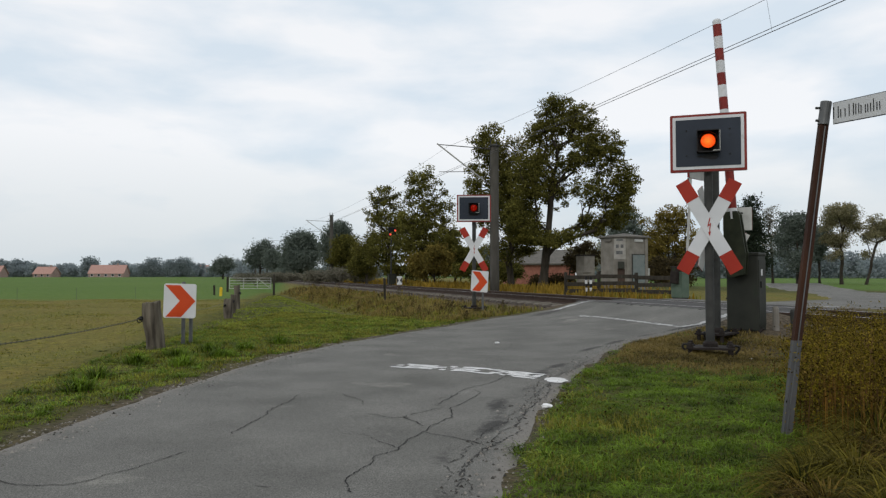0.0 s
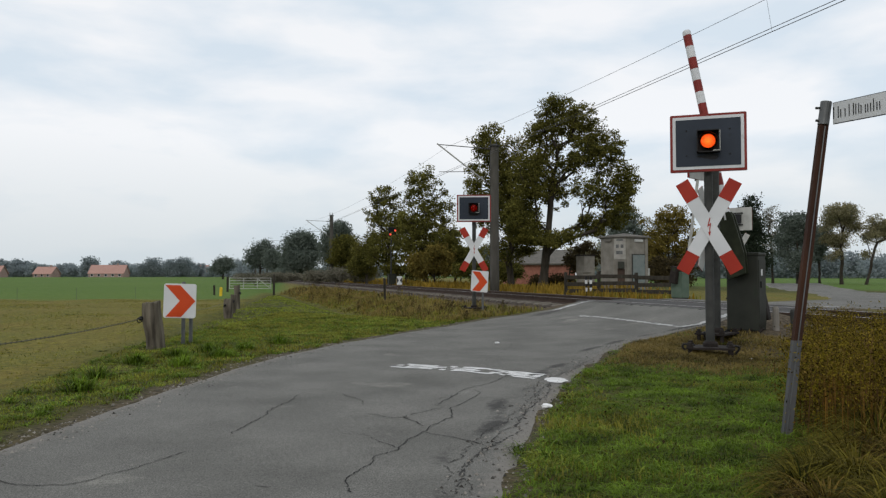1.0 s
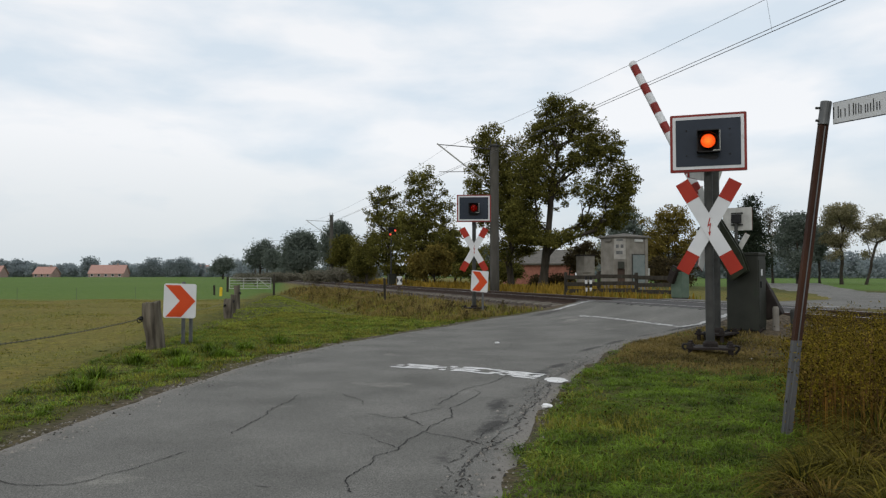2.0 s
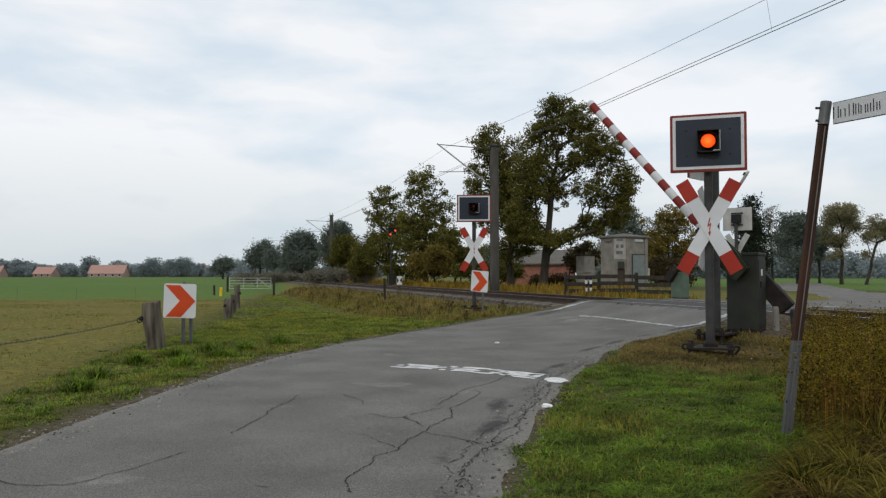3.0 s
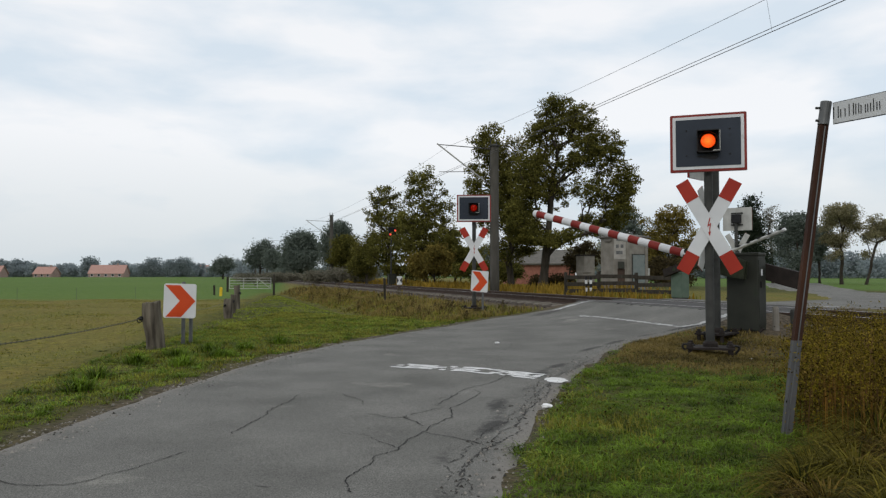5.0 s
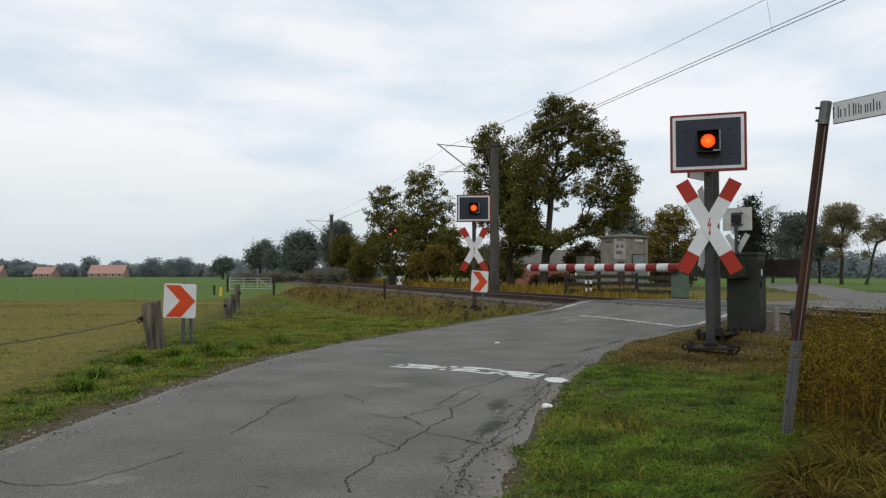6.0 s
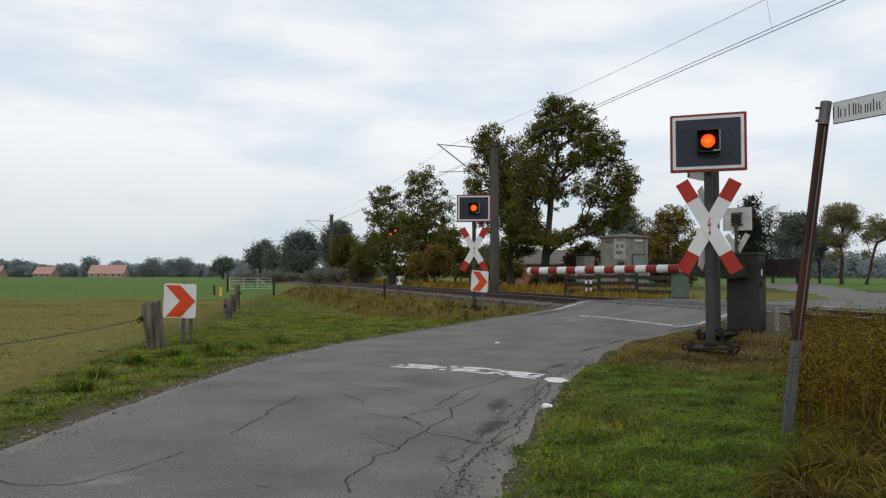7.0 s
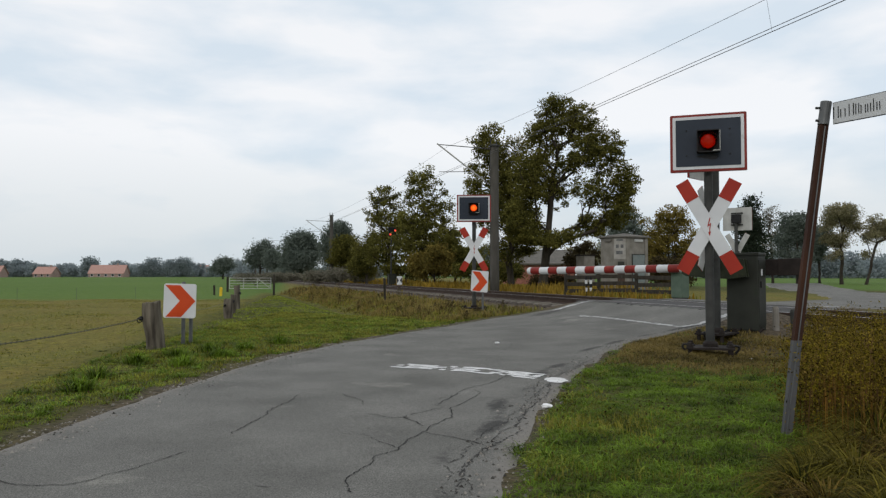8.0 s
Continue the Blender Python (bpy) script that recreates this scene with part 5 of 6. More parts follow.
verge(48000, -4.6, 0.5, 4.0, 20, 1.2, left_keep, 0.02, 0.055, 0.007, GRASS_LIGHT, "green grass along the road edge", 0.7, 2.4, 5)
verge(62000, -4.8, 1.5, 4.0, 22, 1.2, left_keep, 0.025, 0.07, 0.007, GRASS_MIX, "yellowish grass along the road edge", 0.5, 2.2, 6)
pasture_keep = lambda x, y: (x < fence_line(y)) & (x > -0.62 * y - 0.3)
verge(60000, -20, -4.0, 6.0, 33, 1.1, pasture_keep, 0.012, 0.034, 0.010, GRASS_MIX, "short dry pasture grass behind the wire fence", 0.6, 0.8, 7)
bank_keep = lambda x, y: (track_q(x, y) > -5.4) & (track_q(x, y) < -2.25) & (rdist(x, y) > 0.25) & (track_s(x, y) > 19.5)
verge(26000, -12, 4, 17.5, 62, 1.25, bank_keep, 0.03, 0.26, 0.011, GRASS_DRY, "tall brown grass on the railway bank", 0.35, 1.3, 8)
verge(36000, -10, 4, 17.5, 50, 1.2, bank_keep, 0.03, 0.14, 0.011, GRASS_MIX, "yellowish grass on the railway bank", 0.4, 1.3, 9)
far_keep = lambda x, y: (track_q(x, y) > 2.5) & (track_q(x, y) < 7.5) & (rdist(x, y) > 0.4) & (track_s(x, y) > 26)
verge(40000, -12, 9, 24, 85, 1.0, far_keep, 0.2, 0.6, 0.018, GRASS_ORANGE, "tall orange-brown grass beyond the track", 0.35, 0.9, 10)
verge(16000, -12, 11, 22, 70, 1.0, far_keep, 0.1, 0.35, 0.016, GRASS_MIX, "yellow grass beyond the track", 0.35, 0.9, 12)
lane_keep = lambda x, y: (x > fence_line(y)) & (track_q(x, y) < -4.8) & (rdist(x, y) > 0.1)
verge(42000, -9, 2, 13, 46, 1.3, lane_keep, 0.02, 0.06, 0.011, GRASS_LIGHT, "green grass on the farm lane", 0.5, 1.2, 13)


def arching(name, cx, cy, n, h, w, mat, r, label, spread=0.06, reach=0.9):
    """Long blades that rise from a crown and arch outwards on all sides."""
    cx, cy = np.broadcast_to(cx, n), np.broadcast_to(cy, n)
    a = r.uniform(0, 2 * np.pi, n)
    off = np.abs(r.normal(0, spread, n))
    ln = h * r.uniform(0.45, 1.25, n)
    out = reach * r.uniform(0.3, 1.0, n) ** 0.7
    k = 4 if n > 5000 else 6
    t = np.linspace(0, 1, k)[None]
    rad = off[:, None] + (ln * out)[:, None] * t ** 1.6
    z = ln[:, None] * (1.25 * t - (0.25 + 0.9 * np.minimum(out[:, None], 1.15) ** 1.3) * t ** 2.2)
    x = cx[:, None] + rad * np.cos(a)[:, None]
    y = cy[:, None] + rad * np.sin(a)[:, None]
    z = np.maximum(z, 0.01) + land(cx, cy)[:, None] - 0.01
    half = (w * r.uniform(0.6, 1.3, n))[:, None] * (1 - t ** 2 * 0.95) / 2
    px, py = -np.sin(a)[:, None] * half, np.cos(a)[:, None] * half
    v = np.stack([np.stack([x - px, y - py, z], 2), np.stack([x + px, y + py, z], 2)], 2).reshape(-1, 3)
    b = np.arange(n)[:, None] * 2 * k + 2 * np.arange(k - 1)[None]
    b = b.ravel()
    return tagged(soup(name, v, np.stack([b, b + 1, b + 3, b + 2], 1), mat), label, "grass tussock")


for i, (x, y, n, h, mat) in enumerate(((2.3, 4.3, 700, 0.24, TUSSOCK_MIX), (2.55, 4.45, 800, 0.3, TUSSOCK_MIX), (2.1, 3.85, 800, 0.27, TUSSOCK_MIX), (2.5, 4.1, 800, 0.3, TUSSOCK_DRY), (2.75, 4.8, 700, 0.34, TUSSOCK_MIX), (2.95, 5.2, 700, 0.36, TUSSOCK_DRY), (2.1, 3.45, 800, 0.27, TUSSOCK_MIX), (2.4, 3.75, 800, 0.3, TUSSOCK_DRY), (1.78, 3.75, 700, 0.22, TUSSOCK_MIX), (1.72, 3.4, 700, 0.22, TUSSOCK_DRY), (1.9, 3.2, 800, 0.27, TUSSOCK_MIX), (1.98, 4.05, 600, 0.2, TUSSOCK_MIX), (1.52, 3.2, 500, 0.16, GRASS_MIX), (2.3, 3.3, 700, 0.28, TUSSOCK_MIX), (2.62, 3.9, 600, 0.3, GRASS_MIX))):
    arching("grass_tussock", x, y, int(n * 1.1), h * 1.25, 0.0072, mat, np.random.default_rng(300 + i), "green tussock of long grass beside the leaning post" if mat is GRASS_GREEN else "arching tussock of long dry grass beside the leaning post", 0.07, 1.25)
for i, (x, y) in enumerate(((-3.6, 10.2), (-3.35, 10.8), (-2.9, 11.0), (-3.9, 9.6), (-3.2, 9.3), (-3.7, 8.1), (-3.0, 10.2), (-3.45, 7.2), (-2.6, 12.0))):
    arching("grass_tussock", x, y, 240, 0.2, 0.012, GRASS_GREEN, np.random.default_rng(330 + i), "broad green tussock at the field edge", 0.1)


def tufts(n, keep, x0, x1, y0, y1, power, h, w, mat, label, seed):
    """Many small arching tufts over a verge, as one stuff."""
    r = np.random.default_rng(seed)
    x, y = scatter(n, x0, x1, y0, y1, r, power)
    k = keep(x, y)
    x, y = x[k], y[k]
    m = 26
    cx, cy = np.repeat(x, m) + r.normal(0, 0.02, len(x) * m), np.repeat(y, m) + r.normal(0, 0.02, len(x) * m)
    hh = np.repeat(h * r.uniform(0.5, 1.3, len(x)), m)
    ob = arching("grass", cx, cy, len(cx), hh, w, mat, r, label, 0.02, 1.5)
    ob["category"], ob["kind"] = "grass", "stuff"


tufts(3800, right_keep, 0.2, 4.6, 2.7, 11.5, 1.4, 0.085, 0.0055, GRASS_GREEN, "small green grass tufts on the verge", 401)
tufts(900, lambda x, y: right_keep(x, y) & (clumpy(x, y, 2.4, 44) > 0.5), 0.2, 4.8, 2.7, 12, 1.3, 0.075, 0.0055, GRASS_MIX, "small yellowed grass tufts on the verge", 402)
tufts(1500, left_keep, -4.8, 0.8, 4.2, 19, 1.2, 0.11, 0.009, GRASS_GREEN, "small green grass tufts along the road", 403)
tufts(1500, left_keep, -4.8, 1.2, 4.2, 21, 1.2, 0.085, 0.009, GRASS_LIGHT, "small yellowed grass tufts along the road", 404)
tufts(900, pasture_keep, -16, -4.0, 6.5, 30, 1.2, 0.055, 0.012, GRASS_MIX, "small dry grass tufts in the pasture", 405)
tufts(900, lane_keep, -9, 2, 13, 44, 1.3, 0.07, 0.011, GRASS_LIGHT, "green grass tufts on the farm lane", 406)
tufts(700, bank_keep, -9, 3.5, 18, 48, 1.2, 0.34, 0.016, GRASS_DRY, "brown grass tufts on the railway bank", 407)
weed_keep = lambda x, y: (x > 0.5 * y) & (rdist(x, y) > 0.8)
verge(1500, 2.4, 4.4, 4.3, 6.9, 1.0, weed_keep, 0.25, 0.6, 0.007, STALK_ORANGE, "tall thin rust-brown stalks beside the post", 0.1, 1.5, 18)
straw_keep = lambda x, y: (rdist(x, y) > 0.15) & (track_q(x, y) < -2.2) & (np.hypot((x - 3.6) / 2.1, (y - 10.7) / 2.2) < 0.4 + 0.75 * grng.random(len(x)))
verge(60000, 1.6, 6.0, 8.2, 12.8, 1.0, straw_keep, 0.04, 0.085, 0.0075, GRASS_DRY, "cut straw-brown grass around the signal feet", 1.7, 2.4, 17)

def weed_patch():
    """Thicket of knee-high weeds: stems, side twigs, small leaves and dry heads."""
    r = np.random.default_rng(55)
    n = 900
    y = r.uniform(4.9, 11.0, n)
    x = y * r.uniform(0.475, 0.66, n) + r.normal(0, 0.08, n)
    ok = (rdist(x, y) > 0.6) & (track_q(x, y) < -1.9) & ~((np.hypot(x - 4.7, y - 12.0) < 1.25))
    x, y = x[ok], y[ok]
    n = len(x)
    h = (0.36 + 0.45 * clumpy(x, y, 2.2, 31)) * r.uniform(0.55, 1.2, n) * np.where(y > 8.0, 0.75, 1.0)
    z = land(x, y)
    lean = r.normal(0, 0.14, (n, 2))
    bend = blades("weed_stems", x, y, h * 1.04, 0.008 * r.uniform(0.6, 1.3, n), WEED_STEM, r, 0.16, "rusty upright weed stems beside the track")
    bend["category"] = "weeds"
    pts = []
    for i in range(n):
        k = r.integers(80, 170)
        t = r.uniform(0.12, 1.05, k)
        w = (0.012 + 0.05 * (1 - np.abs(t - 0.5)))[:, None]
        c = np.stack([x[i] + lean[i, 0] * t * h[i], y[i] + lean[i, 1] * t * h[i], z[i] + t * h[i]], 1)
        pts.append(c + r.normal(0, 1, (k, 3)) * w * np.array([1, 1, 0.5]))
    p = np.concatenate(pts)
    half = r.random(len(p)) < 0.7
    tagged(leaf_cloud("weed_leaves", p[half], 0.0115, WEED_LEAF, None, r, 0.36), "yellow-green weed thicket on the track side", "weeds", kind="stuff")
    tagged(leaf_cloud("weed_heads", p[~half], 0.011, TUSSOCK_DRY, None, r, 0.5), "dry brown seed heads of the weed thicket", "weeds", kind="stuff")


weed_patch()


def bank_weeds():
    """Low clumps of withered herbs on the railway bank."""
    r = np.random.default_rng(61)
    x, y = scatter(1500, -12, 4, 17.5, 60, r, 1.2)
    ok = bank_keep(x, y) & (clumpy(x, y, 1.1, 71) > 0.42)
    x, y = x[ok], y[ok]
    for mat, pick, label in ((LEAF_BROWN, 0, "withered brown herbs on the railway bank"), (LEAF_YELLOW, 1, "yellowing herbs on the railway bank"), (GRASS_DRY, 2, "straw-coloured herbs on the railway bank")):
        k = np.arange(len(x)) % 3 == pick
        c = np.stack([x[k], y[k], land(x[k], y[k])], 1)
        tall = r.uniform(0.12, 0.42, len(c))
        c, tall = np.repeat(c, 80, axis=0), np.repeat(tall, 80)
        up = r.random(len(c))
        p = c + r.normal(0, 1, c.shape) * (0.3 * tall * (1.15 - up))[:, None] * np.array([1, 1, 0.1]) + np.stack([0 * up, 0 * up, up * tall], 1)
        tagged(leaf_cloud("bank_weeds", p, 0.028, mat, None, r, 0.4), label, "weeds", kind="stuff")


bank_weeds()


def litter_leaves():
    """Fallen leaves and small debris lying on the verge and road edge."""
    r = np.random.default_rng(8)
    x, y = scatter(2600, -4.0, 4.6, 3.0, 16, r, 1.3)
    d = rdist(x, y)
    ok = (d > 0.0) & (d < 1.6) & (r.random(len(x)) < 0.8)
    x, y = x[ok], y[ok]
    p = np.stack([x, y, land(x, y) + 0.03], 1)
    tagged(leaf_cloud("fallen_leaves", p, 0.012, LEAF_BROWN, None, r, 0.7), "small brown fallen leaves along the road edges", "leaves", kind="stuff")


litter_leaves()


def edge_gravel():
    """Loose grit and crumbled asphalt along the broken road edges."""
    r = np.random.default_rng(14)
    n = 95000
    x, y = scatter(n, -3.6, 5.2, 3.0, 17, r, 1.4)
    d = rdist(x, y)
    right = x > -0.6 + 0.18 * y - 0.9
    ok = (d > np.where(right, -0.4, -0.42) * r.random(n) ** 0.8 - 0.02) & (d < 0.16 * r.random(n)) & (r.random(n) < 0.3 + 0.7 * clumpy(x, y, 3, 15)) & (track_q(x, y) < -2.2)
    x, y = x[ok], y[ok]
    n = len(x)
    base = np.array([(1, 0, 0), (-0.6, 0.8, 0), (-0.6, -0.8, 0), (0, 0, 0.8)], dtype=float)
    tri = np.array([(0, 1, 3), (1, 2, 3), (2, 0, 3)])
    a = r.uniform(0, 6.3, n)
    c, s_ = np.cos(a)[:, None], np.sin(a)[:, None]
    sz = (0.004 + 0.014 * r.random(n) ** 3)[:, None] * r.uniform(0.6, 1.3, (n, 4))
    bx, by, bz = (base[None, :, 0] * c - base[None, :, 1] * s_) * sz, (base[None, :, 0] * s_ + base[None, :, 1] * c) * sz, base[None, :, 2] * sz
    z = land(x, y) + np.where(rdist(x, y) < 0, 0.012, 0.004)
    v = np.stack([x[:, None] + bx, y[:, None] + by, z[:, None] + bz], 2).reshape(-1, 3)
    f = (np.arange(n)[:, None, None] * 4 + tri[None]).reshape(-1, 3)
    m = material("road_edge_grit", (0.035, 0.032, 0.028), (0.26, 0.24, 0.21), 0.9, 3, island=0.85)
    tagged(soup("road_grit", v, f, m), "loose grey grit and crumbs along the road edges", "gravel", kind="stuff")


edge_gravel()


# ---- direction boards ----
def chevron_board(x, y, zc, yaw, roll, w, h, posts, label):
    t = thing("direction_board", pose(x, y, height(x, y), 0, 0, yaw), label, "road sign", "direction boards at the bend")
    up = zc - height(x, y)
    bm = bmesh.new()
    plate(bm, rounded(w, h, 0.035), 0.022, -0.03)
    b = part("panel", bm, M_WHITE, t, "white rounded sign panel", at=pose(0, 0, up, 0, roll, 0))
    bm = bmesh.new()
    o = [(-0.46, 0.455), (0.0, 0.455), (0.485, 0.0), (0.06, -0.47), (-0.42, -0.47), (0.0, 0.0)]
    plate(bm, [(px * w, pz * h) for px, pz in o], 0.004, -0.034)
    part("arrow", bm, M_ORANGE, b, "orange-red arrow")
    bm = bmesh.new()
    for k in (-0.25, 0.25):
        block(bm, (0.16, 0.03, 0.03), (0.03, 0.008, k * h))
    part("clamp", bm, M_OLDSTEEL, b)
    for dx, dy, top in posts:
        bm = bmesh.new()
        lathe(bm, [(0.03, -0.1), (0.03, up + top), (0.024, up + top + 0.01)], 10, m=Matrix.Translation((dx, dy, 0)))
        part("post", bm, M_STEEL, t, "grey metal post")
    return t


chevron_board(-4.08, 11.7, 0.70, 4, 1.5, 0.49, 0.53, ((0.04, 0.035, 0.285), (0.1, 0.25, -0.2)), "white board with a red arrow beside a wooden fence post")
chevron_board(1.06, 21.55, 0.92, -38, 4, 0.58, 0.6, ((0.07, 0.035, 0.2),), "white board with a red arrow before the crossing signal")


# ---- pasture fence ----
def wooden_post(x, y, r, h, lean, seed, label):
    rr = random.Random(seed)
    t = thing("fence_post", pose(x, y, height(x, y), lean[0], lean[1], seed * 37), label, "fence post", "posts of the pasture fence")
    bm = bmesh.new()
    n, rings = 22, []
    groove = [1 + rr.uniform(-0.11, 0.05) for _ in range(n)]
    for k in range(9):
        z = -0.15 + (h + 0.15) * k / 8
        f = 1 + 0.1 * math.sin(k * 1.3 + seed) * 0.4
        rings.append([bm.verts.new((r * f * g * math.cos(2 * math.pi * i / n) + 0.02 * math.sin(k * 0.7), r * f * g * math.sin(2 * math.pi * i / n), z + (rr.uniform(-0.02, 0.025) if k == 8 else 0))) for i, g in enumerate(groove)])
    for k in range(8):
        for i in range(n):
            bm.faces.new((rings[k][i], rings[k][(i + 1) % n], rings[k + 1][(i + 1) % n], rings[k + 1][i]))
    bm.faces.new(rings[-1])
    part("stake", bm, M_WOOD, t)
    bm = bmesh.new()
    lathe(bm, [(0.012, 0), (0.03, 0.02), (0.034, 0.05), (0.02, 0.07)], 8, m=Matrix.Translation((-r, 0, h * 0.68)) @ pose(0, 0, 0, 0, -90))
    ring = [Vector((-r - 0.06 + 0.035 * math.cos(a), 0, h * 0.68 - 0.02 + 0.035 * math.sin(a))) for a in [2 * math.pi * k / 12 for k in range(13)]]
    for a, b in zip(ring, ring[1:]):
        rod(bm, a, b, 0.008, n=6)
    part("wire_holder", bm, M_BLACK, t, "black plastic wire holder")
    return t


wooden_post(-4.255, 11.15, 0.135, 0.69, (2, -4), 1, "thick weathered grey fence post with cracked grain")
wooden_post(-5.6, 19.6, 0.12, 0.5, (0, 5), 2, "short weathered fence post with a broken top")
wooden_post(-5.95, 21.3, 0.09, 0.52, (3, 0), 3, "thin weathered fence post by the lane")
wooden_post(-6.55, 24.0, 0.1, 0.75, (0, 4), 4, "leaning weathered fence post by the lane")
wooden_post(-3.35, 5.3, 0.1, 0.7, (0, 2), 5, "weathered fence post at the pasture edge")


def fence_wire(a, b, sag, label):
    a, b = Vector(a), Vector(b)
    pts = [a.lerp(b, k / 40) - Vector((0, 0, sag * 4 * (k / 40) * (1 - k / 40))) for k in range(41)]
    w = wire("fence_wire", pts, 0.004, label)
    return tagged(w, category="fence wire")


W0, W1, W2, W3 = (-3.36, 5.3, 0.58), (-4.405, 11.1, 0.47), (-5.72, 19.55, 0.36), (-6.62, 24, 0.5)
fence_wire(W0, W1, 0.03, "barbed wire strung before the pasture")
fence_wire(W1, W2, 0.05, "barbed wire along the farm lane")
fence_wire(W2, W3, 0.04, "barbed wire along the farm lane")
for i in range(52):
    k = (i + 0.5) / 52
    p = Vector(W0).lerp(Vector(W1), k) - Vector((0, 0, 0.03 * 4 * k * (1 - k)))
    bm = bmesh.new()
    for a in (35, -35):
        d = Vector((0.35 * math.cos(radians(a)), 0, math.sin(radians(a)))) * 0.02
        rod(bm, -d, d, 0.0016, n=4)
    ob = part("wire_barb", bm, M_WIRE, None, at=pose(*p))
    tagged(ob, "small steel barb on the fence wire", "barb", "barbs of the fence wire")


def field_gate():
    t = thing("field_gate", pose(-13.9, 49.0, 0, 0, 0, -4), "pale grey tubular steel gate across the farm lane", "gate")
    for k in range(5):
        bm = bmesh.new()
        rod(bm, (0, 0, 0.22 + k * 0.17), (2.75, 0, 0.22 + k * 0.17), 0.017, n=8)
        part("bar", bm, M_ZINC, t)
    for x in (0.0, 0.95, 1.85, 2.75):
        bm = bmesh.new()
        rod(bm, (x, 0, 0.18), (x, 0, 0.92), 0.024, n=8)
        part("upright", bm, M_ZINC, t)
    bm = bmesh.new()
    rod(bm, (1.9, -0.01, 0.85), (2.7, -0.01, 0.25), 0.02, n=8)
    part("brace", bm, M_ZINC, t)
    for x, h in ((-0.12, 0.95), (2.95, 1.1)):
        bm = bmesh.new()
        lathe(bm, [(0.075, -0.2), (0.07, h), (0.04, h + 0.03)], 9, m=Matrix.Translation((x, 0, 0)))
        part("gate_post", bm, M_DARKWOOD, t, "dark wooden gate post")


field_gate()


def marker_post(x, y, h, r, mat, label, name="marker_post", cap=None):
    t = thing(name, pose(x, y, height(x, y), random.uniform(-2, 2), random.uniform(-2, 2), 0), label, "post")
    bm = bmesh.new()
    lathe(bm, [(r, -0.15), (r, h - 0.04), (r * 0.7, h)], 10)
    part("shaft", bm, mat, t)
    if cap:
        bm = bmesh.new()
        lathe(bm, [(r * 1.2, h - 0.14), (r * 1.2, h - 0.02), (r * 0.8, h + 0.01)], 10)
        part("cap", bm, cap, t)
    return t


marker_post(-11.95, 40.5, 0.48, 0.08, M_YELLOW, "yellow plastic marker post beside the lane")
marker_post(-12.6, 41.5, 0.55, 0.06, M_DARKWOOD, "dark wooden stake beside the marker post")
marker_post(-2.35, 30.5, 1.0, 0.05, M_DARKWOOD, "dark wooden post on the railway bank")
marker_post(5.28, 11.95, 0.38, 0.05, M_CONCRETE, "short concrete post beside the barrier cabinet")
marker_post(5.62, 12.1, 0.3, 0.04, M_OLDSTEEL, "short rusty steel post beside the barrier cabinet")
for k in range(9):
    marker_post(-11 - k * 2.6, 33.4 - 0.05 * k, 0.55, 0.006, M_STEEL, "thin pale stake along the green field")


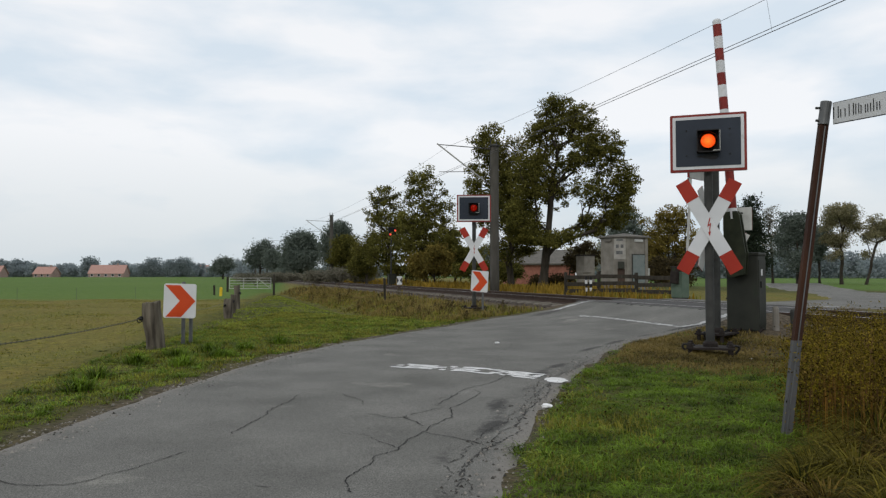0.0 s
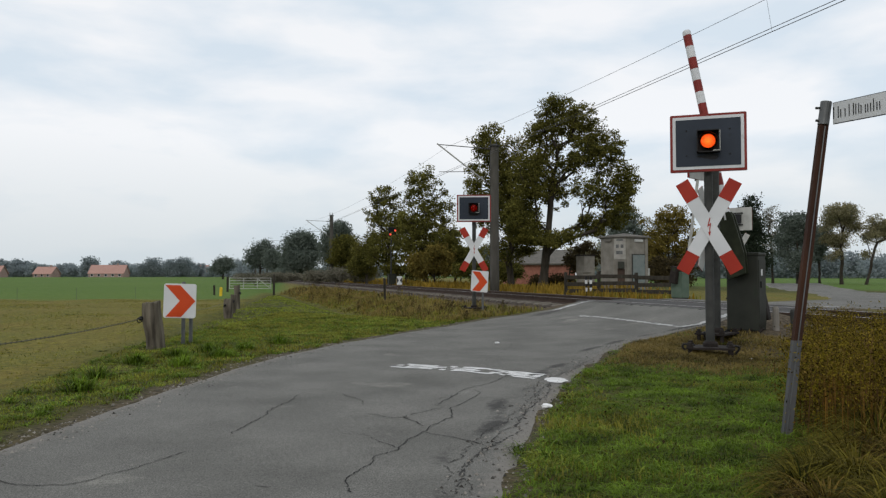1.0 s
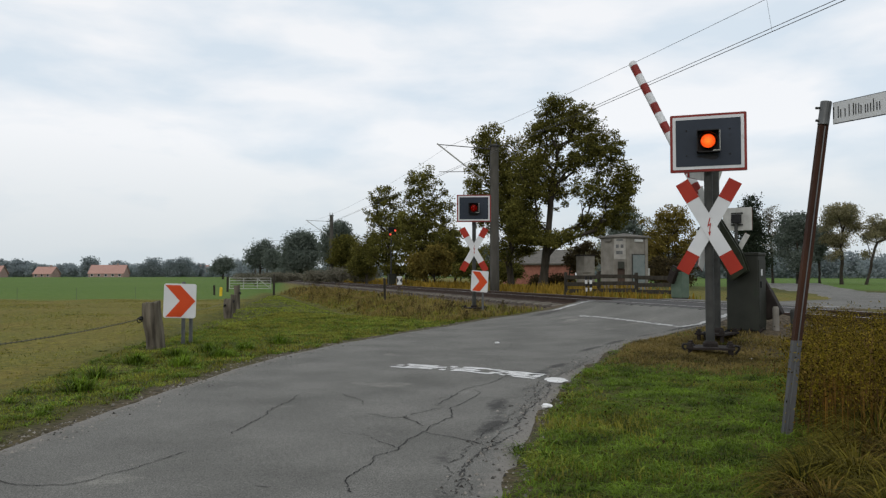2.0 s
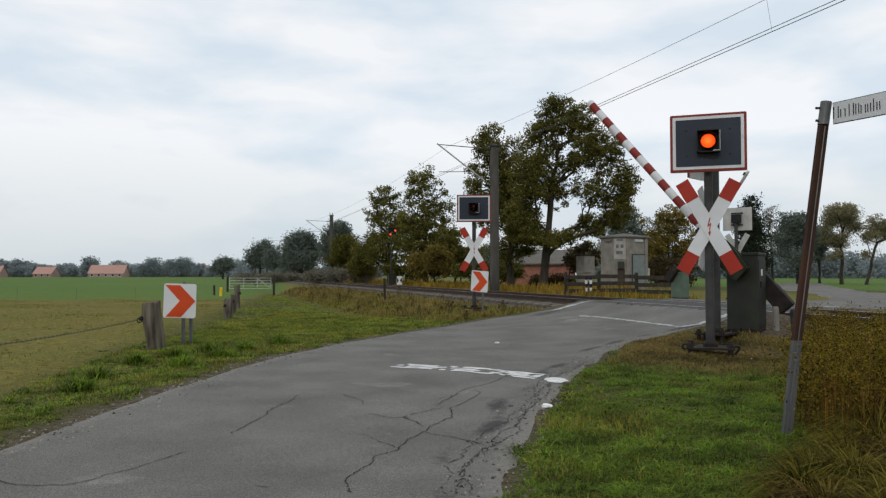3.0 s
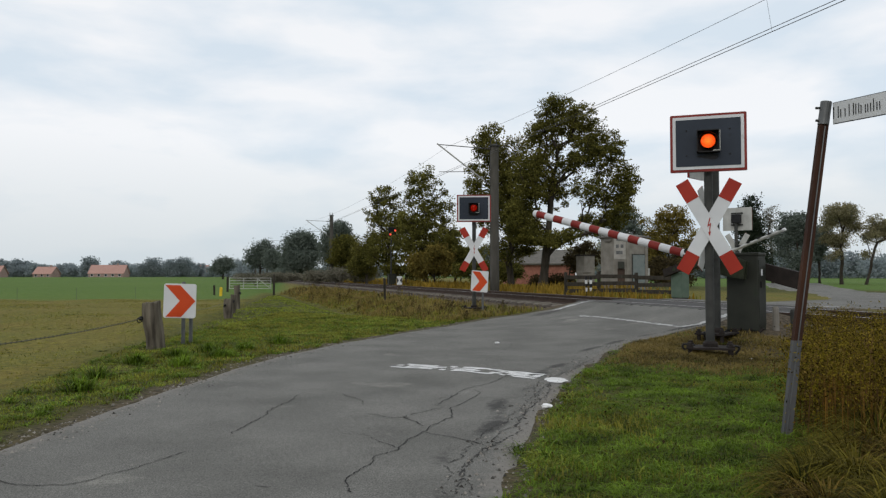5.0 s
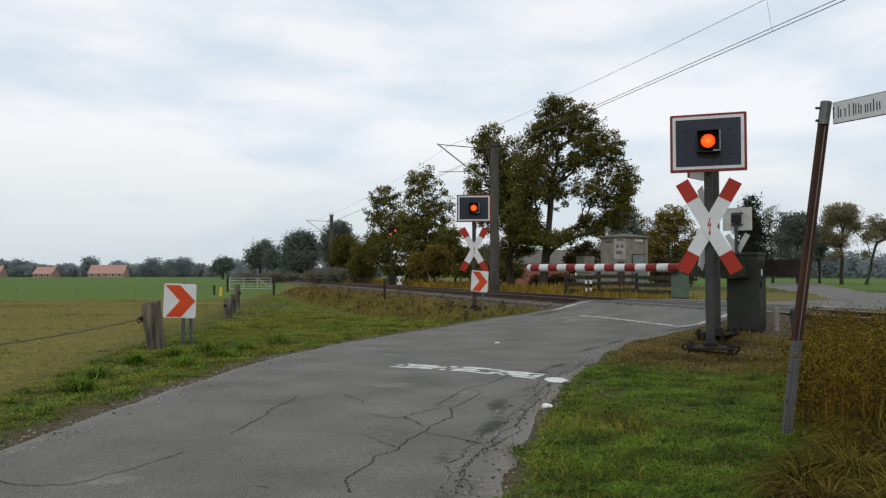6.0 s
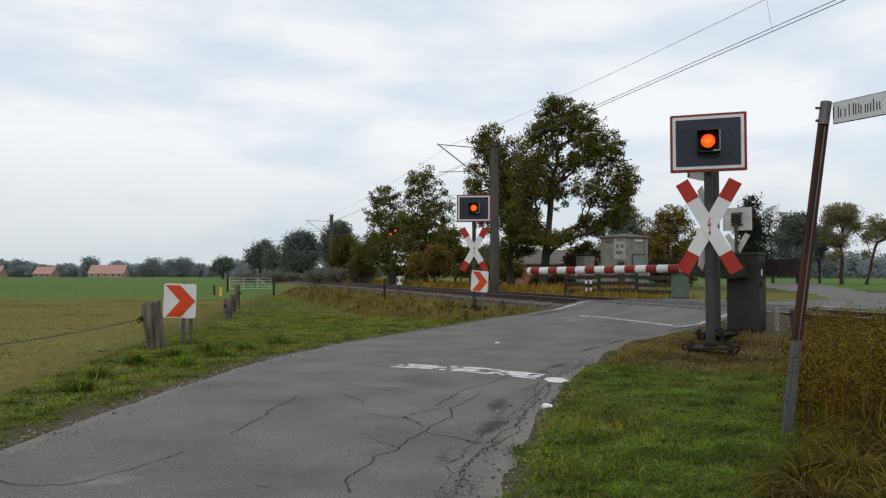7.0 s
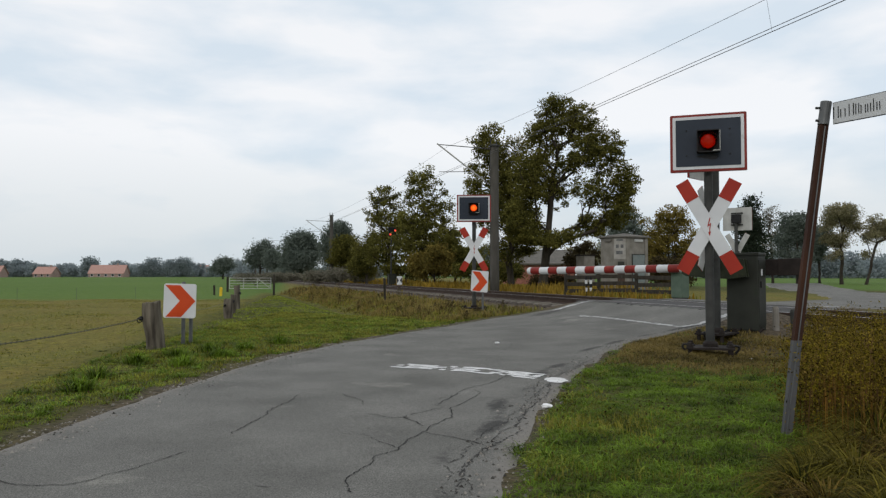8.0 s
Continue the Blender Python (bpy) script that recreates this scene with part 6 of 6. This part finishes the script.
# ---- street sign ----
def street_sign():
    t = thing("street_name_sign", pose(2.26, 5.03, -0.02), "white street name plate on a leaning rusty post", "street sign")
    lean = look((0, 0, 0), (0.335, 0.03, 2.28))
    bm = bmesh.new()
    prof = [(-0.033, -0.024), (0.033, -0.024), (0.033, 0.024), (0.026, 0.024), (0.026, -0.014), (0.011, -0.014), (0.007, -0.019), (-0.007, -0.019), (-0.011, -0.014), (-0.026, -0.014), (-0.026, 0.024), (-0.033, 0.024)]
    prof = [(px * 0.86, py * 0.86) for px, py in prof]
    top = Vector((0.335, 0.03, 2.28))
    rows = []
    for k in (0.0, 0.3, 0.65, 1.0):
        c = top * k
        rows.append([bm.verts.new((c.x + px, c.y + py, c.z - (0.1 if k == 0 else 0))) for px, py in prof])
    n = len(prof)
    for k in range(3):
        for i in range(n):
            f = bm.faces.new((rows[k][i], rows[k][(i + 1) % n], rows[k + 1][(i + 1) % n], rows[k + 1][i]))
            f.material_index = 1 if k == 0 else 0
    bm.faces.new(rows[-1])
    part("post", bm, [M_RUST, M_GREYPOST], t, "rusty channel post, leaning")
    bm = bmesh.new()
    rod(bm, top * 0.01 + Vector((0.0, -0.028, 0.02)), top * 0.93 + Vector((0, -0.028, 0)), 0.004, n=6)
    part("seam", bm, M_STEEL, t, "pale strip along the post")
    bm = bmesh.new()
    rod(bm, top - Vector((0.022, 0.002, 0.145)), top + Vector((0.003, 0, 0.012)), 0.036, 0.036, 18)
    collar = part("collar", bm, M_STEEL, t, "grey metal collar")
    for dz in (-0.03, -0.115):
        bm = bmesh.new()
        rod(bm, top + Vector((-0.07, 0, dz)), top + Vector((-0.04, 0, dz)), 0.009, n=6)
        part("screw", bm, M_OLDSTEEL, collar)
    # the plate points along local x; its face is at local -y
    pm = Matrix.Translation((0.362, 0.016, 2.206)) @ pose(0, 0, 0, 2.5, 2.2, -72)
    bm = bmesh.new()
    plate(bm, [(0.02, -0.0725), (0.02, 0.0725), (0.86, 0.0725), (0.86, -0.0725)][::-1], 0.012, -0.006)
    p = part("plate", bm, M_BLACK, t, "white plate with a thin dark rim", at=pm)
    for sg in (-1, 1):
        bm = bmesh.new()
        o = [(0.024, -0.068), (0.024, 0.068), (0.856, 0.068), (0.856, -0.068)]
        plate(bm, o[::-1], 0.002, -0.008 if sg < 0 else 0.006)
        part("face", bm, M_WHITE, p)
    for x0, x1, h in ((0.016, 0.062, 0.078), (0.074, 0.117, 0.054), (0.143, 0.184, 0.078), (0.195, 0.225, 0.07), (0.236, 0.276, 0.054), (0.287, 0.315, 0.054), (0.331, 0.341, 0.078), (0.355, 0.383, 0.054)):
        bm = bmesh.new()
        z0, w = -0.036, 0.007
        for a in ((x0, x1 - w) if x1 - x0 > 0.02 else (x0,)):
            plate(bm, [(a + 0.01, z0), (a + 0.01, z0 + h), (a + 0.01 + w, z0 + h), (a + 0.01 + w, z0)][::-1], 0.001, -0.0095)
        part("letter_bar", bm, M_BLACK, p)


street_sign()


# ---- beyond the track ----
def paddock_fence():
    t = thing("paddock_fence", pose(0, 0, 0), "dark weathered wooden post and rail fence beyond the track", "fence")
    ends = [(4.9, 30.0), (6.15, 29.7), (7.5, 29.2), (8.95, 28.4), (9.05, 28.5)]
    for k, (x, y) in enumerate(ends[:4]):
        bm = bmesh.new()
        w = 0.11 if k < 3 else 0.24
        block(bm, (w, w, 1.12), (0, 0, 0.46), bevel=0.015)
        part("post", bm, M_DARKWOOD, t, at=pose(x, y, height(x, y), 0, 0, 12))
    for k in range(3):
        a, b = Vector((*ends[k], 0)), Vector((*ends[k + 1], 0))
        for z in (0.28, 0.55, 0.82):
            bm = bmesh.new()
            d = b - a
            block(bm, (d.length, 0.04, 0.15), (0, 0, 0), bevel=0.006)
            m = Matrix.Translation((a + b) / 2 + Vector((0, -0.06, height(a.x, a.y) + z))) @ pose(0, 0, 0, 0, random.uniform(-1, 1), math.degrees(math.atan2(d.y, d.x)))
            part("rail", bm, M_DARKWOOD, t, at=m)


paddock_fence()


def relay_hut():
    t = thing("relay_hut", pose(8.79, 36.5, 0.15, 0, 0, 30), "weathered concrete railway hut with a cut corner and hipped roof", "hut")
    w, d, h, c = 1.8, 1.3, 2.74, 0.43

    def outline(o):
        return [(-w / 2 - o, d / 2 + o), (-w / 2 - o, -d / 2 + c - o * 0.4), (-w / 2 + c - o * 0.4, -d / 2 - o), (w / 2 + o, -d / 2 - o), (w / 2 + o, d / 2 + o)]

    def prism(bm, o, z0, z1):
        low = [bm.verts.new((px, py, z0)) for px, py in outline(o)]
        high = [bm.verts.new((px, py, z1)) for px, py in outline(o)]
        bm.faces.new(low[::-1])
        for i in range(5):
            bm.faces.new((low[i], low[(i + 1) % 5], high[(i + 1) % 5], high[i]))
        return high

    bm = bmesh.new()
    bm.faces.new(prism(bm, 0.0, -0.2, h))
    part("wall", bm, M_CONCRETE, t)
    bm = bmesh.new()
    rim = prism(bm, 0.12, h + 0.004, h + 0.06)
    peak = bm.verts.new((0.05, 0.05, h + 0.24))
    for i in range(5):
        bm.faces.new((rim[i], rim[(i + 1) % 5], peak))
    part("roof", bm, M_ROOFFELT, t, "grey hipped slab roof")
    # corner pilasters on the long face
    for px in (-w / 2 + c + 0.09, w / 2 - 0.1):
        bm = bmesh.new()
        block(bm, (0.18, 0.05, h), (px, -d / 2 - 0.02, h / 2), bevel=0.01)
        part("pilaster", bm, M_CONCRETE, t)
    bm = bmesh.new()
    block(bm, (0.86, 0.05, 1.92), (0.3, -d / 2 - 0.012, 1.0), bevel=0.006)
    fr = part("door_frame", bm, M_OLDSTEEL, t, "dark steel door frame")
    bm = bmesh.new()
    block(bm, (0.76, 0.05, 1.84), (0.3, -d / 2 - 0.022, 0.98), bevel=0.006)
    part("door", bm, M_DOOR, fr, "grey-green steel door")
    for z in (0.45, 1.5):
        bm = bmesh.new()
        rod(bm, (0.66, -d / 2 - 0.05, z), (0.66, -d / 2 - 0.05, z + 0.14), 0.02, n=8)
        part("hinge", bm, M_STEEL, fr)
    bm = bmesh.new()
    block(bm, (0.14, 0.06, 0.04), (0.06, -d / 2 - 0.06, 0.98), bevel=0.008)
    part("door_handle", bm, M_ZINC, fr, "bright door handle")
    bm = bmesh.new()
    block(bm, (0.5, 0.09, 0.1), (0.3, -d / 2 - 0.03, h - 0.14), m=pose(0, 0, 0, 20), bevel=0.01)
    part("vent_hood", bm, M_WHITE, t, "pale ventilation hood")
    bm = bmesh.new()
    block(bm, (0.09, 0.42, 0.1), (-w / 2 - 0.03, 0.1, h - 0.14), bevel=0.01)
    part("vent_hood", bm, M_ROOFFELT, t, "dark ventilation hood")
    # the cut corner carries a pale panel, notices and a meter box
    corner = Matrix.Translation((-w / 2 + c / 2, -d / 2 + c / 2, 0)) @ pose(0, 0, 0, 0, 0, -45)
    bm = bmesh.new()
    block(bm, (0.54, 0.03, 1.0), (0, -0.012, h - 0.55), bevel=0.004)
    panel = part("wall_panel", bm, M_PLASTER, t, "pale stained wall panel", at=corner)
    for px, pz, pw, ph in ((-0.11, h - 0.42, 0.13, 0.16), (0.11, h - 0.42, 0.13, 0.16), (-0.02, h - 0.72, 0.3, 0.16), (0.0, h - 0.12, 0.3, 0.09)):
        bm = bmesh.new()
        block(bm, (pw, 0.012, ph), (px, -0.032, pz), bevel=0.003)
        part("notice", bm, M_STEEL, panel)
    bm = bmesh.new()
    block(bm, (0.3, 0.2, 0.34), (0.06, -0.1, 1.42), bevel=0.015)
    part("meter_box", bm, M_BOXGREEN, t, "dark grey meter box", at=corner)
    bm = bmesh.new()
    block(bm, (0.34, 0.06, 1.25), (0.06, -0.03, 0.62), bevel=0.01)
    part("cable_cover", bm, M_RAIL, t, "dark brown cable cover", at=corner)
    bm = bmesh.new()
    block(bm, (0.2, 0.3, 0.35), (w / 2 + 0.1, -d / 2 + 0.2, 1.1), bevel=0.01)
    part("side_box", bm, M_ZINC, t, "pale box on the side wall")
    return t


relay_hut()


def cabinet(x, y, w, d, h, yaw, mat, label, roof=None):
    t = thing("trackside_cabinet", pose(x, y, height(x, y), 0, 0, yaw), label, "cabinet", "trackside cabinets")
    bm = bmesh.new()
    block(bm, (w, d, h + 0.1), (0, 0, h / 2 - 0.05), bevel=0.012)
    part("body", bm, mat, t)
    bm = bmesh.new()
    block(bm, (w + 0.1, d + 0.1, 0.07), (0, 0, h + 0.03), bevel=0.012)
    part("lid", bm, roof or mat, t)
    bm = bmesh.new()
    block(bm, (w * 0.8, 0.02, h * 0.75), (0, -d / 2 - 0.008, h * 0.5), bevel=0.006)
    part("door", bm, mat, t)
    return t


cabinet(8.05, 42.5, 0.75, 0.7, 2.0, 30, M_CONCRETE, "grey sheet-metal cabinet with a dark lid", M_BALLASTIRON)
cabinet(7.55, 40.0, 0.45, 0.4, 1.0, 20, M_CONCRETE, "small pale cabinet beside the hut")
cabinet(-3.95, 58.0, 0.55, 0.5, 1.0, 15, M_BOXGREEN, "dark green cabinet at the track signal")


def track_signal():
    t = thing("track_signal", pose(-4.02, 58.3, 0.2, 0, 0, 15), "dark railway signal showing red lamps on a thin post", "railway signal")
    bm = bmesh.new()
    lathe(bm, [(0.06, -0.1), (0.05, 4.4)], 10)
    part("post", bm, M_OLDSTEEL, t)
    bm = bmesh.new()
    block(bm, (0.62, 0.12, 0.7), (0.1, -0.02, 4.25), bevel=0.03)
    hd = part("head", bm, M_BLACK, t, "black signal head")
    for x, z in ((-0.08, 4.05), (0.3, 4.35)):
        bm = bmesh.new()
        lathe(bm, [(0.08, 0), (0.07, 0.02)], 14, m=Matrix.Translation((x, -0.085, z)) @ pose(0, 0, 0, 90))
        part("red_lamp", bm, M_REDLAMP, hd, "small lit red lamp")


M_REDLAMP = material("lit_red_lamp", (0.3, 0.02, 0.01), (0.3, 0.02, 0.01), 0.5, 5, emit=((1.0, 0.12, 0.06), 1.0))
track_signal()


def track_board():
    t = thing("track_board", pose(-3.05, 52.6, 0.2, 0, 0, 10), "small white board with a black cross mark beside the track", "railway sign")
    bm = bmesh.new()
    plate(bm, rounded(0.36, 0.6, 0.01), 0.015, -0.02)
    b = part("panel", bm, M_WHITE, t, at=pose(0, 0, 0.52))
    for sg in (-1, 1):
        bm = bmesh.new()
        plate(bm, [(sg * 0.165, -0.2), (sg * 0.165, 0.2), (sg * 0.03, 0.0)][::-sg], 0.004, -0.025)
        part("black_mark", bm, M_BLACK, b)
    bm = bmesh.new()
    rod(bm, (0, 0.01, -0.1), (0, 0.01, 0.75), 0.025, n=8)
    part("post", bm, M_OLDSTEEL, t)


track_board()


def stake_board(x, y):
    t = thing("marker_stake", pose(x, y, height(x, y)), "black and white banded marker stake beside the fence", "marker")
    for k in range(5):
        bm = bmesh.new()
        block(bm, (0.09, 0.06, 0.15), (0, 0, 0.15 + k * 0.15), bevel=0.006)
        part("band", bm, M_WHITE if k % 2 else M_BLACK, t)
    bm = bmesh.new()
    block(bm, (0.09, 0.06, 0.3), (0, 0, -0.05))
    part("foot", bm, M_BLACK, t)


stake_board(5.75, 29.3)
stake_board(5.6, 29.45)


def house(x, y, w, d, h, roof_h, yaw, wall, roof, label, windows=3, z=0.0, stack=True):
    t = thing("farm_house", pose(x, y, z, 0, 0, yaw), label, "house", "houses in the distance")
    bm = bmesh.new()
    o = [(-d / 2, -0.2), (d / 2, -0.2), (d / 2, h), (0, h + roof_h), (-d / 2, h)]
    plate(bm, o, w, -w / 2, m=pose(0, 0, 0, 0, 0, 90))
    part("wall", bm, wall, t)
    bm = bmesh.new()
    for sg in (-1, 1):
        a = math.atan2(roof_h, d / 2)
        ln = math.hypot(roof_h, d / 2) + 0.5
        block(bm, (w + 0.8, ln, 0.18), (0, sg * (d / 4 + 0.1), h + roof_h / 2 + 0.05), pose(0, 0, 0, -sg * math.degrees(a)))
    part("roof", bm, roof, t, "tiled gable roof")
    for k in range(windows):
        wx = -w / 2 + w * (k + 0.5) / windows
        bm = bmesh.new()
        block(bm, (1.3, 0.14, 1.3), (wx, -d / 2 - 0.03, h * 0.55), bevel=0.02)
        f = part("window", bm, M_WHITE, t, "white framed window")
        bm = bmesh.new()
        block(bm, (1.05, 0.06, 1.05), (wx, -d / 2 - 0.09, h * 0.55))
        part("pane", bm, M_GLASSDARK, f)
    if stack:
        bm = bmesh.new()
        block(bm, (0.7, 0.7, 1.6), (w * 0.25, 0, h + roof_h + 0.3))
        part("chimney", bm, wall, t)
    return t


house(-165, 372, 16.5, 9, 1.8, 4.0, 4, M_HAZYBRICK, M_ROOFRED, "long brick farmhouse with a red tiled roof", 5)
house(-199, 378, 9.5, 8, 1.6, 3.4, -6, M_HAZYBRICK, M_ROOFRED, "small brick farmhouse with a red tiled roof", 3)
house(-220, 366, 12, 9, 1.6, 3.8, 3, M_HAZYBRICK, M_ROOFRED, "brick farmhouse with a red tiled roof among trees", 3)
house(-137, 420, 12, 9, 2.4, 4.0, 25, M_HAZYBRICK, M_ROOFRED, "brick house with red roof half hidden by trees", 3)
house(-122, 450, 13, 9, 2.4, 3.8, -15, M_WHITE, M_ROOFRED, "pale rendered house with a red roof", 3)
house(9.6, 76.0, 6.2, 5, 2.1, 1.2, 8, M_BRICK, M_ROOFFELT, "low red brick house with grey roof behind trees", 0, 0.1, False)


# ---- small things ----
def litter(x, y, s, seed):
    rr = random.Random(seed)
    bm = bmesh.new()
    bmesh.ops.create_icosphere(bm, subdivisions=2, radius=s)
    for v in bm.verts:
        v.co = Vector((v.co.x * 1.3, v.co.y, v.co.z * 0.5)) * rr.uniform(0.75, 1.2)
    ob = new("litter", mesh_of("litter", bm, M_LITTER))
    ob.matrix_basis = pose(x, y, height(x, y) + s * 0.4 + 0.012)
    return tagged(ob, "crumpled white scrap lying on the road edge", "litter")


litter(0.85, 6.22, 0.035, 1)
litter(0.86, 12.0, 0.03, 2)
litter(3.98, 9.76, 0.014, 3)
litter(7.9, 29.4, 0.12, 5)


# ---- what moves ----
BOOM = [(0.0, 86.0), (0.4, 86.0), (0.55, 85.2), (0.8, 81.7), (1.0, 78.6), (1.5, 70.8), (2.0, 63.6), (2.8, 52.0), (3.0, 48.9), (3.5, 41.4), (4.0, 33.2), (4.5, 24.9), (4.7, 21.2), (5.2, 11.6), (5.6, 4.7), (5.8, 2.1), (6.0, 0.3), (6.25, -0.6), (6.5, -0.6), (8.0, -0.6)]
NEAR_DARK = [0.33, 1.43, 2.51, 3.58, 4.66, 5.74, 6.82, 7.9]
FAR_DARK = [-0.22, 0.86, 1.95, 3.07, 4.15, 5.22, 6.3, 7.35]


def blink(dark, widths, rise):
    """Seats of the lamp over time: it sinks seat by seat towards each dark moment and rises again."""
    rows = []
    for c in dark:
        rows.append((c - widths[0] - 0.06, 0))
        for k, w in enumerate(widths):
            rows += [(c - w, k), (c - w + 0.03, k + 1)]
        for k, w in reversed(list(enumerate(widths))):
            rows += [(c + w * rise - 0.025, k + 1), (c + w * rise, k)]
        rows.append((c + widths[0] * rise + 0.06, 0))
    times, seats = [t for t, k in rows], [k for t, k in rows]
    first, last = (float(np.interp(t, times, seats)) for t in (0, 8))
    return [(0, first), *[(t, k) for t, k in rows if 0.02 < t < 7.98], (8, last)]


def motions():
    for (arm, piv), extra in zip(ARMS, (0.0, 1.5)):
        walk(arm, [(t, pose(0, 0.06, piv, 0, -(a + extra * (10 < a < 80)), 0)) for t, a in BOOM])
    for (disc, zc), rows in zip(LAMPS, (blink(NEAR_DARK, (0.2, 0.165, 0.1, 0.05), 0.8), blink(FAR_DARK, (0.3, 0.25, 0.19, 0.13), 1.0))):
        walk(disc, [(t, pose(0, float(np.interp(k, range(5), LAMP_SEATS)), zc)) for t, k in rows])


motions()
